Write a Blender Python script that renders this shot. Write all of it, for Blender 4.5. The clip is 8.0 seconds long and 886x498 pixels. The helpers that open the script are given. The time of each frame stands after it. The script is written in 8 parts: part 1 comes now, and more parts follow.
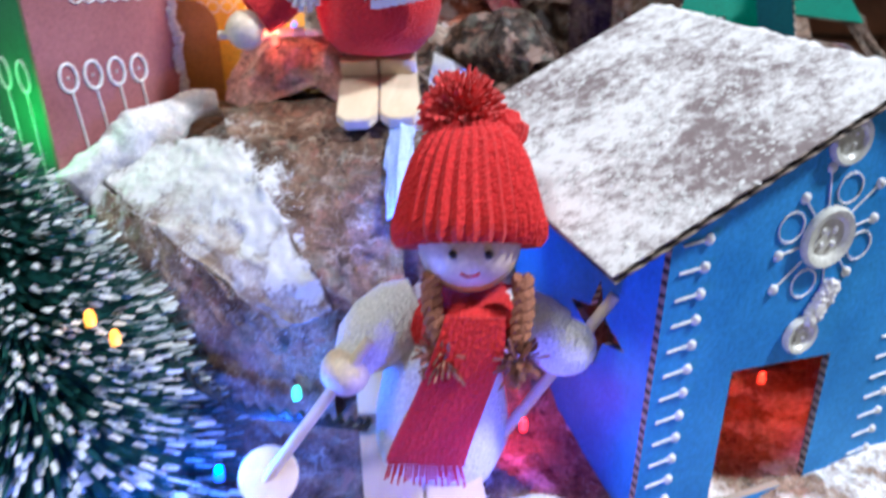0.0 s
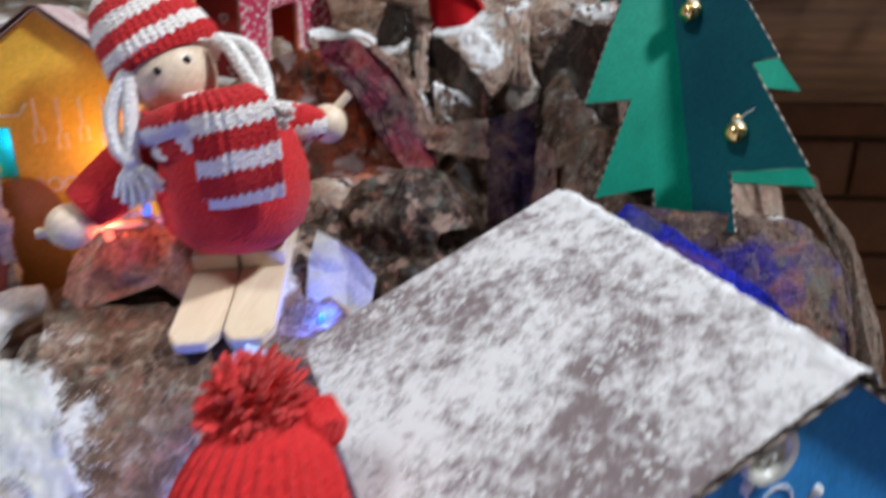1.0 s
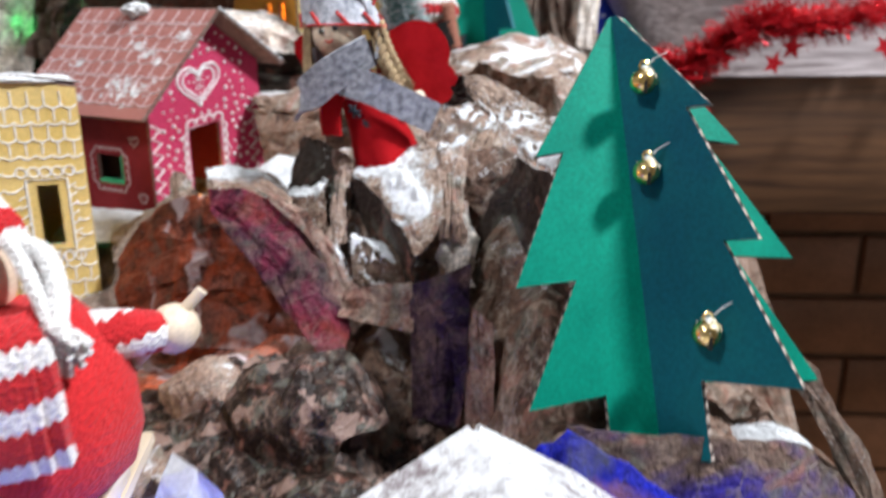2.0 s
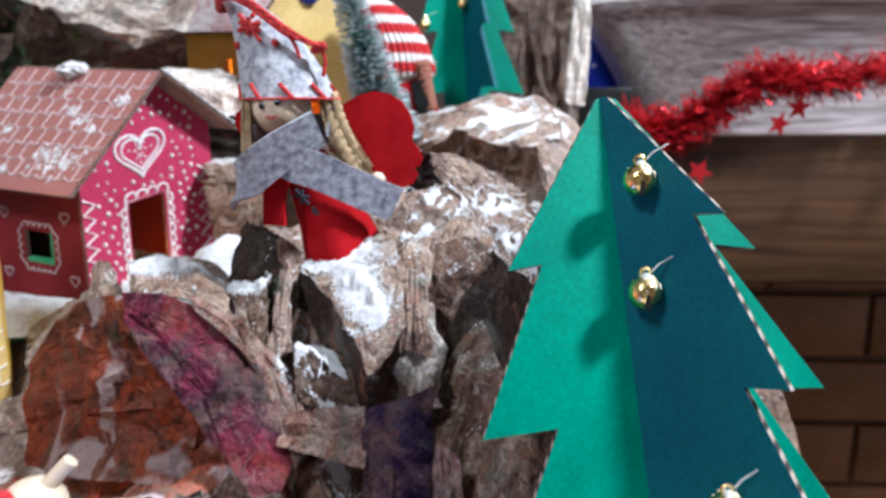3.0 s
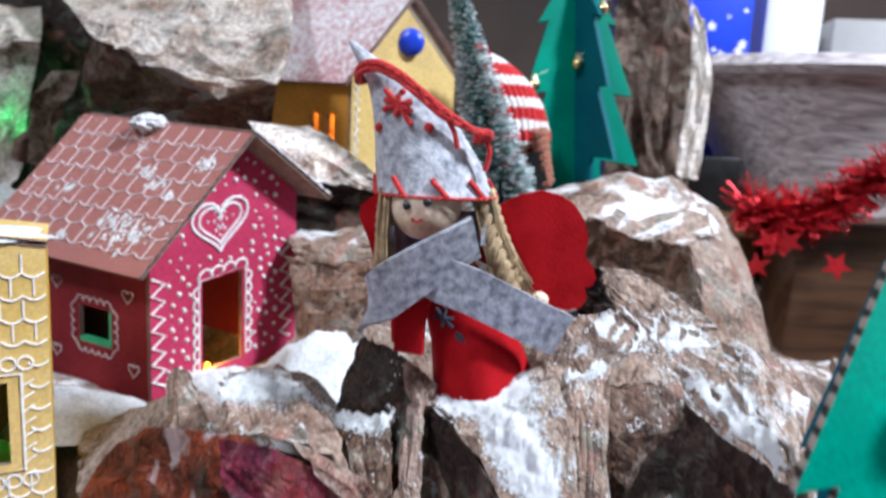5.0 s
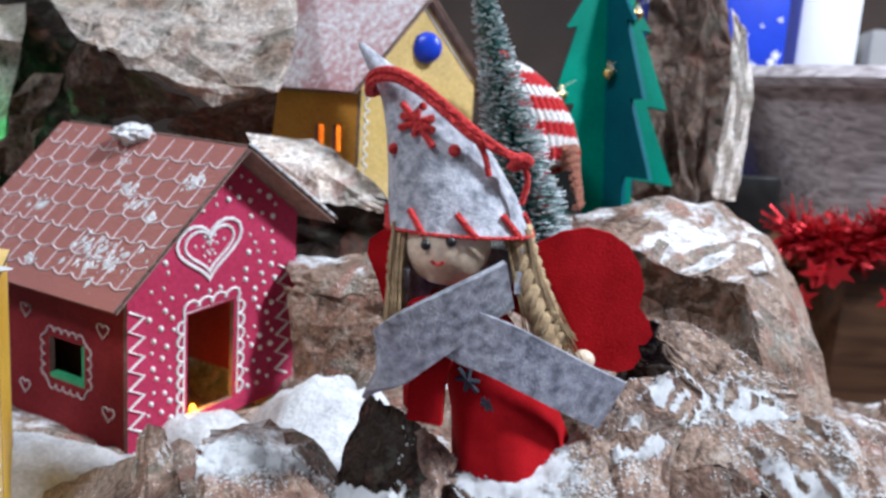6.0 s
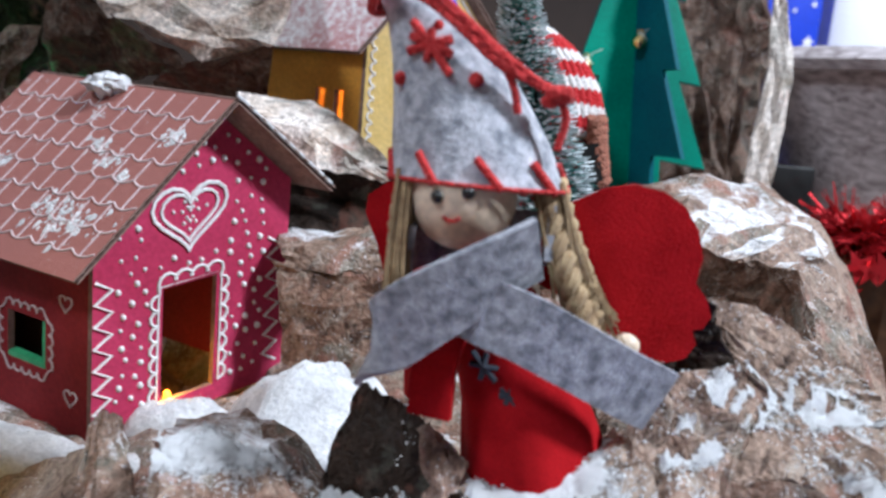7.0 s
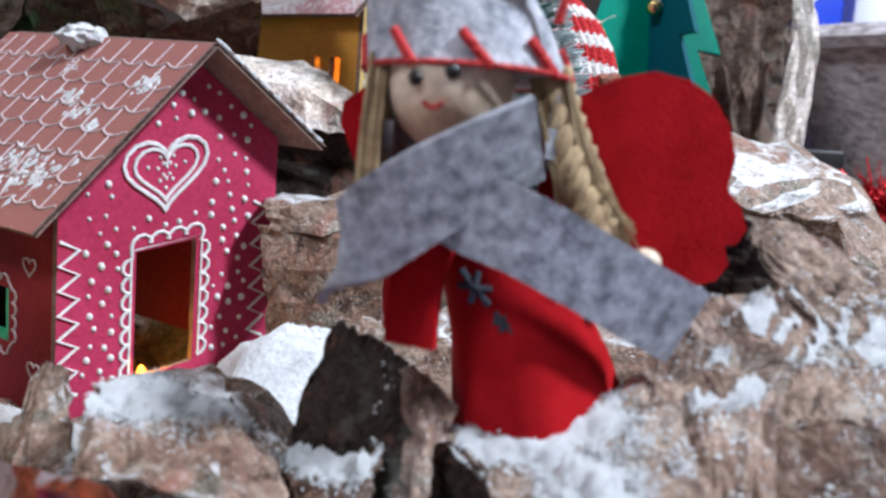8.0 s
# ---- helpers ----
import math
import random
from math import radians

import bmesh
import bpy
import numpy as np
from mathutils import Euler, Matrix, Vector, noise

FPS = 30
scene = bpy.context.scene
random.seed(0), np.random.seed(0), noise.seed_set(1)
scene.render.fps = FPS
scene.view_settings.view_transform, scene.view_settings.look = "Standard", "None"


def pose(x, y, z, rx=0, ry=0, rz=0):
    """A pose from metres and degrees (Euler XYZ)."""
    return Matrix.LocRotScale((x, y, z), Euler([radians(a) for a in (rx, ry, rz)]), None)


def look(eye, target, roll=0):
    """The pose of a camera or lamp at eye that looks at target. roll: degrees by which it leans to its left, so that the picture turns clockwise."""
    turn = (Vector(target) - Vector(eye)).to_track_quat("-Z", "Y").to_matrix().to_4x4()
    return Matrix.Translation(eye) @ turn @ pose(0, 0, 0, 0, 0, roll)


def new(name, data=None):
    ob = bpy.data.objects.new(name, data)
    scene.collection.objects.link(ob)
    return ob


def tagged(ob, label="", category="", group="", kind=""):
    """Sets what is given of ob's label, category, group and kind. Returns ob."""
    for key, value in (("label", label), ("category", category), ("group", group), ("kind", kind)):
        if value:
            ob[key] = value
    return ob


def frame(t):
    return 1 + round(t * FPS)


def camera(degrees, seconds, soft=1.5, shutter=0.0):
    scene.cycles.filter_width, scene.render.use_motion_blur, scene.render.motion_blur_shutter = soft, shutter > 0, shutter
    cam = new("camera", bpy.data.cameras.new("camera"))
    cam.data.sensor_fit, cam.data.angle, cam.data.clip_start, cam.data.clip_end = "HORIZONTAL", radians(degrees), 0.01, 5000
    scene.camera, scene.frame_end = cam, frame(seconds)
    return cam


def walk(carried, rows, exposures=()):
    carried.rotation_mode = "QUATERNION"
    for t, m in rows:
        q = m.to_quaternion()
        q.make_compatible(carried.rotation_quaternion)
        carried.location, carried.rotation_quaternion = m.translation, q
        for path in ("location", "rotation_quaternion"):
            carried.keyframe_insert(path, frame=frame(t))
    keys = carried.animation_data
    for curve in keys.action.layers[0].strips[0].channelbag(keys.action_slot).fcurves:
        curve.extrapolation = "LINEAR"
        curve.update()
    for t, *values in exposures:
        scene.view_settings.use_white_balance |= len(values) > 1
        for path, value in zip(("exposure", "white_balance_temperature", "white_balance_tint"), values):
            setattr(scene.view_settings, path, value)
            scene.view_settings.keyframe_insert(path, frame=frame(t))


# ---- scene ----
from mathutils.bvhtree import BVHTree
from mathutils.geometry import delaunay_2d_cdt, tessellate_polygon

cam = camera(66.0, 8.0, 2.6, 0.5)
# a small lens, focused at arm's length
cam.data.dof.use_dof, cam.data.dof.focus_distance, cam.data.dof.aperture_fstop = True, 0.22, 12
CM = 0.01  # the place is small and is written in centimetres
# seconds, eye in centimetres, yaw to the left, pitch up, lean to the left
PATH = [
    (0, 2.230, -3.370, 19.024, 2.90, -23.90, 0.21),
    (0.5, 4.057, -0.171, 21.013, 2.77, -22.06, 0.11),
    (1, 7.238, 4.629, 23.293, 2.92, -18.87, 0.05),
    (1.5, 9.590, 8.848, 25.059, 3.29, -16.75, -0.14),
    (2, 11.052, 13.254, 26.952, 3.57, -14.12, -0.35),
    (2.2, 11.325, 14.660, 27.435, 3.20, -13.56, -0.40),
    (3.3, 12.215, 20.043, 29.011, 3.17, -10.74, -0.24),
    (3.5, 11.709, 20.694, 29.028, 3.07, -10.48, -0.09),
    (4, 9.161, 22.425, 29.595, 3.83, -9.67, 1.14),
    (4.5, 7.092, 23.230, 30.038, 4.12, -9.35, 2.18),
    (5, 6.153, 25.092, 31.247, 4.42, -9.09, 2.90),
    (5.2, 5.967, 25.921, 31.839, 4.48, -9.06, 3.10),
    (6.3, 4.880, 30.077, 31.508, 5.14, -8.52, 4.20),
    (6.5, 4.696, 30.626, 31.188, 4.97, -8.57, 4.80),
    (7, 4.818, 32.383, 30.212, 5.35, -8.71, 5.31),
    (7.5, 5.222, 33.824, 29.048, 6.05, -8.2, 5.1),
    (8, 5.48, 34.5, 27.5, 6.95, -6.55, 4.75),
]


def eye_pose(x, y, z, yaw, pitch, roll):
    return pose(x * CM, y * CM, z * CM, 0, 0, yaw) @ pose(0, 0, 0, 90 + pitch) @ pose(0, 0, 0, 0, 0, roll)


walk(cam, [(t, eye_pose(*row)) for t, *row in PATH], [(0, -0.1, 6200, 10), (0.6, -0.32, 6300, 10), (1.0, -0.5, 6500, 10), (1.5, -0.4, 6500, 10), (2.0, 0.05, 6400, 10), (3.5, 0.1, 5900, 10), (5.2, 0.0, 5900, 10), (6.5, -0.3, 5900, 10), (8.0, -0.2, 5900, 10)])

# ---- world and lights ----
world = bpy.data.worlds.new("room_air")
scene.world = world
world.use_nodes = True
world.node_tree.nodes["Background"].inputs[0].default_value = (0.9, 0.85, 0.8, 1)
world.node_tree.nodes["Background"].inputs[1].default_value = 0.2


def lamp(name, kind, place, power, colour, size, target=None):
    data = bpy.data.lights.new(name, kind)
    data.energy, data.color = power, colour
    if kind == "AREA":
        data.shape, data.size = "DISK", size * CM
    else:
        data.shadow_soft_size = size * CM
    ob = new(name, data)
    ob.matrix_basis = look(Vector(place) * CM, Vector(target) * CM) if target else pose(*[c * CM for c in place])
    return ob


# the room's ceiling lamp, out of view, and an added fill from front left
lamp("unseen_light", "AREA", (118, 19, 150), 57, (0.91, 0.95, 1.0), 20, (8, 40, 20))
lamp("unseen_light", "AREA", (-80, -40, 170), 21, (0.92, 0.96, 1.0), 40, (5, 45, 20))
LEDS = [  # place, colour, power
    ((-6.2, 14.2, 3.2), (0.02, 0.14, 1.0), 0.4),
    ((-4.2, 17.2, 4.4), (0.1, 1.0, 0.6), 0.004),
    ((3.4, 11.4, 2.8), (0.08, 0.09, 1.0), 0.3),
    ((15.5, 23.5, 1.5), (1.0, 0.06, 0.03), 0.050),
    ((4.4, 19.4, 1.6), (1.0, 0.05, 0.08), 0.035),
    ((-7.4, 33.2, 15.6), (0.06, 0.16, 1.0), 0.012),
    ((-7.6, 30.2, 15.4), (1.0, 0.2, 0.12), 0.16),
    ((-8.8, 32.8, 17.4), (1.0, 0.5, 0.15), 0.05),
    ((0.7, 31.0, 11.4), (0.04, 0.14, 1.0), 0.06),
    ((-25.4, 68.2, 31.0), (0.03, 1.0, 0.25), 0.04),
    ((-13.6, 51.6, 17.9), (0.05, 1.0, 0.3), 0.012),
    ((-18.6, 24.6, 12.0), (0.05, 1.0, 0.25), 0.05),
    ((-8.0, 57.2, 19.7), (1.0, 0.42, 0.04), 0.03),
    ((-3.7, 69.3, 31.6), (1.0, 0.42, 0.05), 0.06),
    ((-14.6, 59.5, 19.4), (0.05, 0.9, 0.35), 0.006),
    ((-13.9, 34.6, 18.0), (0.1, 0.8, 1.0), 0.035),
    ((-9.4, 11.8, 1.6), (0.02, 0.12, 1.0), 0.3),
    ((-0.9, 22.6, 9.2), (0.04, 0.14, 1.0), 0.1),
    ((11.0, 20.6, 3.6), (0.1, 1.0, 0.15), 0.003),
    ((-10.1, 15.2, 8.5), (1.0, 0.45, 0.05), 0.008),
    ((-9.4, 15.2, 7.8), (1.0, 0.42, 0.05), 0.005),
]

# ---- mesh tools, in centimetres ----
BASE = {}


def finish(me, mats, smooth):
    for m in mats if isinstance(mats, (list, tuple)) else [mats]:
        me.materials.append(m)
    if smooth:
        me.polygons.foreach_set("use_smooth", [True] * len(me.polygons))
        me.set_sharp_from_angle(angle=radians(smooth))
    me.update()


def mesh_of(name, bm, base, mats, smooth):
    me = bpy.data.meshes.new(name)
    for v in bm.verts:
        v.co = (v.co - Vector(base)) * CM
    bm.to_mesh(me)
    bm.free()
    finish(me, mats, smooth)
    return me


def thing(name, base, label, category, group="", kind=""):
    ob = new(name)
    ob.location = Vector(base) * CM
    ob.empty_display_size = 0.005
    BASE[ob.name] = tuple(base)
    return tagged(ob, label, category, group, kind)


def part(name, bm, mats, parent, label="", smooth=40):
    base = BASE[parent.name]
    ob = new(name, mesh_of(name, bm, base, mats, smooth))
    ob.parent = parent
    BASE[ob.name] = base
    return tagged(ob, label)


def lone(name, bm, mats, base, label, category, group="", kind="", smooth=40):
    ob = new(name, mesh_of(name, bm, base, mats, smooth))
    ob.location = Vector(base) * CM
    BASE[ob.name] = tuple(base)
    return tagged(ob, label, category, group, kind)


def fill(bm, co, faces, mi=0):
    vs = [bm.verts.new(c) for c in co]
    for f in faces:
        try:
            bm.faces.new([vs[i] for i in f]).material_index = mi
        except ValueError:
            pass
    return vs


def box(bm, lo, hi, M=None, mi=0, bevel=0.0):
    b = bmesh.new() if bevel else bm
    co = [Vector((x, y, z)) for x in (lo[0], hi[0]) for y in (lo[1], hi[1]) for z in (lo[2], hi[2])]
    if M:
        co = [M @ c for c in co]
    fill(b, co, [(0, 1, 3, 2), (4, 6, 7, 5), (0, 4, 5, 1), (2, 3, 7, 6), (0, 2, 6, 4), (1, 5, 7, 3)], mi)
    if bevel:
        bmesh.ops.bevel(b, geom=b.edges[:], offset=bevel, segments=2, affect="EDGES", profile=0.5)
        merge(bm, b, mi)


def merge(bm, other, mi=None):
    table = {v: bm.verts.new(v.co) for v in other.verts}
    for f in other.faces:
        n = bm.faces.new([table[v] for v in f.verts])
        n.material_index = f.material_index if mi is None else mi
    other.free()


def prism(bm, outline, depth, M, mi=0, holes=(), edge_mi=None):
    """A slab: outline in the plane of M's first and third axis, thickened along its second; holes go through."""
    loops = [list(outline)] + [list(h) for h in holes]
    flat = [Vector((a, c, 0)) for loop in loops for a, c in loop]
    tris = tessellate_polygon([[Vector((a, c, 0)) for a, c in loop] for loop in loops])
    front = [bm.verts.new(M @ Vector((p.x, 0, p.y))) for p in flat]
    back = [bm.verts.new(M @ Vector((p.x, depth, p.y))) for p in flat]
    for t in tris:
        if len(set(t)) == 3:
            try:
                bm.faces.new([front[i] for i in t]).material_index = mi
                bm.faces.new([back[i] for i in reversed(t)]).material_index = mi
            except ValueError:
                pass
    at = 0
    for loop in loops:
        n = len(loop)
        for i in range(n):
            a, b = at + i, at + (i + 1) % n
            bm.faces.new((front[a], front[b], back[b], back[a])).material_index = mi if edge_mi is None else edge_mi
        at += n
    bmesh.ops.recalc_face_normals(bm, faces=bm.faces[:])


def tube(bm, pts, r, n=6, mi=0, closed=False, taper=None, flat=1.0, cap=True):
    pts = [Vector(p) for p in pts]
    count = len(pts)
    side, rings = None, []
    for i, p in enumerate(pts):
        a, b = (pts[i - 1], pts[(i + 1) % count]) if closed else (pts[max(i - 1, 0)], pts[min(i + 1, count - 1)])
        d = (b - a).normalized() if (b - a).length > 1e-9 else Vector((0, 0, 1))
        if side is None:
            side = d.orthogonal().normalized()
        side = (side - d * side.dot(d)).normalized()
        up = d.cross(side)
        rr = r * (taper(i / max(count - 1, 1)) if taper else 1)
        rings.append([bm.verts.new(p + rr * (math.cos(k * math.tau / n) * side + flat * math.sin(k * math.tau / n) * up)) for k in range(n)])
    for i in range(count if closed else count - 1):
        a, b = rings[i], rings[(i + 1) % count]
        for k in range(n):
            bm.faces.new((a[k], a[(k + 1) % n], b[(k + 1) % n], b[k])).material_index = mi
    if cap and not closed:
        bm.faces.new(rings[0][::-1]).material_index = mi
        bm.faces.new(rings[-1]).material_index = mi


def lathe(bm, prof, n, M=None, mi=0, ripple=None, squash=1.0):
    rings = []
    for i, (r, z) in enumerate(prof):
        ring = []
        for k in range(n):
            a = k * math.tau / n
            rr = r * (ripple(a, i / (len(prof) - 1)) if ripple else 1)
            p = Vector((rr * math.cos(a), squash * rr * math.sin(a), z))
            ring.append(bm.verts.new(M @ p if M else p))
        rings.append(ring)
    for a, b in zip(rings, rings[1:]):
        for k in range(n):
            bm.faces.new((a[k], a[(k + 1) % n], b[(k + 1) % n], b[k])).material_index = mi
    bm.faces.new(rings[0][::-1]).material_index = mi
    bm.faces.new(rings[-1]).material_index = mi


def ball(bm, c, r, mi=0, nu=16, nv=10, M=None, wobble=0.0, seed=0):
    rx, ry, rz = r if isinstance(r, tuple) else (r, r, r)
    c = Vector(c)
    T = Matrix.Translation(c) @ (M or Matrix())
    prof = [(math.sin(math.pi * i / nv), -math.cos(math.pi * i / nv)) for i in range(nv + 1)]
    rings = []
    for s, z in prof[1:-1]:
        ring = []
        for k in range(nu):
            a = k * math.tau / nu
            p = Vector((s * math.cos(a), s * math.sin(a), z))
            if wobble:
                p *= 1 + wobble * noise.noise(p * 2.3 + Vector((seed, 0, 0)))
            ring.append(bm.verts.new(T @ Vector((p.x * rx, p.y * ry, p.z * rz))))
        rings.append(ring)
    lo, hi = bm.verts.new(T @ Vector((0, 0, -rz))), bm.verts.new(T @ Vector((0, 0, rz)))
    for a, b in zip(rings, rings[1:]):
        for k in range(nu):
            bm.faces.new((a[k], a[(k + 1) % nu], b[(k + 1) % nu], b[k])).material_index = mi
    for k in range(nu):
        bm.faces.new((lo, rings[0][(k + 1) % nu], rings[0][k])).material_index = mi
        bm.faces.new((hi, rings[-1][k], rings[-1][(k + 1) % nu])).material_index = mi


def loft(bm, rings, n, mi, flat=1.0, ripple=None):
    """A skin over rings of (centre, radius), the rings level."""
    rows = []
    for i, (c, r) in enumerate(rings):
        rr = lambda a: r * (ripple(a, i / (len(rings) - 1)) if ripple else 1)
        rows.append([bm.verts.new((c[0] + rr(k * math.tau / n) * math.cos(k * math.tau / n), c[1] + flat * rr(k * math.tau / n) * math.sin(k * math.tau / n), c[2])) for k in range(n)])
    for a, b in zip(rows, rows[1:]):
        for k in range(n):
            bm.faces.new((a[k], a[(k + 1) % n], b[(k + 1) % n], b[k])).material_index = mi
    bm.faces.new(rows[0][::-1]).material_index = mi
    bm.faces.new(rows[-1]).material_index = mi


def curve_through(pts, steps=6):
    """A smooth line through a few places."""
    pts = [Vector(p) for p in pts]
    line = []
    for k in range(len(pts) - 1):
        a, p, q, b = pts[max(k - 1, 0)], pts[k], pts[k + 1], pts[min(k + 2, len(pts) - 1)]
        for i in range(steps):
            h = i / steps
            line.append(0.5 * (2 * p + (q - a) * h + (2 * a - 5 * p + 4 * q - b) * h * h + (3 * p - a - 3 * q + b) * h ** 3))
    return line + [pts[-1]]


def axes(origin, u, v, w=(0, 0, 1)):
    """An affine frame: its first axis u, second v, third w, in centimetres. Handmade things are seldom square."""
    m = Matrix.Identity(4)
    for n, a in enumerate((u, v, w, origin)):
        for k in range(3):
            m[k][n] = a[k]
    return m


def arc(cx, cy, r, a0, a1, n=8):
    return [(cx + r * math.cos(radians(a0 + (a1 - a0) * i / n)), cy + r * math.sin(radians(a0 + (a1 - a0) * i / n))) for i in range(n + 1)]


def heart(cx, cy, s, n=28):
    out = []
    for i in range(n):
        t = math.tau * i / n
        out.append((cx + s * math.sin(t) ** 3, cy + s * (0.81 * math.cos(t) - 0.31 * math.cos(2 * t) - 0.125 * math.cos(3 * t) - 0.06 * math.cos(4 * t))))
    return out


def stroke(bm, pts, M, r=0.07, lift=0.03, closed=False, mi=0):
    """A raised line of paint in the plane of M's first and third axis."""
    tube(bm, [M @ Vector((a, -lift, c)) for a, c in pts], r, 5, mi, closed)


def dot(bm, a, c, M, r=0.12, mi=0):
    ball(bm, M @ Vector((a, -0.02, c)), (r, r * 0.6, r), mi, 8, 5)

# ---- materials ----
def nodes_of(name):
    m = bpy.data.materials.new(name)
    m.use_nodes = True
    return m, m.node_tree.nodes, m.node_tree.links, m.node_tree.nodes["Principled BSDF"]


def noise_node(nt, scale, detail=4.0, rough=0.55, distort=0.0):
    co = nt.nodes.new("ShaderNodeTexCoord")
    n = nt.nodes.new("ShaderNodeTexNoise")
    n.inputs["Scale"].default_value, n.inputs["Detail"].default_value = scale * 100, detail
    n.inputs["Roughness"].default_value, n.inputs["Distortion"].default_value = rough, distort
    nt.links.new(co.outputs["Object"], n.inputs["Vector"])
    return n


def ramp(nt, source, stops):
    r = nt.nodes.new("ShaderNodeValToRGB")
    while len(r.color_ramp.elements) < len(stops):
        r.color_ramp.elements.new(0.5)
    for e, (at, c) in zip(r.color_ramp.elements, stops):
        e.position, e.color = at, (*c, 1) if len(c) == 3 else c
    nt.links.new(source, r.inputs[0])
    return r


def mix(nt, factor, a, b, mode="MIX"):
    m = nt.nodes.new("ShaderNodeMix")
    m.data_type, m.blend_type = "RGBA", mode
    for socket, value in ((m.inputs[0], factor), (m.inputs[6], a), (m.inputs[7], b)):
        if isinstance(value, (int, float)):
            socket.default_value = value
        elif isinstance(value, tuple):
            socket.default_value = (*value, 1)
        else:
            nt.links.new(value, socket)
    return m.outputs[2]


def bump_of(nt, height, strength, distance):
    b = nt.nodes.new("ShaderNodeBump")
    b.inputs["Strength"].default_value, b.inputs["Distance"].default_value = strength, distance * CM
    nt.links.new(height, b.inputs["Height"])
    return b


def surface(name, dark, light, scale=0.8, rough=0.7, bump=0.3, grain=6.0, metal=0.0, lo=0.35, hi=0.65, sheen=0.0, spec=0.5):
    """Two tones in broad patches, a fine grain over them, and relief from the grain."""
    m, nodes, links, bsdf = nodes_of(name)
    nt = m.node_tree
    broad, fine = noise_node(nt, scale, 4), noise_node(nt, grain, 3)
    tone = ramp(nt, broad.outputs["Fac"], [(lo, dark), (hi, light)])
    speck = ramp(nt, fine.outputs["Fac"], [(0.3, (0.82, 0.82, 0.82)), (0.7, (1.12, 1.12, 1.12))])
    links.new(mix(nt, 1.0, tone.outputs[0], speck.outputs[0], "MULTIPLY"), bsdf.inputs["Base Color"])
    bsdf.inputs["Roughness"].default_value, bsdf.inputs["Metallic"].default_value = rough, metal
    bsdf.inputs["Specular IOR Level"].default_value = spec
    if sheen:
        bsdf.inputs["Sheen Weight"].default_value = sheen
        bsdf.inputs["Sheen Roughness"].default_value = 0.6
    links.new(bump_of(nt, fine.outputs["Fac"], bump, 0.06).outputs[0], bsdf.inputs["Normal"])
    return m


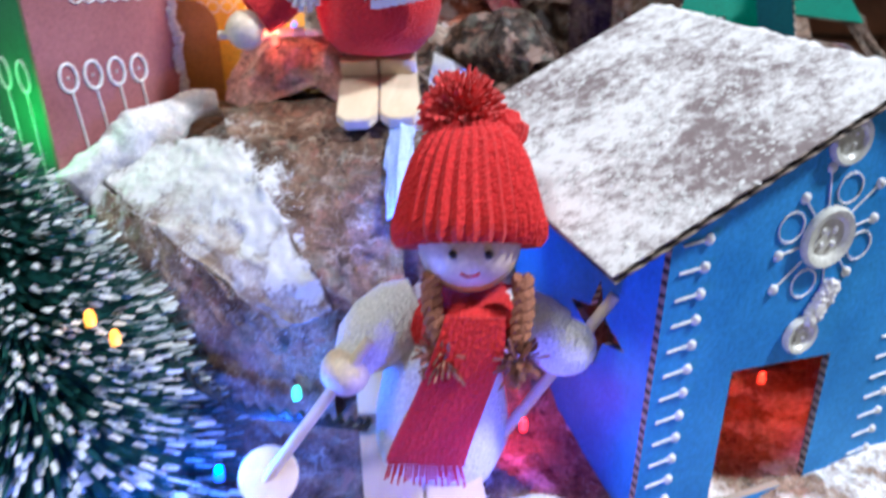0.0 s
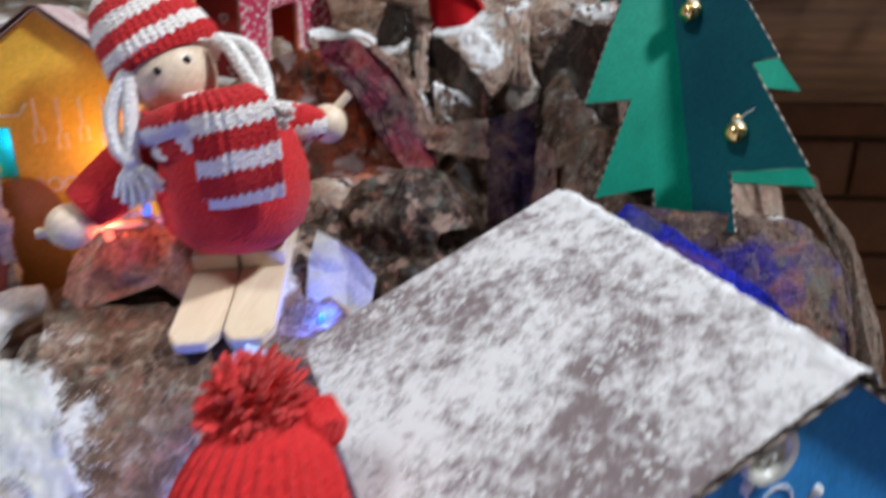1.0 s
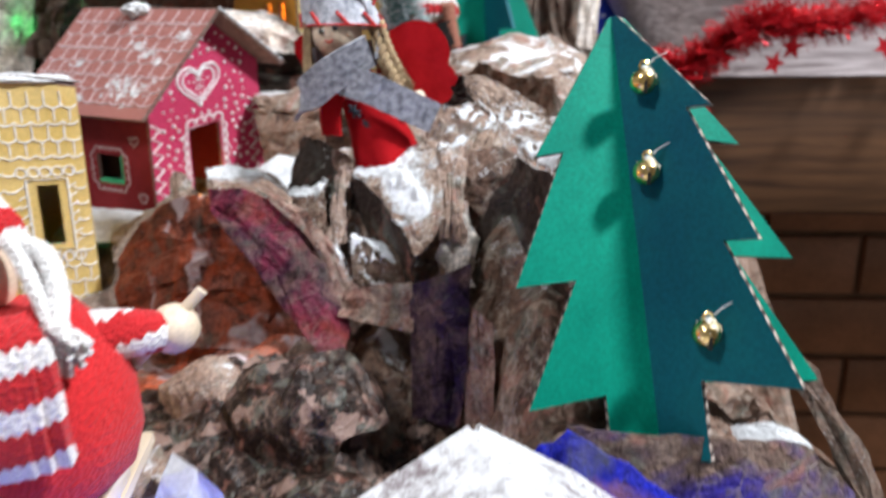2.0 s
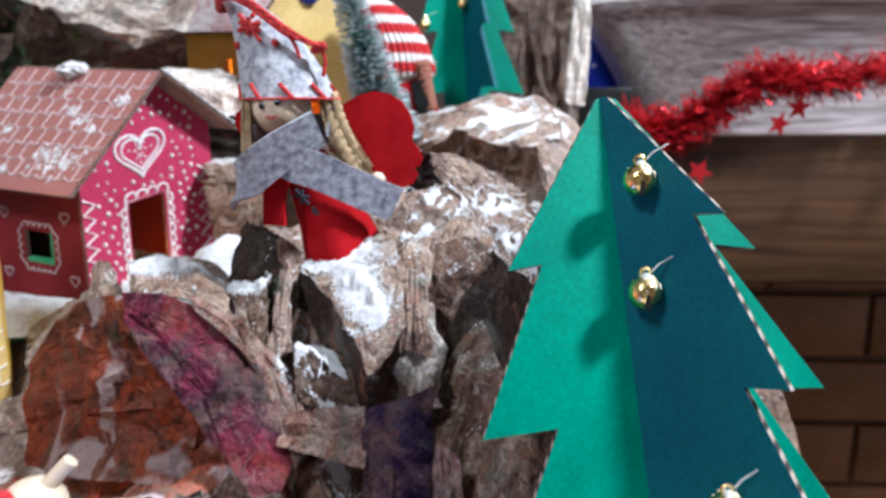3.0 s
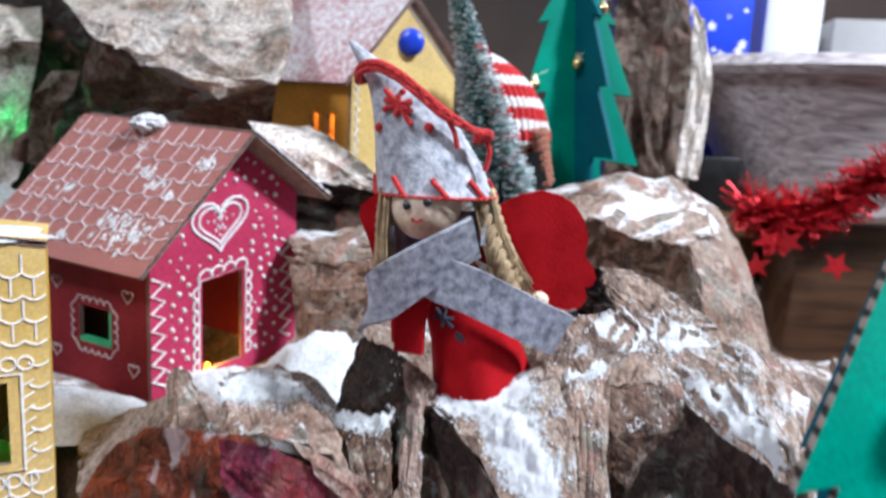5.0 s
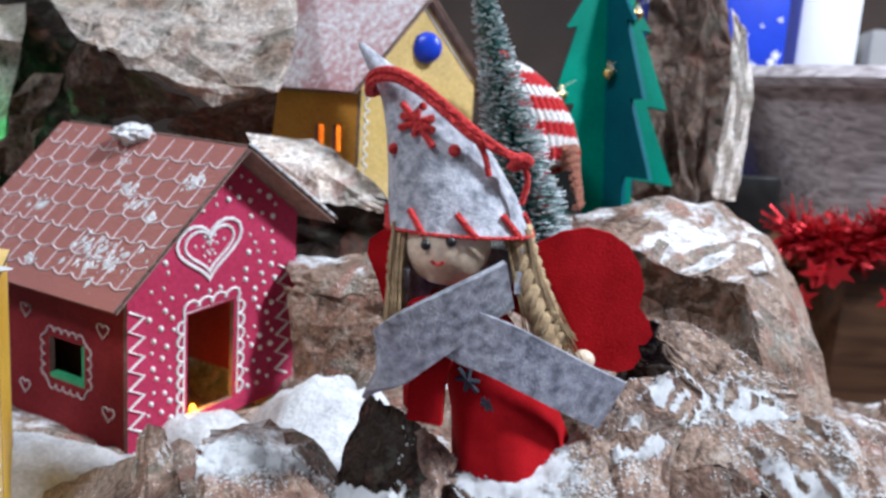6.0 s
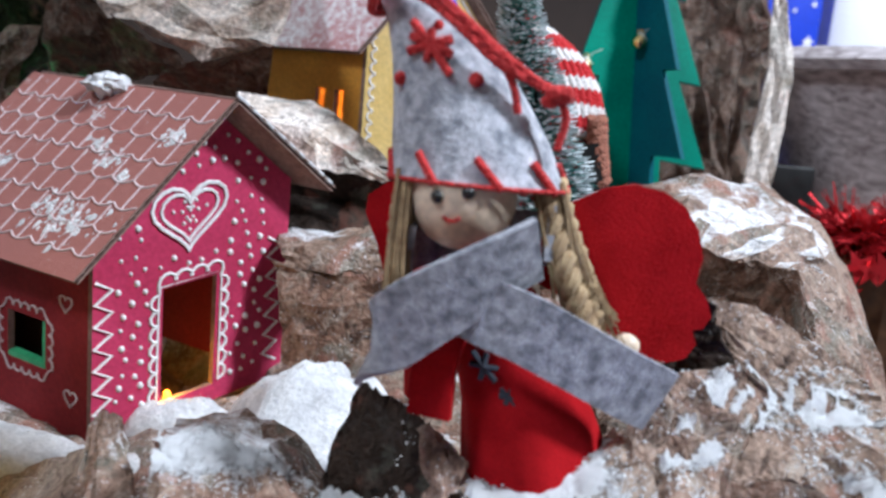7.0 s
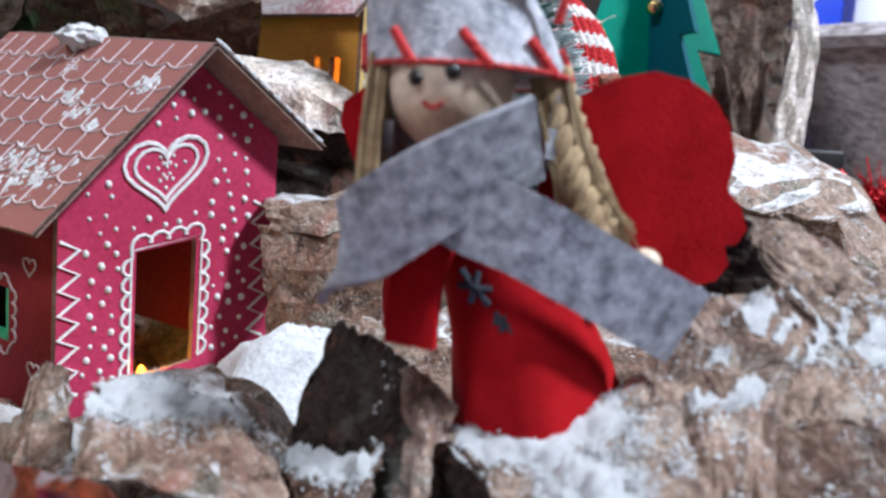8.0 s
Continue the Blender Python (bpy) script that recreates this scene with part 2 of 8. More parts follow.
def snowy_paper(name, tones, snow=0.0, gloss=0.6, scale=0.35, stain=None, flecks=(0.42, 0.36, 0.3), daubs=0.5, rare=0.5):
    """Crumpled packing paper daubed with paint, with powder snow caught on its upper folds."""
    m, nodes, links, bsdf = nodes_of(name)
    nt = m.node_tree
    broad, mid, fine = noise_node(nt, scale, 5, 0.6, 0.6), noise_node(nt, scale * 4, 5, 0.65), noise_node(nt, 5.0, 4)
    stops = [(0.28 + 0.44 * i / (len(tones) - 1), c) for i, c in enumerate(tones)]
    base = ramp(nt, broad.outputs["Fac"], stops).outputs[0]
    daub = ramp(nt, mid.outputs["Fac"], [(0.52, (0, 0, 0)), (0.68, (daubs, daubs, daubs))])
    base = mix(nt, daub.outputs[0], base, flecks)
    dark = ramp(nt, noise_node(nt, scale * 2.6, 8, 0.74, 1.0).outputs["Fac"], [(0.37, (0.14, 0.1, 0.085)), (0.45, (1, 1, 1))])
    base = mix(nt, 0.85, base, dark.outputs[0], "MULTIPLY")
    base = mix(nt, 1.0, base, ramp(nt, noise_node(nt, 4.0, 8, 0.8).outputs["Fac"], [(0.34, (0.37, 0.33, 0.3)), (0.5, (1.0, 0.95, 0.91)), (0.66, (1.56, 1.48, 1.4))]).outputs[0], "MULTIPLY")
    moss = ramp(nt, noise_node(nt, scale * 1.9, 4, 0.6, 0.8).outputs["Fac"], [(0.53, (0, 0, 0)), (0.64, (0.55, 0.55, 0.55))])
    base = mix(nt, moss.outputs[0], base, (0.15, 0.155, 0.125))
    rust = ramp(nt, noise_node(nt, scale * 2.3, 4, 0.6, 0.5).outputs["Fac"], [(0.57, (0, 0, 0)), (0.68, (0.6, 0.6, 0.6))])
    base = mix(nt, rust.outputs[0], base, (0.3, 0.13, 0.095))
    if stain:
        spot = ramp(nt, noise_node(nt, scale * 1.3, 3, 0.5, 0.4).outputs["Fac"], [(rare, (0, 0, 0)), (rare + 0.03, (1, 1, 1))])
        base = mix(nt, spot.outputs[0], base, stain)
    if snow:
        geo = nt.nodes.new("ShaderNodeNewGeometry")
        split = nt.nodes.new("ShaderNodeSeparateXYZ")
        links.new(geo.outputs["Normal"], split.inputs[0])
        heap = nt.nodes.new("ShaderNodeMath")
        heap.operation = "MULTIPLY_ADD"
        links.new(noise_node(nt, 0.3, 7, 0.68).outputs["Fac"], heap.inputs[0])
        heap.inputs[1].default_value = 1.6
        links.new(split.outputs[2], heap.inputs[2])
        span = nt.nodes.new("ShaderNodeMapRange")
        span.inputs["From Min"].default_value, span.inputs["From Max"].default_value = 1.95 - snow, 2.09 - snow
        links.new(heap.outputs[0], span.inputs["Value"])
        speck = ramp(nt, noise_node(nt, 3.2, 5, 0.8).outputs["Fac"], [(0.36, (0.2, 0.2, 0.2)), (0.56, (1, 1, 1))])
        amount = mix(nt, 1.0, span.outputs[0], speck.outputs[0], "MULTIPLY")
        base = mix(nt, amount, base, (0.82, 0.83, 0.85))
    # stray grains of powder
    strewn = mix(nt, 1.0, ramp(nt, noise_node(nt, 11.0, 3, 0.6).outputs["Fac"], [(0.6, (0, 0, 0)), (0.66, (0.8, 0.8, 0.8))]).outputs[0], ramp(nt, noise_node(nt, 0.55, 3, 0.6).outputs["Fac"], [(0.4, (0, 0, 0)), (0.58, (1, 1, 1))]).outputs[0], "MULTIPLY") if snow else None
    strewn_base = mix(nt, strewn, base, (0.8, 0.8, 0.81)) if snow else base
    bsdf.inputs["Roughness"].default_value = gloss
    bsdf.inputs["Specular IOR Level"].default_value = 0.2
    wrinkle = nt.nodes.new("ShaderNodeTexVoronoi")
    wrinkle.feature = "DISTANCE_TO_EDGE"
    wrinkle.inputs["Scale"].default_value = 95
    bend = nt.nodes.new("ShaderNodeTexCoord")
    warp = mix(nt, 0.012, bend.outputs["Object"], noise_node(nt, 1.2, 3).outputs["Color"], "ADD")
    links.new(warp, wrinkle.inputs["Vector"])
    tiny = nt.nodes.new("ShaderNodeTexVoronoi")
    tiny.feature = "DISTANCE_TO_EDGE"
    tiny.inputs["Scale"].default_value = 270
    links.new(warp, tiny.inputs["Vector"])
    # crease highlights painted into the colour, as broken lines of the fleck tone
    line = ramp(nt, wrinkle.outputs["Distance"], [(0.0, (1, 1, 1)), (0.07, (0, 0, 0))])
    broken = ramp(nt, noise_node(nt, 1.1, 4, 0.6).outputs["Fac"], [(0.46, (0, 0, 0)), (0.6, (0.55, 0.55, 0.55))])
    links.new(mix(nt, mix(nt, 1.0, line.outputs[0], broken.outputs[0], "MULTIPLY"), strewn_base, flecks), bsdf.inputs["Base Color"])
    first = bump_of(nt, ramp(nt, wrinkle.outputs["Distance"], [(0.0, (0, 0, 0)), (0.22, (1, 1, 1))]).outputs[0], 0.5, 0.06)
    mid_bump = bump_of(nt, ramp(nt, tiny.outputs["Distance"], [(0.0, (0, 0, 0)), (0.3, (1, 1, 1))]).outputs[0], 0.7, 0.035)
    links.new(first.outputs[0], mid_bump.inputs["Normal"])
    first = mid_bump
    second = bump_of(nt, fine.outputs["Fac"], 0.8, 0.06)
    links.new(first.outputs[0], second.inputs["Normal"])
    links.new(second.outputs[0], bsdf.inputs["Normal"])
    return m


def roof_snow(name, under, low=0.42, high=0.6, scale=1.1, broad=0.28, fine=4.5, rough=0.85):
    """Painted card under a thin, clotted sprinkle of flour-like snow."""
    m, nodes, links, bsdf = nodes_of(name)
    nt = m.node_tree
    a, b = noise_node(nt, scale * 0.35, 3, 0.5), noise_node(nt, scale * fine, 8, rough)
    both = nt.nodes.new("ShaderNodeMath")
    both.operation = "MULTIPLY_ADD"
    links.new(a.outputs["Fac"], both.inputs[0])
    both.inputs[1].default_value = broad
    half = nt.nodes.new("ShaderNodeMath")
    half.operation = "MULTIPLY"
    half.inputs[1].default_value = 0.82
    links.new(b.outputs["Fac"], half.inputs[0])
    links.new(half.outputs[0], both.inputs[2])
    cover = ramp(nt, both.outputs[0], [(low, (0, 0, 0)), (high, (1, 1, 1))])
    links.new(mix(nt, cover.outputs[0], under, (0.7, 0.7, 0.715)), bsdf.inputs["Base Color"])
    bsdf.inputs["Roughness"].default_value = 0.85
    links.new(bump_of(nt, both.outputs[0], 0.7, 0.12).outputs[0], bsdf.inputs["Normal"])
    return m


def powder(name, under=(0.79, 0.8, 0.81)):
    """Loose white grains: the blanket breaks up into specks where it runs thin."""
    m, nodes, links, bsdf = nodes_of(name)
    nt = m.node_tree
    thick = nt.nodes.new("ShaderNodeAttribute")
    thick.attribute_name = "cover"
    add = nt.nodes.new("ShaderNodeMath")
    add.operation = "MULTIPLY_ADD"
    grit = noise_node(nt, 6.5, 8, 0.9)
    links.new(thick.outputs["Fac"], add.inputs[0])
    add.inputs[1].default_value = 0.34
    links.new(grit.outputs["Fac"], add.inputs[2])
    links.new(ramp(nt, add.outputs[0], [(0.53, (0, 0, 0)), (0.585, (1, 1, 1))]).outputs[0], bsdf.inputs["Alpha"])
    tone = ramp(nt, noise_node(nt, 1.3, 6, 0.75).outputs["Fac"], [(0.3, (0.66, 0.66, 0.67)), (0.6, under)])
    links.new(tone.outputs[0], bsdf.inputs["Base Color"])
    bsdf.inputs["Roughness"].default_value = 0.95
    links.new(bump_of(nt, grit.outputs["Fac"], 0.9, 0.1).outputs[0], bsdf.inputs["Normal"])
    return m


def knit(name, colour, stripe=None, scale=7.0, axis=2, period=0.9, phase=0.0, zig=0.0, slant=0.0):
    """Wool: fine stitches in relief, and, if wanted, rows of a second yarn."""
    m, nodes, links, bsdf = nodes_of(name)
    nt = m.node_tree
    co = nt.nodes.new("ShaderNodeTexCoord")
    fuzz = noise_node(nt, 9.0, 5, 0.7)
    base = mix(nt, 1.0, colour, ramp(nt, fuzz.outputs["Fac"], [(0.25, (0.6, 0.6, 0.6)), (0.7, (1.2, 1.2, 1.2))]).outputs[0], "MULTIPLY")
    if stripe:
        w = nt.nodes.new("ShaderNodeTexWave")
        w.wave_type, w.bands_direction, w.wave_profile = "BANDS", "XYZ"[axis], "SIN"
        w.inputs["Scale"].default_value = 100 * math.tau / (20 * period)
        w.inputs["Phase Offset"].default_value = phase
        w.inputs["Distortion"].default_value, w.inputs["Detail"].default_value, w.inputs["Detail Scale"].default_value = zig * 0.3, 2.0, 4.0
        # the yarns lock in small arrowheads
        cut, tooth, slide, join = (nt.nodes.new(n) for n in ("ShaderNodeSeparateXYZ", "ShaderNodeMath", "ShaderNodeMath", "ShaderNodeCombineXYZ"))
        tooth.operation, slide.operation = "PINGPONG", "ADD"
        tooth.inputs[1].default_value = 0.0016
        turn = nt.nodes.new("ShaderNodeVectorRotate")
        turn.rotation_type = "Y_AXIS"
        turn.inputs["Angle"].default_value = radians(slant)
        links.new(co.outputs["Object"], turn.inputs["Vector"])
        links.new(turn.outputs[0], cut.inputs[0])
        links.new(cut.outputs[0], tooth.inputs[0])
        links.new(cut.outputs[2], slide.inputs[0])
        links.new(tooth.outputs[0], slide.inputs[1])
        links.new(cut.outputs[0], join.inputs[0])
        links.new(cut.outputs[1], join.inputs[1])
        links.new(slide.outputs[0], join.inputs[2])
        links.new(join.outputs[0], w.inputs["Vector"])
        base = mix(nt, ramp(nt, w.outputs["Fac"], [(0.54, (0, 0, 0)), (0.62, (1, 1, 1))]).outputs[0], base, stripe)
    links.new(base, bsdf.inputs["Base Color"])
    bsdf.inputs["Roughness"].default_value = 0.95
    bsdf.inputs["Sheen Weight"].default_value = 0.08
    stitch = nt.nodes.new("ShaderNodeTexVoronoi")
    stitch.inputs["Scale"].default_value = scale * 100
    links.new(co.outputs["Object"], stitch.inputs["Vector"])
    links.new(bump_of(nt, stitch.outputs["Distance"], 0.8, 0.1).outputs[0], bsdf.inputs["Normal"])
    return m


def glow(name, colour, strength):
    m, nodes, links, bsdf = nodes_of(name)
    bsdf.inputs["Base Color"].default_value = (*colour, 1)
    bsdf.inputs["Emission Color"].default_value = (*colour, 1)
    bsdf.inputs["Emission Strength"].default_value = strength
    return m


def wood(name, dark, light, along=0, scale=0.5, rough=0.55, stretch=14.0):
    m, nodes, links, bsdf = nodes_of(name)
    nt = m.node_tree
    co = nt.nodes.new("ShaderNodeTexCoord")
    mp = nt.nodes.new("ShaderNodeMapping")
    s = [stretch] * 3
    s[along] = 1.0
    mp.inputs["Scale"].default_value = s
    n = nt.nodes.new("ShaderNodeTexNoise")
    n.inputs["Scale"].default_value, n.inputs["Detail"].default_value, n.inputs["Distortion"].default_value = scale * 100 / stretch * 3, 6, 0.7
    links.new(co.outputs["Object"], mp.inputs[0])
    links.new(mp.outputs[0], n.inputs["Vector"])
    links.new(ramp(nt, n.outputs["Fac"], [(0.3, dark), (0.7, light)]).outputs[0], bsdf.inputs["Base Color"])
    bsdf.inputs["Roughness"].default_value = rough
    links.new(bump_of(nt, n.outputs["Fac"], 0.25, 0.05).outputs[0], bsdf.inputs["Normal"])
    return m


def corrugated(name, light, dark, period=0.42):
    """The cut edge of corrugated card: pale flutes and dark hollows."""
    m, nodes, links, bsdf = nodes_of(name)
    nt = m.node_tree
    co = nt.nodes.new("ShaderNodeTexCoord")
    w = nt.nodes.new("ShaderNodeTexWave")
    w.wave_type, w.bands_direction = "BANDS", "Z"
    w.inputs["Scale"].default_value = 100 * math.tau / (20 * period)
    w.inputs["Distortion"].default_value, w.inputs["Detail Scale"].default_value = 1.5, 3.0
    links.new(co.outputs["Object"], w.inputs["Vector"])
    grain = noise_node(nt, 4.0, 4)
    both = mix(nt, 0.35, w.outputs["Color"], grain.outputs["Color"])
    links.new(ramp(nt, both, [(0.3, dark), (0.62, light)]).outputs[0], bsdf.inputs["Base Color"])
    bsdf.inputs["Roughness"].default_value = 0.85
    links.new(bump_of(nt, w.outputs["Fac"], 0.6, 0.1).outputs[0], bsdf.inputs["Normal"])
    return m


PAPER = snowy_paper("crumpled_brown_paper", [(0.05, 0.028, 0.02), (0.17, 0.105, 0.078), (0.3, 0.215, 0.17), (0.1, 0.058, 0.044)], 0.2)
# bare brown; also stands in for shade on undersides, lips and hollows
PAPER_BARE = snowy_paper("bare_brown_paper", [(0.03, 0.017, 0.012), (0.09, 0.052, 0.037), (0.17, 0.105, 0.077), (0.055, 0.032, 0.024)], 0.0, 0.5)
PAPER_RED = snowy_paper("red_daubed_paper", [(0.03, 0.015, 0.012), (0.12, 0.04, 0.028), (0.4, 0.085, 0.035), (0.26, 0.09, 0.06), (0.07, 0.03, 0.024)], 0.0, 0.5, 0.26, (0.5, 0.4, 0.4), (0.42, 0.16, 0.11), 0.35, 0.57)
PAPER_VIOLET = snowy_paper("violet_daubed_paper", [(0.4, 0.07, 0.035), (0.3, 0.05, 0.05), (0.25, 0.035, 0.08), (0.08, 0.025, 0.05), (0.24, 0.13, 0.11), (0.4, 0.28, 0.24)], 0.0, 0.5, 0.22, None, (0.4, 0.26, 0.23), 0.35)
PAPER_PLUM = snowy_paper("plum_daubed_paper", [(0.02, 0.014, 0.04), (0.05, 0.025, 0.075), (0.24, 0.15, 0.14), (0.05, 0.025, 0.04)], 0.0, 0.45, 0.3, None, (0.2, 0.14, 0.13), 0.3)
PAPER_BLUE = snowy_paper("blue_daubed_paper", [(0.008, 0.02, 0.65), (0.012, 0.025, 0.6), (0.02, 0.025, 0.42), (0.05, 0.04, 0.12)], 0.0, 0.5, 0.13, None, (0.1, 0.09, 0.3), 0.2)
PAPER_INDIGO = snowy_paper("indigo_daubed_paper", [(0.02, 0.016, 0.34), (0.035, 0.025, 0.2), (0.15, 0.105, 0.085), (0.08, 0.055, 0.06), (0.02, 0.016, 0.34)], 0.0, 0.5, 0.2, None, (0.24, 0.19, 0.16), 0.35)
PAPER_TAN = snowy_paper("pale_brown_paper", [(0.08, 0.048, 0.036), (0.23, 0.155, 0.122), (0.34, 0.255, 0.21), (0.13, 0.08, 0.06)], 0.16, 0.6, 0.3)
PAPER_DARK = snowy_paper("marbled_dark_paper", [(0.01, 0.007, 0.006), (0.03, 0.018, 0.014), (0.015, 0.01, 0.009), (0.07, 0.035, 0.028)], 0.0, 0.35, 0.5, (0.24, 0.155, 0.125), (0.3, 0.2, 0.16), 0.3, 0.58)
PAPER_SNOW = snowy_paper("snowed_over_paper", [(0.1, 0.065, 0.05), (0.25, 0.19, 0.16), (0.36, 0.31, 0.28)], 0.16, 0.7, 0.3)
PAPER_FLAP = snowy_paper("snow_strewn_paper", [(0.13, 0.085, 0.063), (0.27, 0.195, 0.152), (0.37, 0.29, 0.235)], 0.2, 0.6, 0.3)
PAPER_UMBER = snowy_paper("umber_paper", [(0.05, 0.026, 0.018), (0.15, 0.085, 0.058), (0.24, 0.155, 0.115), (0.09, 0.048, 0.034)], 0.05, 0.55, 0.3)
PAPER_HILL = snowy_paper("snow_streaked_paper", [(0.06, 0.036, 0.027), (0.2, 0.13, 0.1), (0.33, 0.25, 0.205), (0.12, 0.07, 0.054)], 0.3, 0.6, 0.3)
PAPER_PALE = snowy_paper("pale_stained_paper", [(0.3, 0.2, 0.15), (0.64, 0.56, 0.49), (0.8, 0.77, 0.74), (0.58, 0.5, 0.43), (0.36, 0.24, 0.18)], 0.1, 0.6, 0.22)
# near-black paper that stands in for shade in hollows and on undersides
PAPER_SHADE = snowy_paper("shade_brown_paper", [(0.012, 0.008, 0.006), (0.03, 0.02, 0.015), (0.05, 0.032, 0.025)], 0.0, 0.6, 0.3, None, (0.1, 0.07, 0.055), 0.2)
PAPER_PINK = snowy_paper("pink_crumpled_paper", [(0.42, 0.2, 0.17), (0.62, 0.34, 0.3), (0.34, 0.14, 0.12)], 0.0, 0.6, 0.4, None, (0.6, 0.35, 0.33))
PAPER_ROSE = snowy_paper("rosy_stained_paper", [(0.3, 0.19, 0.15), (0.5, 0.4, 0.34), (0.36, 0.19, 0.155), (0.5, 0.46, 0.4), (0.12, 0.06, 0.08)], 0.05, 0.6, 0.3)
SNOW = surface("cotton_snow", (0.5, 0.5, 0.51), (0.67, 0.67, 0.67), 1.2, 0.95, 1.0, 6.0, sheen=0.1)
POWDER = powder("powder_snow_grains")
BLUE = surface("blue_painted_card", (0.025, 0.23, 0.6), (0.045, 0.31, 0.74), 0.3, 0.55, 0.15, spec=0.15)
BLUE_ROOF = roof_snow("snow_dusted_roof_card", (0.2, 0.16, 0.165), 0.62, 0.77, 0.55, 0.55, 3.0, 0.8)
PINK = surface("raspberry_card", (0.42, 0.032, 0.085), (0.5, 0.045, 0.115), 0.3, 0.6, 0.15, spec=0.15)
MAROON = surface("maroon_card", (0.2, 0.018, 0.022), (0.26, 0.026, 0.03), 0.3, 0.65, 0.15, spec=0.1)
TILE_ROOF = roof_snow("rusty_roof_card", (0.32, 0.118, 0.098), 0.63, 0.74, 0.42)
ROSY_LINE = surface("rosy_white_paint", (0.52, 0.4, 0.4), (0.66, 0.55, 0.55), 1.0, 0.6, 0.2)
SNOW_RUN = roof_snow("powder_snow_on_paper", (0.22, 0.16, 0.13), 0.58, 0.84, 0.4, 0.6, 2.0, 0.72)
PINK_ROOF = roof_snow("rosy_roof_card", (0.42, 0.2, 0.2), 0.5, 0.64, 0.6)
YELLOW = surface("straw_yellow_card", (0.62, 0.42, 0.12), (0.72, 0.52, 0.2), 0.3, 0.6, 0.2)
GOLD_CARD = surface("amber_card", (0.74, 0.43, 0.04), (0.82, 0.52, 0.06), 0.3, 0.55, 0.2)
# card colour that holds the inner bulb's orange glow
ORANGE_LIT_CARD = surface("orange_lit_card", (0.6, 0.25, 0.02), (0.7, 0.33, 0.035), 0.3, 0.55, 0.2)
BROWN_DOOR = surface("toffee_card", (0.36, 0.15, 0.03), (0.45, 0.2, 0.05), 0.4, 0.5, 0.2)
PLUM = surface("dusty_rose_card", (0.26, 0.085, 0.095), (0.33, 0.12, 0.13), 0.3, 0.7, 0.25)
# rose card under green bulb light, the light painted in
GREEN_LIT_SIDE = surface("green_lit_card", (0.01, 0.14, 0.06), (0.018, 0.19, 0.085), 0.3, 0.7, 0.25)
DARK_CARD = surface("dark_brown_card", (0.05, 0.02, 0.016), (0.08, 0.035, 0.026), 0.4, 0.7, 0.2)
WHITE_PAINT = surface("white_relief_paint", (0.74, 0.74, 0.74), (0.84, 0.84, 0.83), 1.0, 0.5, 0.2)
GREEN_LINE = surface("green_relief_paint", (0.03, 0.3, 0.12), (0.06, 0.4, 0.18), 1.0, 0.5, 0.2)
RAW_EDGE = corrugated("cut_card_edge", (0.34, 0.28, 0.24), (0.03, 0.02, 0.018))
CARD_EDGE = surface("plain_card_edge", (0.17, 0.105, 0.085), (0.26, 0.17, 0.14), 1.5, 0.85, 0.3)
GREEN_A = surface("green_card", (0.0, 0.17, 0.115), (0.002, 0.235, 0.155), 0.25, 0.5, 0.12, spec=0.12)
# darker teal copy of the green, for wings that get less light
GREEN_SHADED = surface("shaded_green_card", (0.002, 0.07, 0.1), (0.003, 0.1, 0.12), 0.25, 0.5, 0.12, spec=0.12)
GILT_DUST = surface("pale_gilt_glitter", (0.5, 0.38, 0.16), (0.85, 0.8, 0.66), 6.0, 0.4, 0.5, 12.0, lo=0.42, hi=0.6)
GOLD = surface("gold_plate", (0.85, 0.58, 0.2), (0.95, 0.72, 0.35), 1.0, 0.18, 0.05, metal=1.0)
BLACK = surface("black_bead", (0.008, 0.008, 0.008), (0.015, 0.015, 0.015), 1.0, 0.3, 0.0)
BEECH = wood("pale_beech", (0.6, 0.48, 0.34), (0.7, 0.58, 0.44), 1, 0.6, 0.6)
BEAD = surface("turned_wood_bead", (0.66, 0.52, 0.38), (0.74, 0.6, 0.46), 0.5, 0.45, 0.05)
RED_KNIT = knit("red_wool", (0.58, 0.013, 0.016))
RED_STRIPE = knit("red_and_white_wool", (0.5, 0.01, 0.014), (0.72, 0.68, 0.66), 7.0, 2, 1.25, 1.0, 2.6)
RED_STRIPE_CAP = knit("striped_cap_wool", (0.5, 0.01, 0.014), (0.72, 0.68, 0.66), 7.0, 2, 1.2, 0.4, 2.6, 32)
RED_STRIPE_SCARF = knit("striped_scarf_wool", (0.5, 0.01, 0.014), (0.72, 0.68, 0.66), 7.0, 2, 1.5, 2.2, 2.6, 14)
RED_STRIPE_WRAP = knit("striped_wrap_wool", (0.5, 0.01, 0.014), (0.72, 0.68, 0.66), 7.0, 2, 1.5, 0.8, 2.6, -55)
WHITE_KNIT = knit("white_wool", (0.8, 0.78, 0.76))
BROWN_YARN = knit("brown_yarn", (0.32, 0.12, 0.075))
JUTE = surface("jute_fibre", (0.24, 0.15, 0.075), (0.52, 0.38, 0.21), 2.2, 0.9, 0.4, 12.0, lo=0.3, hi=0.7, sheen=0.1)
GREY_FELT = surface("grey_felt", (0.13, 0.135, 0.16), (0.42, 0.425, 0.47), 3.4, 0.98, 0.5, 16.0, lo=0.33, hi=0.67, sheen=0.1)
# the cap's paler felt: mostly stronger light put into its tone
PALE_LIT_FELT = surface("pale_lit_grey_felt", (0.2, 0.215, 0.25), (0.56, 0.57, 0.62), 3.2, 0.98, 0.6, 12.0, lo=0.32, hi=0.64, sheen=0.1)
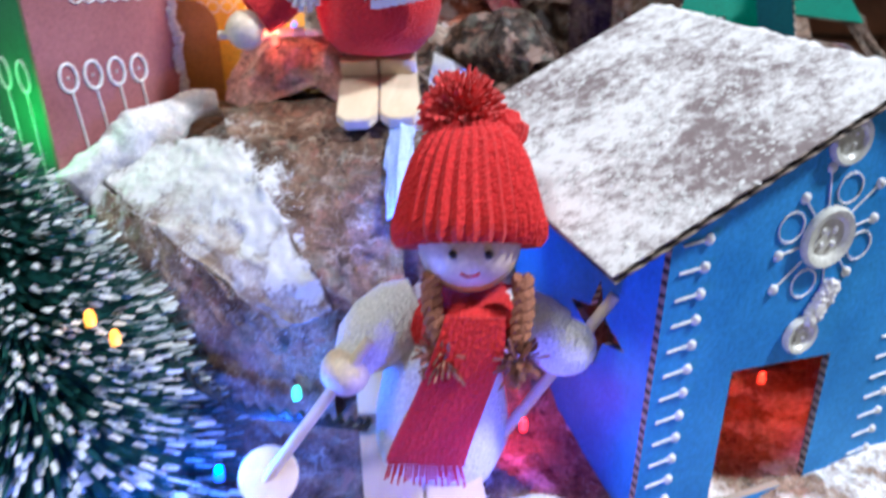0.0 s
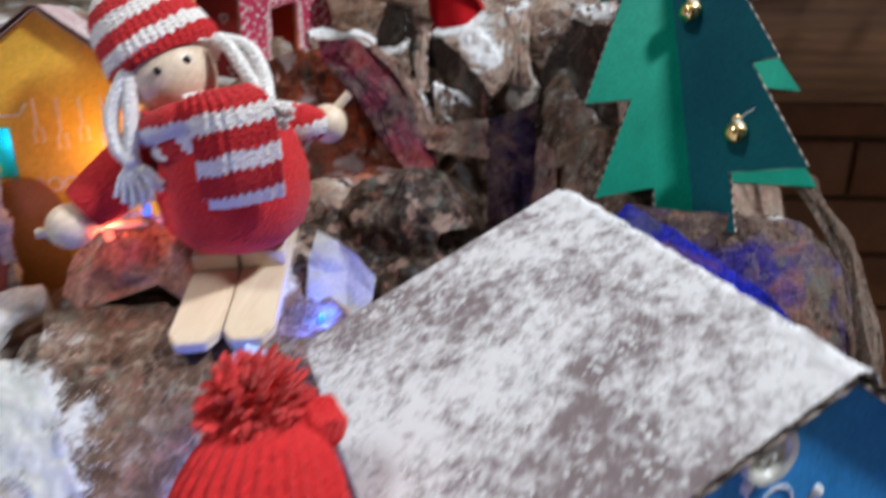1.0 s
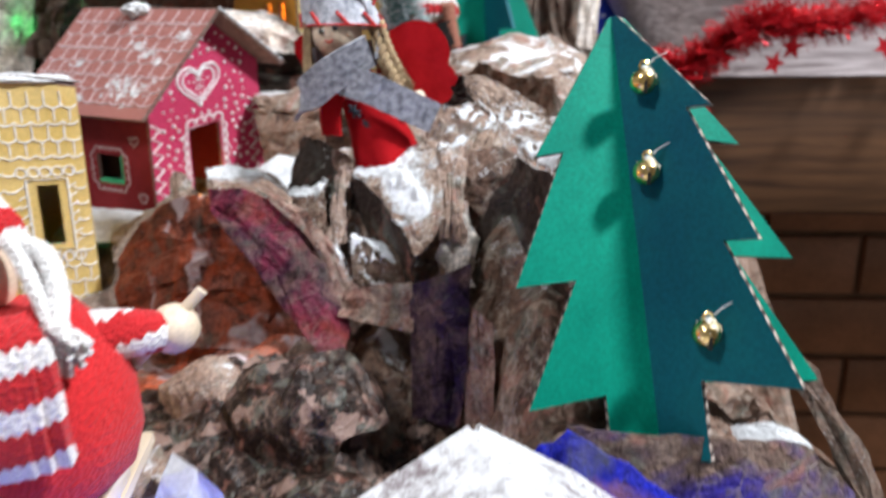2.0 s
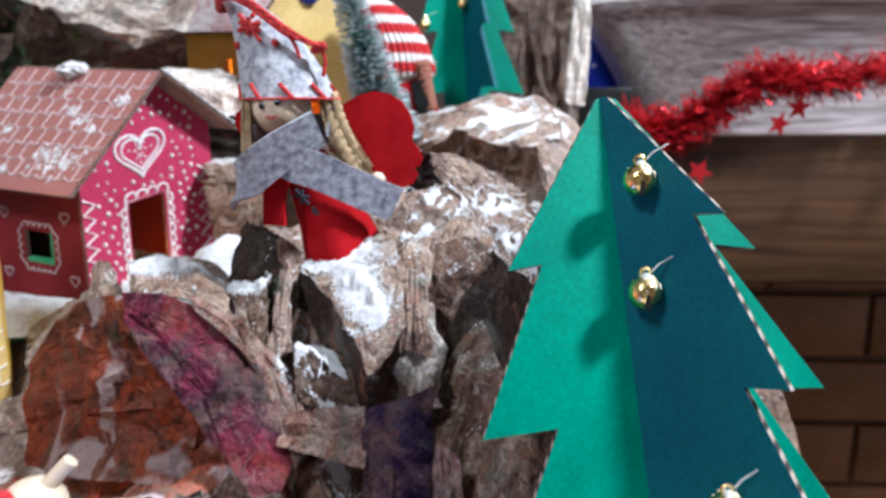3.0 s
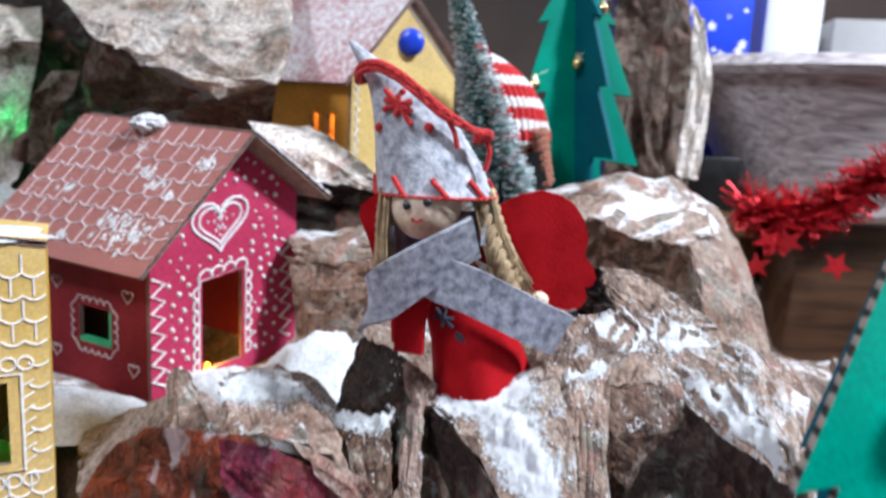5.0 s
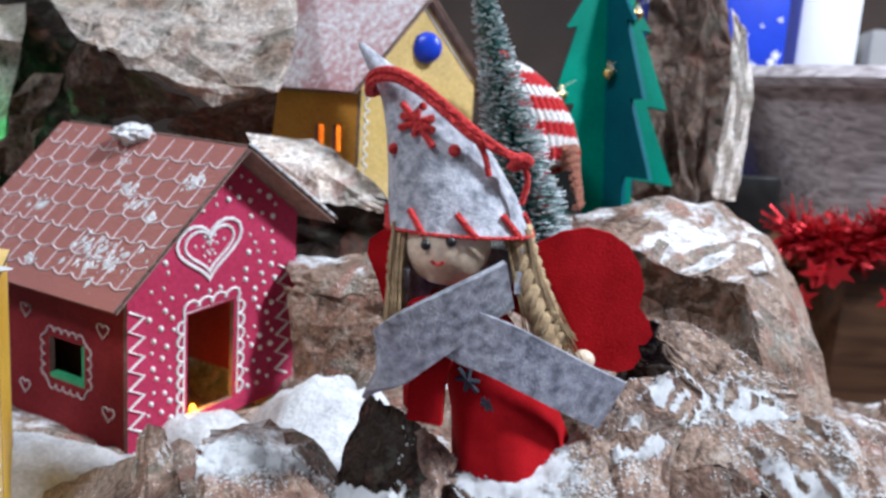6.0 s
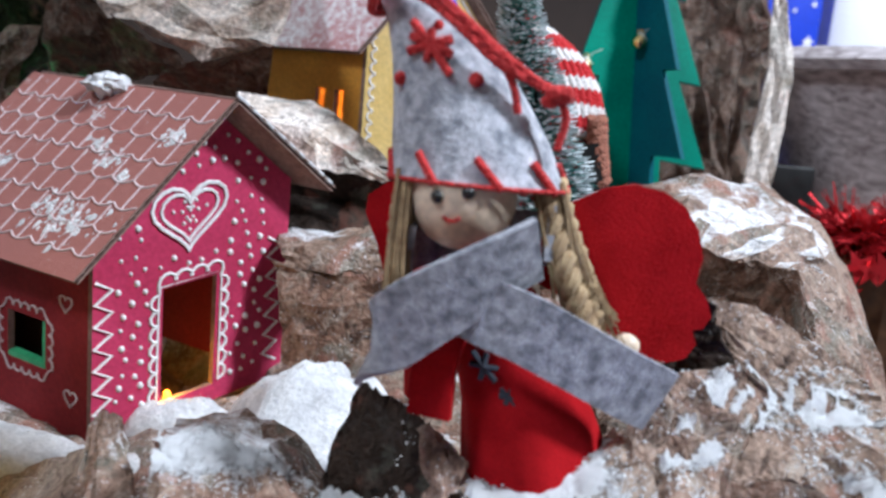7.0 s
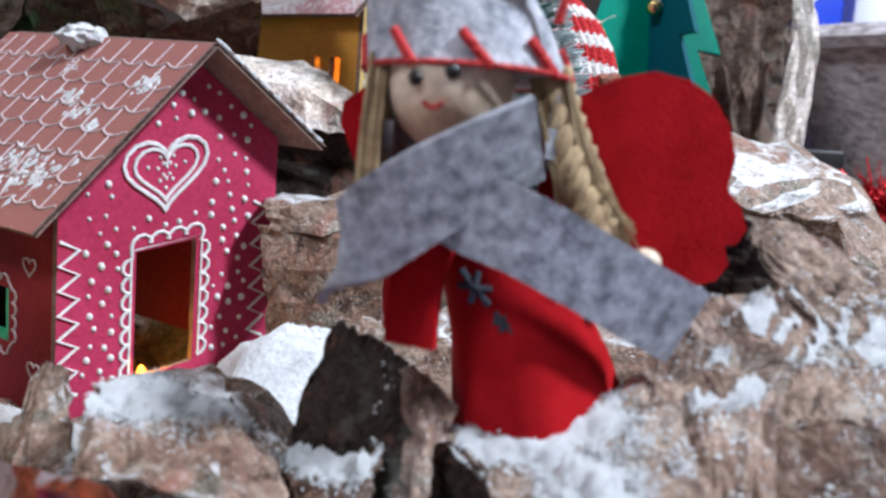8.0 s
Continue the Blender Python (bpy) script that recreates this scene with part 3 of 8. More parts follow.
RED_FELT = surface("red_felt", (0.3, 0.005, 0.008), (0.42, 0.009, 0.013), 0.8, 0.95, 0.4, 16.0, spec=0.08)
RED_YARN = knit("red_yarn", (0.55, 0.03, 0.03))
RED_POMPOM = surface("red_pompom_wool", (0.62, 0.02, 0.022), (0.78, 0.04, 0.04), 2.0, 0.9, 0.3, sheen=0.2)
BRISTLE = surface("green_bristle", (0.005, 0.05, 0.045), (0.012, 0.1, 0.085), 1.0, 0.5, 0.0)
BRISTLE_PALE = surface("pale_green_bristle", (0.04, 0.2, 0.17), (0.08, 0.32, 0.28), 1.0, 0.5, 0.0)
BRISTLE_SNOW = surface("frosted_bristle_tips", (0.55, 0.6, 0.62), (0.72, 0.76, 0.77), 1.0, 0.7, 0.0)
WIRE = surface("dark_wire", (0.01, 0.014, 0.012), (0.02, 0.025, 0.022), 1.0, 0.4, 0.0)
OAK = wood("dark_oak", (0.035, 0.015, 0.007), (0.13, 0.06, 0.026), 0, 0.35, 0.45)
BRICK = surface("dark_glazed_brick", (0.3, 0.13, 0.06), (0.45, 0.2, 0.1), 0.15, 0.4, 0.3, 2.0)
MORTAR = surface("brown_mortar", (0.16, 0.09, 0.05), (0.22, 0.13, 0.08), 0.5, 0.9, 0.5)
PLASTER = surface("cream_plaster", (0.5, 0.49, 0.47), (0.56, 0.55, 0.53), 0.02, 0.9, 0.2)
BASKET = wood("grey_wrapped_foil", (0.22, 0.175, 0.18), (0.76, 0.7, 0.71), 0, 0.8, 0.3, 16.0)
TINSEL = surface("red_foil", (0.5, 0.012, 0.02), (0.7, 0.03, 0.04), 1.0, 0.25, 0.0, metal=0.6)
GIFT_BLUE = surface("royal_blue_foil_paper", (0.01, 0.035, 0.42), (0.015, 0.06, 0.6), 0.1, 0.3, 0.05)
WHITE_BOX = surface("white_card", (0.74, 0.75, 0.77), (0.8, 0.8, 0.82), 0.1, 0.6, 0.05)
# white paper with the bulb's blue light put into its colour
BLUE_TINTED = surface("blue_tinted_paper", (0.3, 0.42, 0.76), (0.4, 0.52, 0.82), 0.4, 0.6, 0.1)
BUTTON = surface("pearl_button", (0.55, 0.56, 0.52), (0.68, 0.68, 0.64), 0.6, 0.3, 0.05)


def film(name, colour):
    m, nodes, links, bsdf = nodes_of(name)
    bsdf.inputs["Base Color"].default_value = (*colour, 1)
    bsdf.inputs["Roughness"].default_value = 0.9
    bsdf.inputs["Transmission Weight"].default_value = 0.9
    return m


DARK_WALL = surface("dark_brown_wall", (0.03, 0.02, 0.016), (0.055, 0.036, 0.028), 0.05, 0.9, 0.2)
CYAN_FILM = film("cyan_plastic_film", (0.1, 0.75, 0.9))
PRINT = surface("dark_felt_print", (0.03, 0.035, 0.05), (0.05, 0.055, 0.07), 1.0, 0.9, 0.2)

# ---- the room round the display ----
def wall(name, lo, hi, mat, label):
    bm = bmesh.new()
    box(bm, lo, hi)
    return lone(name, bm, mat, ((lo[0] + hi[0]) / 2, (lo[1] + hi[1]) / 2, lo[2]), label, "wall", kind="structure", smooth=0)


wall("floor", (-200, -190, -81), (220, 190, -76), OAK, "dark brown wooden floor of the room")
wall("wall_south", (-200, -200, -76), (220, -190, 185), PLASTER, "plain cream plaster wall behind the viewer")
wall("wall_west", (-210, -190, -76), (-200, 190, 185), PLASTER, "plain cream plaster side wall")
wall("wall_east", (220, -190, -76), (230, 190, 185), PLASTER, "plain cream plaster side wall")
wall("wall_north", (-200, 150, -76), (220, 160, 185), DARK_WALL, "dark brown wall behind the shelf")
wall("ceiling", (-200, -190, 185), (220, 190, 195), PLASTER, "plain cream ceiling")

bm = bmesh.new()
box(bm, (-62, -28, -7), (33, 97, -3.2), bevel=0.6)
table = thing("table", (0, 30, -76), "dark oak table that carries the miniature village", "table")
part("tabletop", bm, OAK, table)
for x in (-57, 27):
    for y in (-22, 90):
        bm = bmesh.new()
        box(bm, (x - 3, y - 3, -76), (x + 3, y + 3, -7), bevel=0.5)
        part("leg", bm, OAK, table)

# a heavy wooden shelf stands behind the display, over a wall of dark bricks
SHELF_TOP, SHELF_LOW, SHELF_Y = 26.5, 15.0, 74.0
bm = bmesh.new()
box(bm, (-60, SHELF_Y + 6, SHELF_TOP - 1.8), (190, 150, SHELF_TOP), bevel=0.4)
shelf = thing("wooden_shelf", (60, SHELF_Y + 6, SHELF_LOW), "thick dark wooden shelf with a beam along its front edge", "shelf")
part("board", bm, OAK, shelf)
bm = bmesh.new()
box(bm, (27, SHELF_Y, SHELF_LOW), (190, SHELF_Y + 6, SHELF_TOP + 0.4), bevel=0.5)
part("beam", bm, OAK, shelf)

brick_wall = wall("wall_brick", (-60, 100, -76), (200, 106, SHELF_TOP - 1.9), MORTAR, "wall of dark glazed bricks under the shelf")


# ---- the hillside of crumpled paper ----
# broad heaps under the paper: place and height
FRONT = [(-30, 2, -3), (-16, 4, -3), (0, 2, -3), (14, 4, -3), (28, 6, -3), (-24, 14, -3), (-13, 16, -3.2), (-4, 13, -2.0), (3, 13, -1), (14, 14, -2), (24, 18, -2), (2, 17.5, 0.2), (-7.5, 16.5, -1.6), (-9, 18, -1.0), (-3.4, 18.4, 0.0), (-3.2, 20.6, 3.0), (-9.5, 22.8, 4.0), (-14, 24, 4.6), (-22, 24, 7), (9, 22, -1.5)]
LEDGE = [(-11.4, 26.6, 7.6), (-7, 26, 8.4), (-9.6, 29, 11.2), (-3, 26.5, 8.8), (-4, 31, 11.6), (-15, 32, 11.4), (-24, 34, 11), (0.4, 30.0, 10.6), (-2, 35.5, 12.6), (-10, 37, 11.3), (3.4, 34.2, 9.0), (9, 27, -1.5), (17, 27, -1.5), (8, 33.5, 8.5), (3, 41, 14.2), (8, 38.5, 10.5)]
TREE_SIDE = [(14.1, 34.6, 14.4), (18.5, 37.0, 13.9), (22.5, 38.4, 13.2), (25.0, 38.4, 11.0), (20, 33.5, 5.5), (25, 33, 2), (28.5, 39, -1), (17, 40, 14.4), (24, 43, 12), (29, 50, 0), (26, 47, 6)]
ROCKS = [(-2.3, 47.4, 18.0), (-4.2, 43.0, 12.6), (-7.4, 44.6, 12.6), (-5.5, 49.5, 18.6), (-9, 49, 15.5), (-14, 46, 13), (4.4, 47.6, 20.0), (5.3, 49, 21.6), (8.5, 49, 21.8), (12, 47.3, 20.6), (14.3, 42, 17.6), (8.3, 43.6, 13.0), (5.6, 44.8, 14.0), (9.2, 40.6, 10.2), (11, 53, 22.6), (15, 51, 21.5), (1, 45.8, 14.5)]
BACK = [(-3, 56.5, 19.4), (-8, 55, 18.3), (-9, 60, 18.3), (-16, 58, 18.0), (-24, 56, 17), (1, 58, 22), (6, 61, 25.0), (12, 64, 26.0), (17, 58, 21), (17.7, 68, 27), (22, 62, 20), (25, 70, 16), (8, 70, 28.6), (-4, 66, 26.5), (-14, 68, 26), (-26, 68, 24), (12, 78, 29), (-6, 80, 29), (-30, 80, 27)]
HEAPS = np.array(FRONT + LEDGE + TREE_SIDE + ROCKS + BACK, float)


def hill(x, y):
    d = (HEAPS[:, 0] - x) ** 2 + (HEAPS[:, 1] - y) ** 2 + 0.35
    w = d**-2.1
    return float((w * HEAPS[:, 2]).sum() / w.sum())


def crumple(bm, spots, height, cell, mats_at=None, cuts=4, soft=0.12, seed=0, shape=None):
    """Creased paper: random folds joined by flat facets, then softened with fine waves."""
    co, edges, faces, *_ = delaunay_2d_cdt([Vector(s) for s in spots], [], [], 0, 1e-5)
    rnd = random.Random(seed)
    own = bmesh.new()
    vs = []
    for c in co:
        z = height(c.x, c.y) + rnd.uniform(-1, 1) * cell
        vs.append(own.verts.new(shape(c.x, c.y, z) if shape else (c.x, c.y, z)))
    for f in faces:
        try:
            own.faces.new([vs[i] for i in f])
        except ValueError:
            pass
    bmesh.ops.recalc_face_normals(own, faces=own.faces[:])
    bmesh.ops.subdivide_edges(own, edges=own.edges[:], cuts=cuts, use_grid_fill=True, fractal=0.1, seed=seed)
    own.normal_update()
    for v in own.verts:
        p = v.co + 0.5 * noise.noise_vector(v.co * 0.4)
        big, small = noise.voronoi(p * 0.5)[0], noise.voronoi(p * 1.35 + Vector((seed, 0, 0)))[0]
        v.co += v.normal * soft * (4.0 * (big[0] - 0.45) + 1.9 * (small[0] - 0.45) + 0.4 * noise.noise(v.co * 4.0))
    if mats_at:
        for f in own.faces:
            f.material_index = mats_at(f.calc_center_median())
    merge(bm, own)


def scatter(x0, x1, y0, y1, gap, seed, jitter=0.45):
    rnd = random.Random(seed)
    out = []
    nx, ny = int((x1 - x0) / gap), int((y1 - y0) / gap)
    for i in range(nx + 1):
        for j in range(ny + 1):
            out.append((x0 + gap * (i + jitter * rnd.uniform(-1, 1)), y0 + gap * (j + jitter * rnd.uniform(-1, 1))))
    return out


def paint_zone(c):
    wav = 2.5 * noise.noise(c * 0.25)
    x, y = c.x + wav, c.y - wav
    # darker paper for the shade on the ground round the green tree
    if 12.5 < c.x < 28 and 32 < y < 47:
        return 1
    if -9 < x < 3 and 41 < y < 46.5:
        return 2
    # papers 6 and 1 below: shade of the hollow, laid on as dark paint
    if -9 < x < 11 and 36 < y <= 41:
        return 6
    if -1 < x < 16 and 40 < y < 46.5:
        return 1
    if -14 < x < 3 and y < 24:
        return 1
    if -16 < x < -6 and 24 < y < 30 or 45 < y < 62 and x < 0 and c.z < 20.5:
        return 5
    return 0


bm = bmesh.new()
spots = scatter(-42, 31, -6, 88, 4.2, 3)
near = scatter(-12, 24, 38, 62, 1.6, 5) + scatter(-18, 6, 14, 38, 2.8, 6) + scatter(10, 28, 32, 44, 2.4, 8)
spots = [s for s in spots if not (-13 < s[0] < 25 and 37 < s[1] < 63 or -19 < s[0] < 7 and 13 < s[1] < 39 or 9 < s[0] < 29 and 31 < s[1] < 45)] + near
crumple(bm, spots, hill, 0.5, paint_zone, 4, 0.15, 4)
ground = lone("ground", bm, [PAPER, PAPER_BARE, PAPER_RED, PAPER_VIOLET, PAPER_BLUE, PAPER_SNOW, PAPER_DARK], (0, 30, -3), "hillside of crumpled brown painted paper dusted with snow", "ground", kind="structure", smooth=14)

# ---- houses of card ----
def roof_panel(bm, M, a0, c0, a1, c1, b0, b1, thick, edge=1):
    """A sandwich of card from (a0, c0) to (a1, c1), running from b0 to b1: two liners and the fluting between them."""
    d = Vector((a1 - a0, 0, c1 - c0))
    up = Vector((-d.z, 0, d.x)).normalized()
    if up.z < 0:
        up = -up
    length, skin = d.length, thick * 0.22
    for lo, hi, mi in ((0, skin, edge), (thick - skin, thick, 0)):
        co = []
        for s in (0, 1):
            for b in (b0, b1):
                for h in (lo, hi):
                    p = Vector((a0, 0, c0)) + d * s + up * h
                    co.append(M @ Vector((p.x, b, p.z)))
        fill(bm, co, [(0, 1, 3, 2), (4, 6, 7, 5), (0, 4, 5, 1), (2, 3, 7, 6), (0, 2, 6, 4)], edge)
        fill(bm, co, [(1, 5, 7, 3)], mi)
    n = int(length / 0.11)
    rows = []
    for i in range(n + 1):
        s = i / n
        h = thick / 2 + (thick / 2 - skin) * math.sin(i * math.pi / 2)
        p = Vector((a0, 0, c0)) + d * s + up * h
        rows.append([bm.verts.new(M @ Vector((p.x, b, p.z))) for b in (b0 + 0.02, b1 - 0.02)])
    for q, r in zip(rows, rows[1:]):
        bm.faces.new((q[0], q[1], r[1], r[0])).material_index = edge
    bmesh.ops.recalc_face_normals(bm, faces=bm.faces[:])


def card_house(name, M, width, depth, h, rise, apex, over, mats, label, front_holes=(), side_holes=(), thick=0.3, eave=(0.6, 0.6), floor=0.0, back=True, edge=None, sink=0.0):
    """Local axes: first along the front, second inwards, third up. mats: front, side, roof. sink: how much lower the second eave is."""
    base = M @ Vector((width / 2, depth / 2, floor))
    root = thing(name, base, label, "toy house", "card houses of the village")
    front, side, roof = mats
    edge = edge or CARD_EDGE
    gable = [(0, floor), (width, floor), (width, h - sink), (apex, h + rise), (0, h)]
    bm = bmesh.new()
    prism(bm, gable, thick, M, 0, front_holes, 1)
    wall_front = part("front_wall", bm, [front, edge], root, "", 0)
    if back:
        bm = bmesh.new()
        prism(bm, gable, thick, M @ Matrix.Translation((0, depth - thick, 0)), 0, (), 1)
        part("back_wall", bm, [front, edge], root, "", 0)
    left = M @ axes((0, thick, 0), (0, 1, 0), (1, 0, 0))
    right = M @ axes((width - thick, thick, 0), (0, 1, 0), (1, 0, 0))
    bm = bmesh.new()
    prism(bm, [(0, floor), (depth - 2 * thick, floor), (depth - 2 * thick, h - 0.05), (0, h - 0.05)], thick, left, 0, side_holes, 1)
    wall_side = part("side_wall", bm, [side, edge], root, "", 0)
    bm = bmesh.new()
    prism(bm, [(0, floor), (depth - 2 * thick, floor), (depth - 2 * thick, h - sink - 0.05), (0, h - sink - 0.05)], thick, right, 0, (), 1)
    part("side_wall", bm, [side, edge], root, "", 0)
    panels = []
    for a1, e, low in ((0, eave[0], 0), (width, eave[1], sink)):
        d = Vector((a1 - apex, -rise - low)).normalized()
        bm = bmesh.new()
        roof_panel(bm, M, apex, h + rise + 0.03, a1 + d.x * e, h - low + 0.03 + d.y * e, -over, depth + over * 0.6, thick * 1.05)
        panels.append(part("roof_panel", bm, [roof, edge], root, "", 0))
    return root, wall_front, wall_side, panels


def rect(a, c, w, h):
    return [(a, c), (a + w, c), (a + w, c + h), (a, c + h)]


# blue house with a snowed-up roof
U, V = Vector((0.917, 0.4, 0)), Vector((-0.4, 0.917, 0.085))
M_BLUE = axes(Vector((6.34, 14.97, 0)) + U * 2.5 + V * 0.55, U, V)
star = [(3.3 + r * math.sin(k * math.tau / 8), 5.4 + r * math.cos(k * math.tau / 8)) for k, r in zip(range(8), (1.9, 0.75) * 4)]
blue_house, b_front, b_side, b_roof = card_house("toy_house", M_BLUE, 17.0, 13.4, 10.9, 4.1, 8.5, 0.5, (BLUE, BLUE, BLUE_ROOF), "blue painted card house with buttons and a snow-covered roof", [[(3.6, -1.6), (8.6, -1.6), (8.3, 4.7), (3.5, 5.0)]], [star], 0.3, (2.6, 3.4), -2.4, True, RAW_EDGE, 1.7)
bm = bmesh.new()
own = [(8.5 + a, c) for a, c in ((-0.75, 14.85), (-0.5, 15.12), (-0.2, 15.34), (0.1, 15.4), (0.4, 15.24), (0.75, 14.9))]
rows = []
for k in range(70):
    b = -0.52 + 13.9 * k / 69
    rows.append([bm.verts.new(M_BLUE @ Vector((a + 0.1 * noise.noise(Vector((b * 1.3, a * 3, 1))), b, c + 0.12 * noise.noise(Vector((b * 1.7, a * 4, 5)))))) for a, c in own])
for q, r in zip(rows, rows[1:]):
    for k in range(5):
        bm.faces.new((q[k], q[k + 1], r[k + 1], r[k]))
bmesh.ops.recalc_face_normals(bm, faces=bm.faces[:])
part("ridge_snow", bm, BLUE_ROOF, blue_house, "powder snow along the ridge", 60)
# clots of powder on the two panels
rnd = random.Random(77)
for panel, a1, fall in ((b_roof[0], -2.35, 5.2), (b_roof[1], 19.7, 7.65)):
    co, faces = [], []
    for k in range(9000):
        f, b = rnd.random(), rnd.uniform(-0.45, 13.6)
        a, c = 8.5 + (a1 - 8.5) * f, 15.03 - fall * f + (0.3 if fall < 6 else 0.36)
        if noise.fractal(Vector((a * 0.55, b * 0.55, 3)), 0.7, 2.2, 4) < rnd.uniform(-0.1, 0.5):
            continue
        r = rnd.choice((0.04, 0.05, 0.06, 0.09, 0.14))
        n = len(co)
        co += [M_BLUE @ Vector((a + r * x * rnd.uniform(0.6, 1.4), b + r * y * rnd.uniform(0.6, 1.4), c + r * z)) for x, y, z in ((1, 0, 0), (0.3, 1, 0), (-1, 0.2, 0), (0, -1, 0), (0.1, 0.1, 0.6))]
        faces += [(n, n + 1, n + 4), (n + 1, n + 2, n + 4), (n + 2, n + 3, n + 4), (n + 3, n, n + 4)]
    base = BASE[blue_house.name]
    me = bpy.data.meshes.new("roof_powder")
    me.from_pydata([(p - Vector(base)) * CM for p in co], [], faces)
    finish(me, SNOW, 0)
    ob = tagged(new("roof_powder", me), "clotted white powder snow", kind="stuff")
    ob.parent = blue_house
for col, (a0, a1, tilt) in enumerate(((0.35, 1.25, 0.1), (10.9, 11.9, 0.1))):
    for k in range(12):
        c = 10.4 - k * 0.98 - col * 0.6
        bm = bmesh.new()
        stroke(bm, [(a0 + 0.05, c), (a1, c + tilt)], M_BLUE, 0.05)
        dot(bm, a1 + 0.12, c + tilt, M_BLUE, 0.2)
        part("painted_pin", bm, WHITE_PAINT, b_front)
for k in range(12):
    bm = bmesh.new()
    a = math.tau * k / 12 + 0.2
    r0, r1 = 1.2, 2.0 + 0.5 * (k % 2)
    ca, cc = 6.5, 9.85
    if k % 3 != 2:
        stroke(bm, [(ca + r0 * math.cos(a), cc + r0 * math.sin(a)), (ca + r1 * math.cos(a), cc + r1 * math.sin(a))], M_BLUE, 0.035)
        dot(bm, ca + (r1 + 0.1) * math.cos(a), cc + (r1 + 0.1) * math.sin(a), M_BLUE, 0.2)
    else:
        stroke(bm, [(ca + (r0 + 0.6) * math.cos(a) + 0.55 * math.cos(q), cc + (r0 + 0.6) * math.sin(a) + 0.55 * math.sin(q)) for q in np.linspace(0, math.tau, 14)[:-1]], M_BLUE, 0.035, closed=True)
    part("painted_ray", bm, WHITE_PAINT, b_front)


def button(a, c, r, M, parent):
    bm = bmesh.new()
    T = M @ Matrix.Translation((a, -0.02, c)) @ pose(0, 0, 0, 90)
    lathe(bm, [(r * 0.25, 0.05), (r * 0.62, 0.06), (r * 0.72, 0.2), (r * 0.92, 0.24), (r, 0.14), (r, 0.0)], 28, T)
    for x, y in ((0.16, 0.16), (-0.16, 0.16), (0.16, -0.16), (-0.16, -0.16)):
        ball(bm, T @ Vector((x * r * 1.4, y * r * 1.4, 0.07)), 0.07 * r + 0.03, 1, 6, 4)
    part("button", bm, [BUTTON, WHITE_PAINT], parent, "pearly sewing button")


button(6.5, 9.85, 1.15, M_BLUE, b_front)
button(6.45, 13.3, 0.85, M_BLUE, b_front)
button(6.3, 6.0, 0.75, M_BLUE, b_front)
bm = bmesh.new()
for k in range(7):
    ball(bm, M_BLUE @ Vector((6.5 + 0.1 * k, -0.2, 6.7 + 0.2 * k)), (0.33, 0.25, 0.3), 0, 10, 7, None, 0.5, k)
part("wool_tuft", bm, WHITE_KNIT, b_front, "tuft of white wool")

# raspberry house with a heart
M_PINK = axes((-9.8, 55.03, 18.45), (0.725, 0.686, 0.25), (-0.93, 0.33, 0.05))
door = rect(2.45, 0.1, 2.05, 4.6)
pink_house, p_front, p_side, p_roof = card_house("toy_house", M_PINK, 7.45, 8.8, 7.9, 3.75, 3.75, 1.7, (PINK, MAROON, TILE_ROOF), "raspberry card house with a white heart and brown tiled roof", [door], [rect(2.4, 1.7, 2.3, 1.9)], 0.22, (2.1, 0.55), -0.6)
bm = bmesh.new()
for s, r in ((1.4, 0.085), (1.06, 0.07)):
    stroke(bm, heart(3.35, 7.45, s), M_PINK, r, closed=True)
for s in (0.62, 0.3):
    for a, c in heart(3.35, 7.45, s, 8):
        dot(bm, a, c, M_PINK, 0.08)
part("painted_heart", bm, WHITE_PAINT, p_front, "white painted double heart")
for a0 in (0.35, 6.85):
    bm = bmesh.new()
    stroke(bm, [(a0 + 0.3 * (-1) ** k, 0.2 + 0.42 * k) for k in range(14)], M_PINK, 0.075)
    part("painted_zigzag", bm, WHITE_PAINT, p_front, "white painted zigzag")
bm = bmesh.new()
scallops = []
for k in range(7):
    scallops += arc(2.3, 0.5 + 0.62 * k, 0.31, 270, 90, 5)
for k in range(4):
    scallops += arc(2.6 + 0.6 * k, 4.95, 0.33, 180, 0, 5)
for k in range(7):
    scallops += arc(4.65, 4.3 - 0.62 * k, 0.31, 90, -90, 5)
stroke(bm, scallops, M_PINK, 0.065)
stroke(bm, [(2.28, 0.3), (2.28, 4.8), (4.68, 4.8), (4.68, 0.3)], M_PINK, 0.05)
part("painted_door_trim", bm, WHITE_PAINT, p_front, "white scalloped trim round the door")
bm = bmesh.new()
rnd = random.Random(9)
taken = []
while len(taken) < 92:
    a, c = rnd.uniform(0.8, 6.4), rnd.uniform(0.3, 10.2)
    top = 7.9 + (a / 3.75 if a < 3.75 else (7.45 - a) / 3.7) * 3.75
    near_heart = abs(a - 3.35) < 1.6 and abs(c - 7.35) < 1.5
    near_door = 1.85 < a < 5.1 and c < 5.4
    if c > top - 0.35 or near_heart or near_door or any((a - p) ** 2 + (c - q) ** 2 < 0.2 for p, q in taken):
        continue
    taken.append((a, c))
    dot(bm, a, c, M_PINK, rnd.uniform(0.08, 0.15))
part("dot_trim", bm, WHITE_PAINT, p_front, "white painted dots")
M_PSIDE = M_PINK @ axes((0, 0.22, 0), (0, 1, 0), (1, 0, 0))
bm = bmesh.new()
trim = []
for k in range(5):
    trim += arc(2.6 + 0.48 * k, 3.85, 0.24, 180, 0, 4)
for k in range(4):
    trim += arc(4.95, 3.4 - 0.48 * k, 0.24, 90, -90, 4)
for k in range(5):
    trim += arc(4.5 - 0.48 * k, 1.45, 0.24, 0, -180, 4)
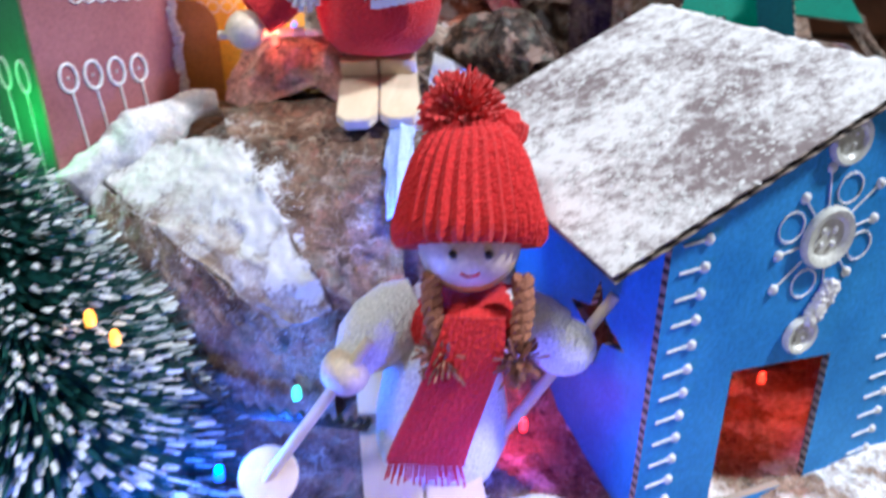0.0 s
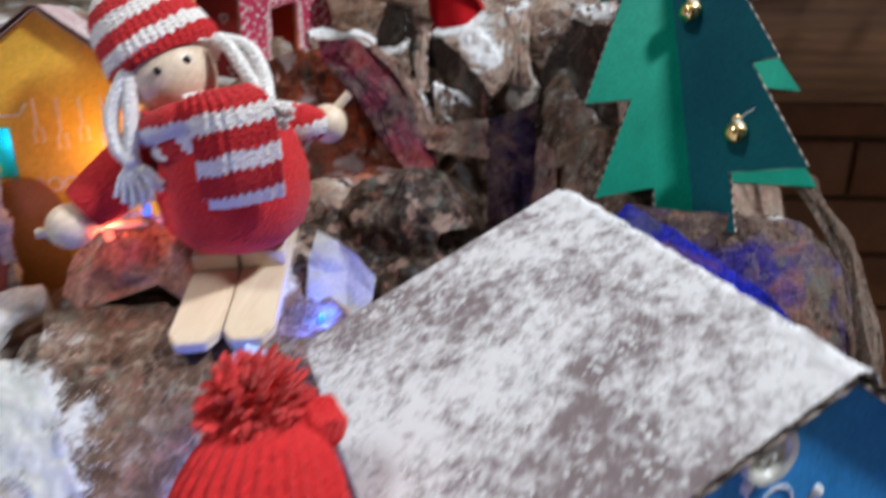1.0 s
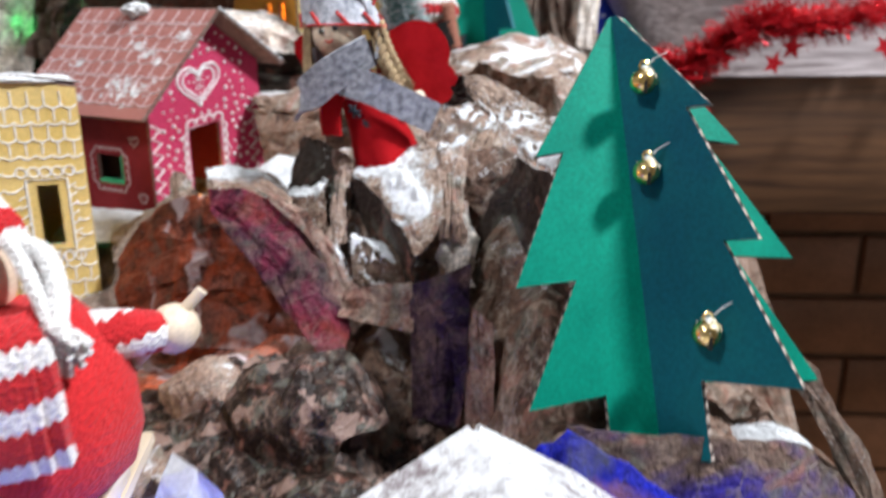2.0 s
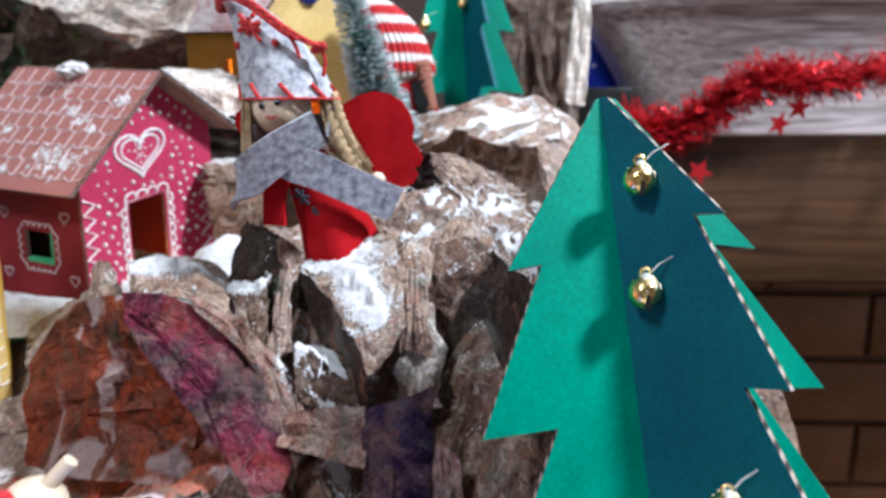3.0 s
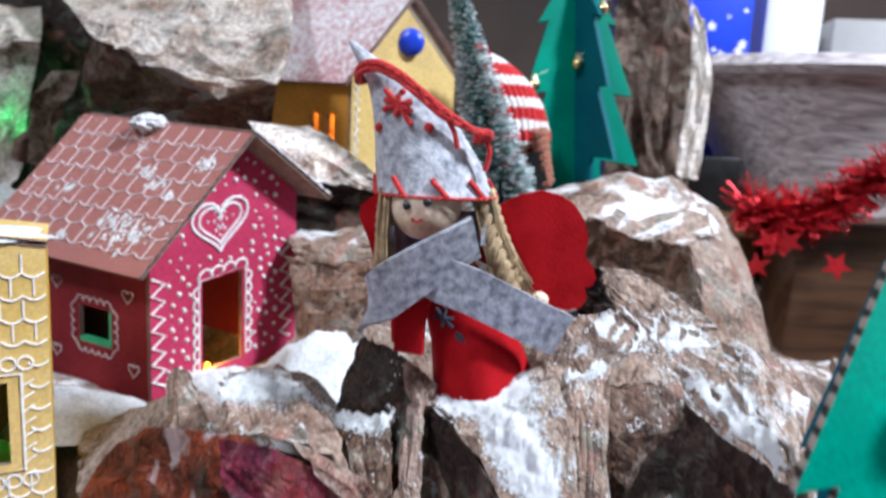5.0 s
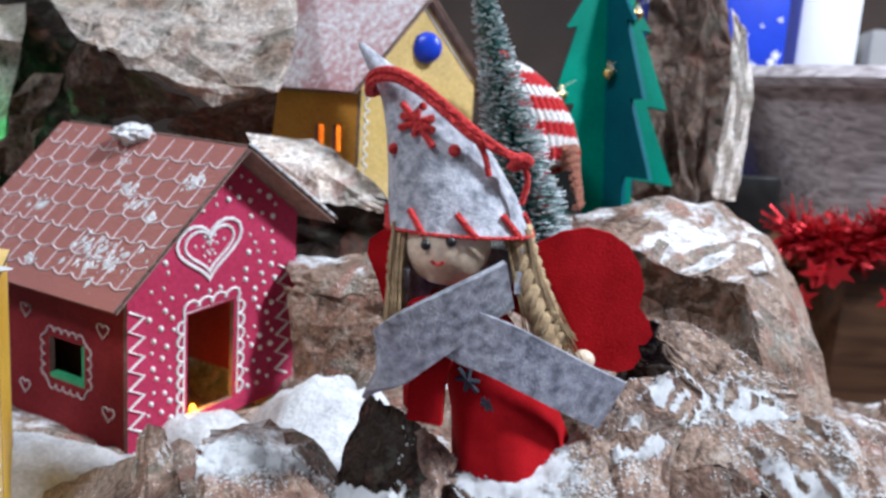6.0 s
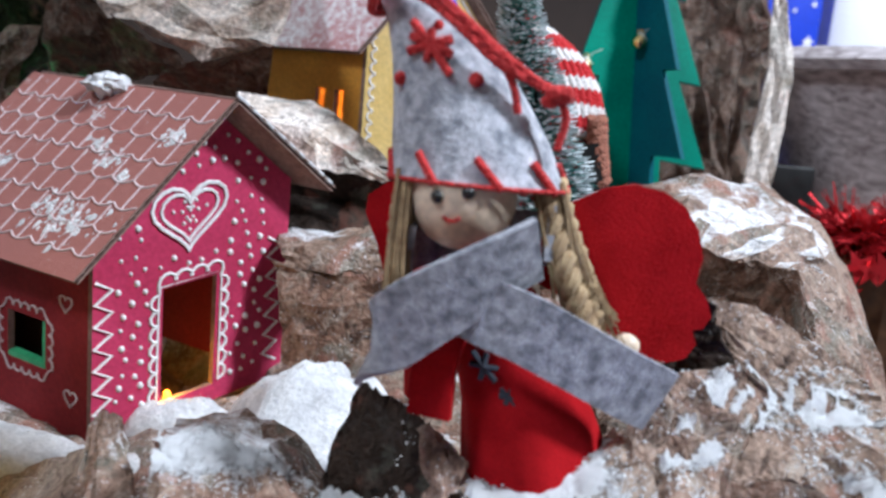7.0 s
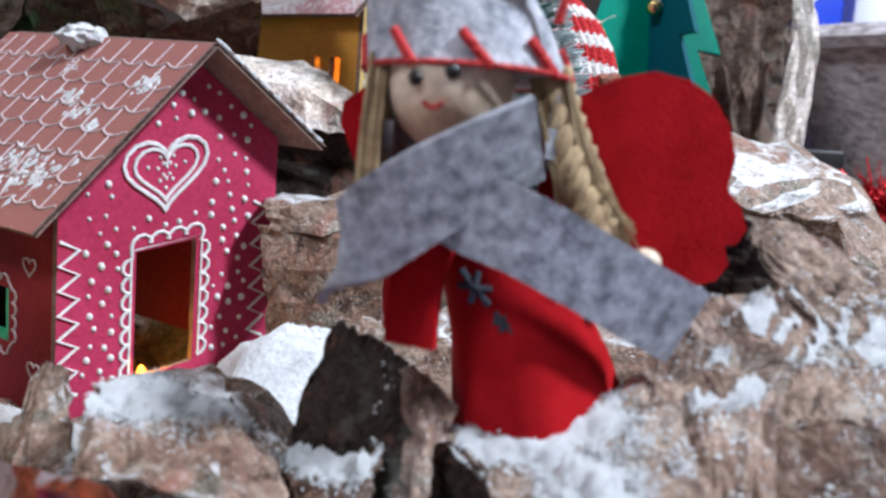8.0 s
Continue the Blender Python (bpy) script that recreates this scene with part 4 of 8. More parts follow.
for k in range(4):
    trim += arc(2.15, 1.95 + 0.48 * k, 0.24, 270, 90, 4)
stroke(bm, trim, M_PSIDE, 0.045, closed=True)
for a, c in ((0.9, 1.0), (1.2, 4.6), (6.2, 4.5), (6.4, 0.9)):
    stroke(bm, heart(a, c, 0.36, 16), M_PSIDE, 0.04, closed=True)
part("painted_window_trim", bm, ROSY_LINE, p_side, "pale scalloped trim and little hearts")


# the side window: green card reveal, and an added dark sheet to blacken it
for a, c, w, h in ((2.38, 1.68, 0.22, 1.9), (2.4, 1.68, 2.3, 0.22)):
    bm = bmesh.new()
    prism(bm, rect(a, c, w, h), 0.3, M_PSIDE @ Matrix.Translation((0, 0.02, 0)))
    part("window_lining", bm, GREEN_LINE, p_side, "green card lining of the window")
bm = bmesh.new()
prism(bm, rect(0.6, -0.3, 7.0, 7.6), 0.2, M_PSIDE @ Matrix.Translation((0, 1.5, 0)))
part("window_blackout", bm, DARK_CARD, pink_house, "added dark card that blackens the window", 0)


def tile_lines(roof_ob, M, a0, c0, a1, c1, b0, b1, rows, tiles, lift):
    bm = bmesh.new()
    d = Vector((a1 - a0, 0, c1 - c0))
    T = M @ axes((a0, b0, c0), (0, 1, 0), tuple(Vector((d.z, 0, -d.x)).normalized() * (-1 if a1 < a0 else 1)), tuple(d.normalized()))
    step, w = d.length / rows, (b1 - b0) / tiles
    for r in range(1, rows):
        line = []
        for k in range(tiles):
            line += [(w * (k + f), r * step + 0.2 * math.sin(math.pi * f)) for f in (0, 0.25, 0.5, 0.75)]
        stroke(bm, line + [(w * tiles, r * step)], T, 0.044, lift - 0.015)
        for k in range(tiles):
            a = w * (k + 0.5 * (r % 2))
            if a > 0.1:
                stroke(bm, [(a, r * step + (0.0 if r % 2 == 0 else 0.18)), (a, (r - 1) * step + 0.12)], T, 0.034, lift)
    return part("tile_outline", bm, ROSY_LINE, roof_ob, "white painted tile outlines")


tile_lines(p_roof[0], M_PINK, 3.75, 11.68, -1.45, 6.5, -1.65, 9.6, 8, 10, 0.25)
bm = bmesh.new()
ball(bm, M_PINK @ Vector((3.3, 4.6, 11.8)), (0.85, 0.75, 0.46), 0, 48, 30, None, 0.45, 3)
for v in bm.verts:
    v.co += 0.1 * noise.noise_vector(v.co * 3.2) + 0.05 * noise.noise_vector(v.co * 8.0)
lone("snow_clump", bm, SNOW, M_PINK @ Vector((3.2, 4.6, 11.7)), "clump of white cotton snow on the brown roof", "snow")

bm = bmesh.new()
tube(bm, [M_PINK @ Vector((3.75 + 4.1 * k / 24, -1.62 + 0.04 * math.sin(k * 2.3), 11.98 - 4.12 * k / 24)) for k in range(25)], 0.07, 7, 0, False, lambda s: 0.7 + 0.7 * abs(math.sin(s * 31)))
part("edge_snow", bm, SNOW, p_roof[1], "white snow along the roof's edge", 60)
# powder caught on the tiles: places along the slope and the ridge, and how wide they spread
rnd = random.Random(21)
for f0, b0, wide in ((0.78, 0.6, 1.0), (0.72, 2.2, 0.7), (0.42, 1.2, 0.5), (0.36, 2.6, 0.45), (0.25, -0.6, 0.5), (0.2, 4.0, 0.3), (0.55, 6.6, 0.35), (0.86, 4.6, 0.3), (0.5, 0.2, 0.3)):
    co, faces = [], []
    for k in range(int(95 * wide)):
        f, b = f0 + 0.05 * wide * rnd.gauss(0, 1), b0 + 0.62 * wide * rnd.gauss(0, 1)
        if not (0.02 < f < 0.97 and -1.6 < b < 9.5):
            continue
        r = rnd.choice((0.025, 0.03, 0.04, 0.06, 0.1)) * (1 + 0.4 * wide)
        n = len(co)
        co += [M_PINK @ Vector((3.75 - 5.2 * f - 0.16 + r * x * rnd.uniform(0.5, 1.4), b + r * y * rnd.uniform(0.5, 1.4), 11.68 - 5.18 * f + 0.17 + 0.7 * r * z + r * x * 0.98)) for x, y, z in ((1, 0, 0), (0.3, 1, 0), (-1, 0.2, 0), (0, -1, 0), (0.1, 0.1, 0.9))]
        faces += [(n, n + 1, n + 4), (n + 1, n + 2, n + 4), (n + 2, n + 3, n + 4), (n + 3, n, n + 4)]
    me = bpy.data.meshes.new("roof_powder")
    me.from_pydata([(q - Vector(BASE[pink_house.name])) * CM for q in co], [], faces)
    finish(me, SNOW, 0)
    ob = tagged(new("roof_powder", me), "clotted white powder snow", kind="stuff")
    ob.parent = pink_house

# straw-yellow tower
M_YEL = axes((-14.6, 45.6, 13.2), (0.83, 0.56, 0.0), (-0.56, 0.83, 0))
yel_house, y_front, y_side, y_roof = card_house("toy_house", M_YEL, 5.2, 4.6, 13.4, 0.35, 2.6, 0.05, (YELLOW, GOLD_CARD, YELLOW), "tall straw-yellow card tower with white drawn shingles and a window", [rect(2.8, 5.2, 1.0, 3.2)], [], 0.25, (0.05, 0.05), -3)
bm = bmesh.new()
for r in range(15):
    c = 0.6 + r * 0.85
    if 4.2 < c < 9.2:
        for a0, a1, n in ((0.05, 2.0, 3), (4.5, 5.15, 1)):
            stroke(bm, [(a0 + (a1 - a0) * k / (4 * n), c - 0.16 * abs(math.sin(math.pi * k / 4))) for k in range(4 * n + 1)], M_YEL, 0.04)
    else:
        stroke(bm, [(0.05 + 5.1 * k / 28, c - 0.18 * abs(math.sin(math.pi * k / 4))) for k in range(29)], M_YEL, 0.04)
        for k in range(7):
            a = 0.05 + 5.1 * (k + 0.5 * (r % 2)) / 7
            stroke(bm, [(a, c), (a, c + 0.7)], M_YEL, 0.035)
stroke(bm, [(2.35, 4.9), (2.35, 8.7), (4.25, 8.7), (4.25, 4.9)], M_YEL, 0.06, closed=True)
for k in range(5):
    stroke(bm, arc(2.2 + 0.55 * k, 9.1, 0.26, 0, 360, 10)[:-1], M_YEL, 0.04, closed=True)
    stroke(bm, arc(2.2 + 0.55 * k, 4.5, 0.26, 0, 360, 10)[:-1], M_YEL, 0.04, closed=True)
for k in range(7):
    for a in (2.15, 4.45):
        stroke(bm, [(a - 0.2, 5.2 + 0.5 * k), (a + 0.2, 5.45 + 0.5 * k)], M_YEL, 0.035)
part("shingle_outline", bm, WHITE_PAINT, y_front, "white drawn shingles and window trim")
bm = bmesh.new()
ball(bm, M_YEL @ Vector((2.6, 1.2, 13.75)), (2.7, 1.4, 0.32), 0, 44, 14, M_YEL.to_3x3().to_4x4(), 0.35, 2)
lone("snow_clump", bm, SNOW, M_YEL @ Vector((2.6, 1.2, 13.7)), "strip of white snow along the tower's top", "snow")

# far amber house
M_FAR = axes((-3.0, 66.4, 28.2), (0.9, 0.43, 0.06), (-0.93, 0.36, 0.03))
# the side walls' orange is bulb light put into the colour
far_house, f_front, f_side, f_roof = card_house("toy_house", M_FAR, 6.6, 8.5, 6.9, 4.2, 3.3, 0.5, (YELLOW, ORANGE_LIT_CARD, PINK_ROOF), "amber card house glowing from inside under a rosy snowed roof", [rect(2.9, 0.2, 1.4, 3.0)], [rect(1.0, 2.7, 0.6, 1.5), rect(2.2, 2.7, 0.6, 1.5)], 0.22, (1.2, 1.2), -1)
bm = bmesh.new()
line = []
for k in range(11):
    line += arc(0.45, 0.6 + 0.6 * k, 0.26, 270, 90, 4)
stroke(bm, line, M_FAR, 0.05)
stroke(bm, [(0.3, 7.0), (3.3, 10.7), (6.3, 7.0)], M_FAR, 0.05)
part("scallop_trim", bm, WHITE_PAINT, f_front, "white painted scallops")
bm = bmesh.new()
ball(bm, M_FAR @ Vector((3.4, -0.2, 8.6)), (0.85, 0.4, 0.85), 0, 16, 10)
part("round_window", bm, GIFT_BLUE, f_front, "round dark blue bead over the door")

# dusty-rose house with lollipop drawings, its side coloured by the green bulb's light
M_ROSE = axes((-16.75, 25.6, 8.0), (0.53, 0.85, 0.0), (-0.85, 0.53, 0))
rose_house, r_front, r_side, r_roof = card_house("toy_house", M_ROSE, 7.0, 6.0, 15.5, 3.0, 4.2, 0.3, (PLUM, GREEN_LIT_SIDE, PINK_ROOF), "dusty-rose card house, side tinted as lit green, white lollipop drawings", [], [], 0.3, (0.5, 0.5), -4)
for k in range(4):
    a = 1.35 + 1.15 * k
    bm = bmesh.new()
    stroke(bm, [(a + 0.3, 0.8), (a - 0.05, 5.0)], M_ROSE, 0.05)
    stroke(bm, [(a - 0.1 + 0.4 * math.cos(q), 5.6 + 0.62 * math.sin(q)) for q in np.linspace(0, math.tau, 18)[:-1]], M_ROSE, 0.08, closed=True)
    dot(bm, a - 0.1, 5.6, M_ROSE, 0.07)
    part("painted_lollipop", bm, WHITE_PAINT, r_front)
bm = bmesh.new()
stroke(bm, rect(2.2, 9.2, 3.2, 3.6), M_ROSE, 0.06, closed=True)
line = []
for k in range(6):
    line += arc(2.3 + 0.6 * k, 9.0, 0.3, 180, 360, 4)
stroke(bm, line, M_ROSE, 0.05)
part("painted_window", bm, WHITE_PAINT, r_front)
bm = bmesh.new()
for c in np.linspace(0.6, 15, 40):
    ball(bm, M_ROSE @ Vector((7.05 + 0.1 * math.sin(c * 3), 0.1 + 0.1 * math.cos(c * 5), c)), (0.32, 0.32, 0.34), 0, 8, 6, None, 0.6, c)
part("snow_edging", bm, SNOW, r_front, "white snow paste along the corner")
M_RSIDE = M_ROSE @ axes((0, 0.3, 0), (0, 1, 0), (1, 0, 0))
for k in range(3):
    a = 1.0 + 1.7 * k
    bm = bmesh.new()
    stroke(bm, [(a, 1.0), (a, 5.0)], M_RSIDE, 0.05)
    stroke(bm, [(a + 0.5 * math.cos(q), 5.7 + 0.7 * math.sin(q)) for q in np.linspace(0, math.tau, 16)[:-1]], M_RSIDE, 0.07, closed=True)
    part("painted_lollipop", bm, WHITE_PAINT, r_side)

# amber house behind the skier
M_AMB = axes((-15.4, 32.4, 10.5), (0.93, 0.36, 0.0), (-0.36, 0.93, 0))
amb_house, a_front, a_side, a_roof = card_house("toy_house", M_AMB, 8.6, 6.0, 9.6, 3.4, 4.3, 0.35, (GOLD_CARD, GOLD_CARD, PINK_ROOF), "amber card house with a cut window and white drawn trim", [rect(1.5, 6.0, 1.0, 2.2)], [], 0.25, (0.6, 0.6), -1)
# film added so that the window shows the bulb's cyan glow
bm = bmesh.new()
prism(bm, rect(1.4, 5.9, 1.2, 2.4), 0.04, M_AMB @ Matrix.Translation((0, 0.27, 0)))
part("window_film", bm, CYAN_FILM, a_front, "added cyan film that spreads the bulb's glow in the window")
bm = bmesh.new()
stroke(bm, [(0.9, 9.2), (1.2, 8.7), (3.0, 8.7), (3.3, 9.2)], M_AMB, 0.05)
for k in range(4):
    stroke(bm, [(3.6 + 0.9 * k, 9.4), (3.6 + 0.9 * k, 8.2 - 0.3 * (k % 2))], M_AMB, 0.04)
    stroke(bm, rect(3.45 + 0.9 * k, 7.5 - 0.3 * (k % 2), 0.35, 0.6), M_AMB, 0.04, closed=True)
    stroke(bm, arc(3.2 + 0.7 * k, 5.6, 0.3, 0, 360, 8)[:-1], M_AMB, 0.04, closed=True)
part("painted_trim", bm, WHITE_PAINT, a_front, "white painted hanging lanterns")
bm = bmesh.new()
prism(bm, [(1.2, 0.0), (4.0, 0.0), (4.0, 4.6)] + arc(2.6, 4.6, 1.4, 0, 180, 12)[1:], 0.22, M_AMB @ Matrix.Translation((0, -0.28, 0)))
part("door", bm, BROWN_DOOR, a_front, "arched toffee-brown card door")


# ---- trees of slotted card ----
def bell(root, c, r):
    bm = bmesh.new()
    ball(bm, c, r, 0, 18, 12, None, 0.06)
    ball(bm, Vector(c) + Vector((0.04, 0.0, 0.3 * r)), (0.84 * r, 0.84 * r, 0.74 * r), 3, 18, 12, None, 0.3)
    box(bm, (c[0] - 0.06, c[1] - r * 1.02, c[2] - r * 0.8), (c[0] + 0.06, c[1] - r * 0.5, c[2] + r * 0.1), None, 1)
    tube(bm, [Vector(c) + Vector((0.16 * math.cos(q), 0, r + 0.1 + 0.16 * math.sin(q))) for q in np.linspace(0, math.tau, 9)[:-1]], 0.05, 5, 0, True)
    ball(bm, Vector(c) + Vector((0.02, -0.05, r * 1.05)), (0.14, 0.12, 0.09), 2, 10, 7, None, 0.5)
    tube(bm, [Vector(c) + Vector((0.1, 0.0, r * 1.1)), Vector(c) + Vector((0.4, 0.1, r + 0.35)), Vector(c) + Vector((0.9, 0.25, r + 0.6))], 0.02, 5, 2)
    part("bell", bm, [GOLD, BLACK, BUTTON, GILT_DUST], root, "gold jingle bell dusted with pale glitter, with a twist of thread")


def card_tree(foot, top, wings, trunk, bells, label, edge=0.3, cut=None):
    """Slotted panels, built as wings from the stem. wings: direction, material, tiers of (height of a tip as part of the tree's, its reach, reach of the notch over it)."""
    foot, top = Vector(foot), Vector(top)
    w = top - foot
    size = w.length
    w.normalize()
    root = thing("card_tree", foot, label, "toy tree", "green card trees")
    dirs = []
    for d, mat, tiers in wings:
        d = Vector(d)
        d = (d - w * d.dot(w)).normalized()
        dirs.append(d)
        outline = [(-0.05, 0), (trunk, 0), (trunk, tiers[0][0] * size + 0.35)]
        for k, (h, reach, notch) in enumerate(tiers):
            outline.append((reach, h * size))
            outline.append((notch, (tiers[k + 1][0] * size + 0.15) if k + 1 < len(tiers) else size))
        outline.append((-0.05, size))
        bm = bmesh.new()
        back = w.cross(d)
        prism(bm, outline, edge, axes(foot - back * edge / 2, d, back, w), 0, (), 1)
        part("panel", bm, [mat, cut or RAW_EDGE], root, "", 0)
    for h, along, which, r in bells:
        d = dirs[which]
        off = w.cross(d)
        if off.y > 0:
            off = -off
        bell(root, tuple(foot + w * h * size + d * along + off * (edge / 2 + r * 0.9)), r)
    return root


# the two cross wings carry their shade in the darker green
near_tree = card_tree(
    (17.6, 36.0, 13.4),
    (16.1, 42.6, 29.2),
    [
        ((-0.98, -0.18, 0), GREEN_A, [(0.12, 4.8, 2.6), (0.38, 4.9, 2.6), (0.67, 3.7, 0.15)]),
        ((0.92, 0.38, 0), GREEN_A, [(0.13, 7.6, 4.3), (0.42, 7.2, 3.6), (0.70, 5.3, 0.5)]),
        ((0.72, -0.65, 0.0), GREEN_SHADED, [(0.14, 5.2, 3.3), (0.43, 4.5, 2.6), (0.725, 3.5, 0.3)]),
        ((-0.72, 0.65, 0.0), GREEN_SHADED, [(0.14, 4.4, 2.6), (0.43, 3.9, 2.2), (0.72, 2.9, 0.2)]),
    ],
    1.9,
    [(0.81, 1.3, 2, 0.5), (0.61, 1.0, 2, 0.5), (0.255, 2.5, 2, 0.5)],
    "bright green slotted card tree hung with gold bells",
)
far_tree = card_tree(
    (11.2, 71.2, 28.2),
    (10.3, 73.2, 43.5),
    [
        ((-0.97, -0.2, 0), GREEN_A, [(0.12, 3.6, 2.0), (0.42, 3.4, 1.9), (0.72, 2.6, 0.1)]),
        ((0.97, 0.25, 0), GREEN_A, [(0.12, 4.4, 2.6), (0.42, 3.9, 2.2), (0.72, 2.8, 0.2)]),
        ((0.55, -0.83, 0), GREEN_SHADED, [(0.12, 3.8, 2.2), (0.42, 3.2, 1.8), (0.72, 2.4, 0.1)]),
        ((-0.55, 0.83, 0), GREEN_SHADED, [(0.12, 3.4, 2.0), (0.42, 3.0, 1.7), (0.72, 2.2, 0.1)]),
    ],
    1.7,
    [(0.45, 3.0, 0, 0.4), (0.54, 0.8, 2, 0.4), (0.22, 3.2, 0, 0.4), (0.78, 1.6, 1, 0.4)],
    "dark green slotted card tree with small gold bells",
    0.3,
    GREEN_SHADED,
)


# ---- bottle-brush trees ----
def brush_tree(foot, height, radius, count, label, seed, width=0.05, bare=0.08, lean=(0, 0), frost=0.3, needle=None, tip=0.945):
    rnd = random.Random(seed)
    foot = Vector(foot)
    root = thing("brush_tree", foot, label, "toy tree", "bottle-brush trees")
    bm = bmesh.new()
    tube(bm, [foot, foot + Vector((lean[0] * height, lean[1] * height, height))], 0.16, 6)
    part("wire_stem", bm, WIRE, root, "twisted dark wire")
    co, faces, tips = [], [], []
    turns = height / 0.34
    for i in range(count):
        s = (i / count) ** 0.62
        z = height * (1 - s) * (1 - bare) + height * bare
        r = radius * (0.05 + 0.95 * (height - z) / height) * rnd.uniform(0.82, 1.06)
        a = z / height * turns * math.tau + rnd.uniform(-0.7, 0.7)
        if rnd.random() < 0.5:
            a += math.pi
        z0 = z + 0.12 * rnd.uniform(-1, 1)
        d = Vector((math.cos(a), math.sin(a), rnd.uniform(-0.02, 0.26)))
        s1 = Vector((-math.sin(a), math.cos(a), rnd.uniform(-0.6, 0.6))).normalized() * width
        p = foot + Vector((lean[0] * z0, lean[1] * z0, z0))
        q, e = p + d * r * tip, p + d * r
        frosted = rnd.random() < frost
        for k, (base, tip_k) in enumerate(((p, q), (q, e))):
            wide = 0.8 if k == 0 else (2.3 if frosted else 0.6)
            n = len(co)
            co += [base - s1 * wide, base + s1 * wide, tip_k + s1 * wide * 0.7, tip_k - s1 * wide * 0.7]
            faces.append((n, n + 1, n + 2, n + 3))
            tips.append(k if frosted else 0)
    me = bpy.data.meshes.new("bristles")
    me.from_pydata([(c - foot) * CM for c in co], [], faces)
    finish(me, [needle or BRISTLE, BRISTLE_SNOW], 0)
    me.polygons.foreach_set("material_index", tips)
    ob = tagged(new("bristles", me), "green bristles with frosted white tips", kind="stuff")
    ob.parent = root
    return root


brush_tree((-15.0, 18.0, -3.2), 18.6, 9.4, 12000, "frosted green bottle-brush tree lit by blue bulbs", 2, 0.05, frost=0.3, tip=0.89)
brush_tree((7.3, 60.0, 25.2), 16.5, 2.35, 4200, "slim frosted bottle-brush tree behind the felt angel", 5, 0.042, 0.08, (-0.285, 0.0), 0.8, BRISTLE_PALE, 0.8)

# ---- dolls: each is one mesh ----
def strands(bm, c, r, count, seed, mi, width=0.05):
    rnd = random.Random(seed)
    for _ in range(count):
        d = Vector((rnd.gauss(0, 1), rnd.gauss(0, 1), rnd.gauss(0, 1))).normalized()
        p = Vector(c)
        bend = Vector((rnd.uniform(-1, 1), rnd.uniform(-1, 1), rnd.uniform(-1, 1))) * 0.25 * r
        tube(bm, [p + d * r * 0.3, p + d * r * 0.7 + bend * 0.4, p + d * r * rnd.uniform(0.85, 1.15) + bend], width, 3, mi, cap=False)


def braid(bm, pts, r, mi, turns=5):
    """Two strands wound about each other along a line."""
    pts = [Vector(p) for p in pts]
    n = 36
    for s in (0, math.pi):
        line = []
        for i in range(n + 1):
            f = i / n * (len(pts) - 1)
            k = min(int(f), len(pts) - 2)
            p = pts[k].lerp(pts[k + 1], f - k)
            d = (pts[k + 1] - pts[k]).normalized()
            a = d.orthogonal().normalized()
            b = d.cross(a)
            q = i / n * turns * math.tau + s
            line.append(p + r * 0.55 * (math.cos(q) * a + math.sin(q) * b))
        tube(bm, line, r * 0.75, 7, mi)


def strip(bm, pts, width, thick, mi, side):
    """A flat strip of cloth along a line."""
    pts = [Vector(p) for p in pts]
    side = Vector(side).normalized()
    rows = []
    for i, p in enumerate(pts):
        d = (pts[min(i + 1, len(pts) - 1)] - pts[max(i - 1, 0)]).normalized()
        s = (side - d * side.dot(d)).normalized()
        n = d.cross(s)
        rows.append([bm.verts.new(p + s * width / 2 * a + n * thick / 2 * b) for a, b in ((-1, -1), (1, -1), (1, 1), (-1, 1))])
    for a, b in zip(rows, rows[1:]):
        for k in range(4):
            bm.faces.new((a[k], a[(k + 1) % 4], b[(k + 1) % 4], b[k])).material_index = mi
    bm.faces.new(rows[0][::-1]).material_index = mi
    bm.faces.new(rows[-1]).material_index = mi


def bent(prof_top, lean):
    """A lathe's frame that leans more towards its top."""
    return lambda p: Vector((p.x + lean[0] * max(p.z, 0) ** 2, p.y + lean[1] * max(p.z, 0) ** 2, p.z))


def ribbed_cap(bm, c, r, h, mi, ribs=34, depth=0.06, lean=(0, 0), tilt=(0, 0), gathered=False):
    own = bmesh.new()
    prof = [(r * 0.86, -0.55 * r), (r * 0.97, -0.56 * r), (r * 1.04, -0.42 * r), (r * 1.05, -0.2 * r), (r, 0.05 * r), (r * 0.95, 0.3 * h), (r * 0.82, 0.52 * h), (r * 0.62, 0.72 * h), (r * 0.38, 0.88 * h), (r * 0.18, 0.97 * h), (0.04, h)]
    if gathered:
        prof = [(r * 0.86, -0.55 * r), (r, -0.57 * r), (r * 1.08, -0.46 * r), (r * 1.09, -0.26 * r), (r * 1.02, 0.0), (r * 0.94, 0.25 * h), (r * 0.84, 0.5 * h), (r * 0.71, 0.7 * h), (r * 0.54, 0.86 * h), (r * 0.32, 0.96 * h), (r * 0.16, h), (0.04, h * 1.01)]
    lathe(own, prof, ribs * 4, None, mi, lambda a, s: 1 + depth * math.cos(a * ribs) * (1 - s * 0.6) + 0.03 * math.sin(3 * a + 4 * s))
    f = bent(h, lean)
    turn = pose(0, 0, 0, tilt[0], tilt[1], 0).to_3x3()
    for v in own.verts:
        v.co = turn @ f(v.co) + Vector(c)
    merge(bm, own)


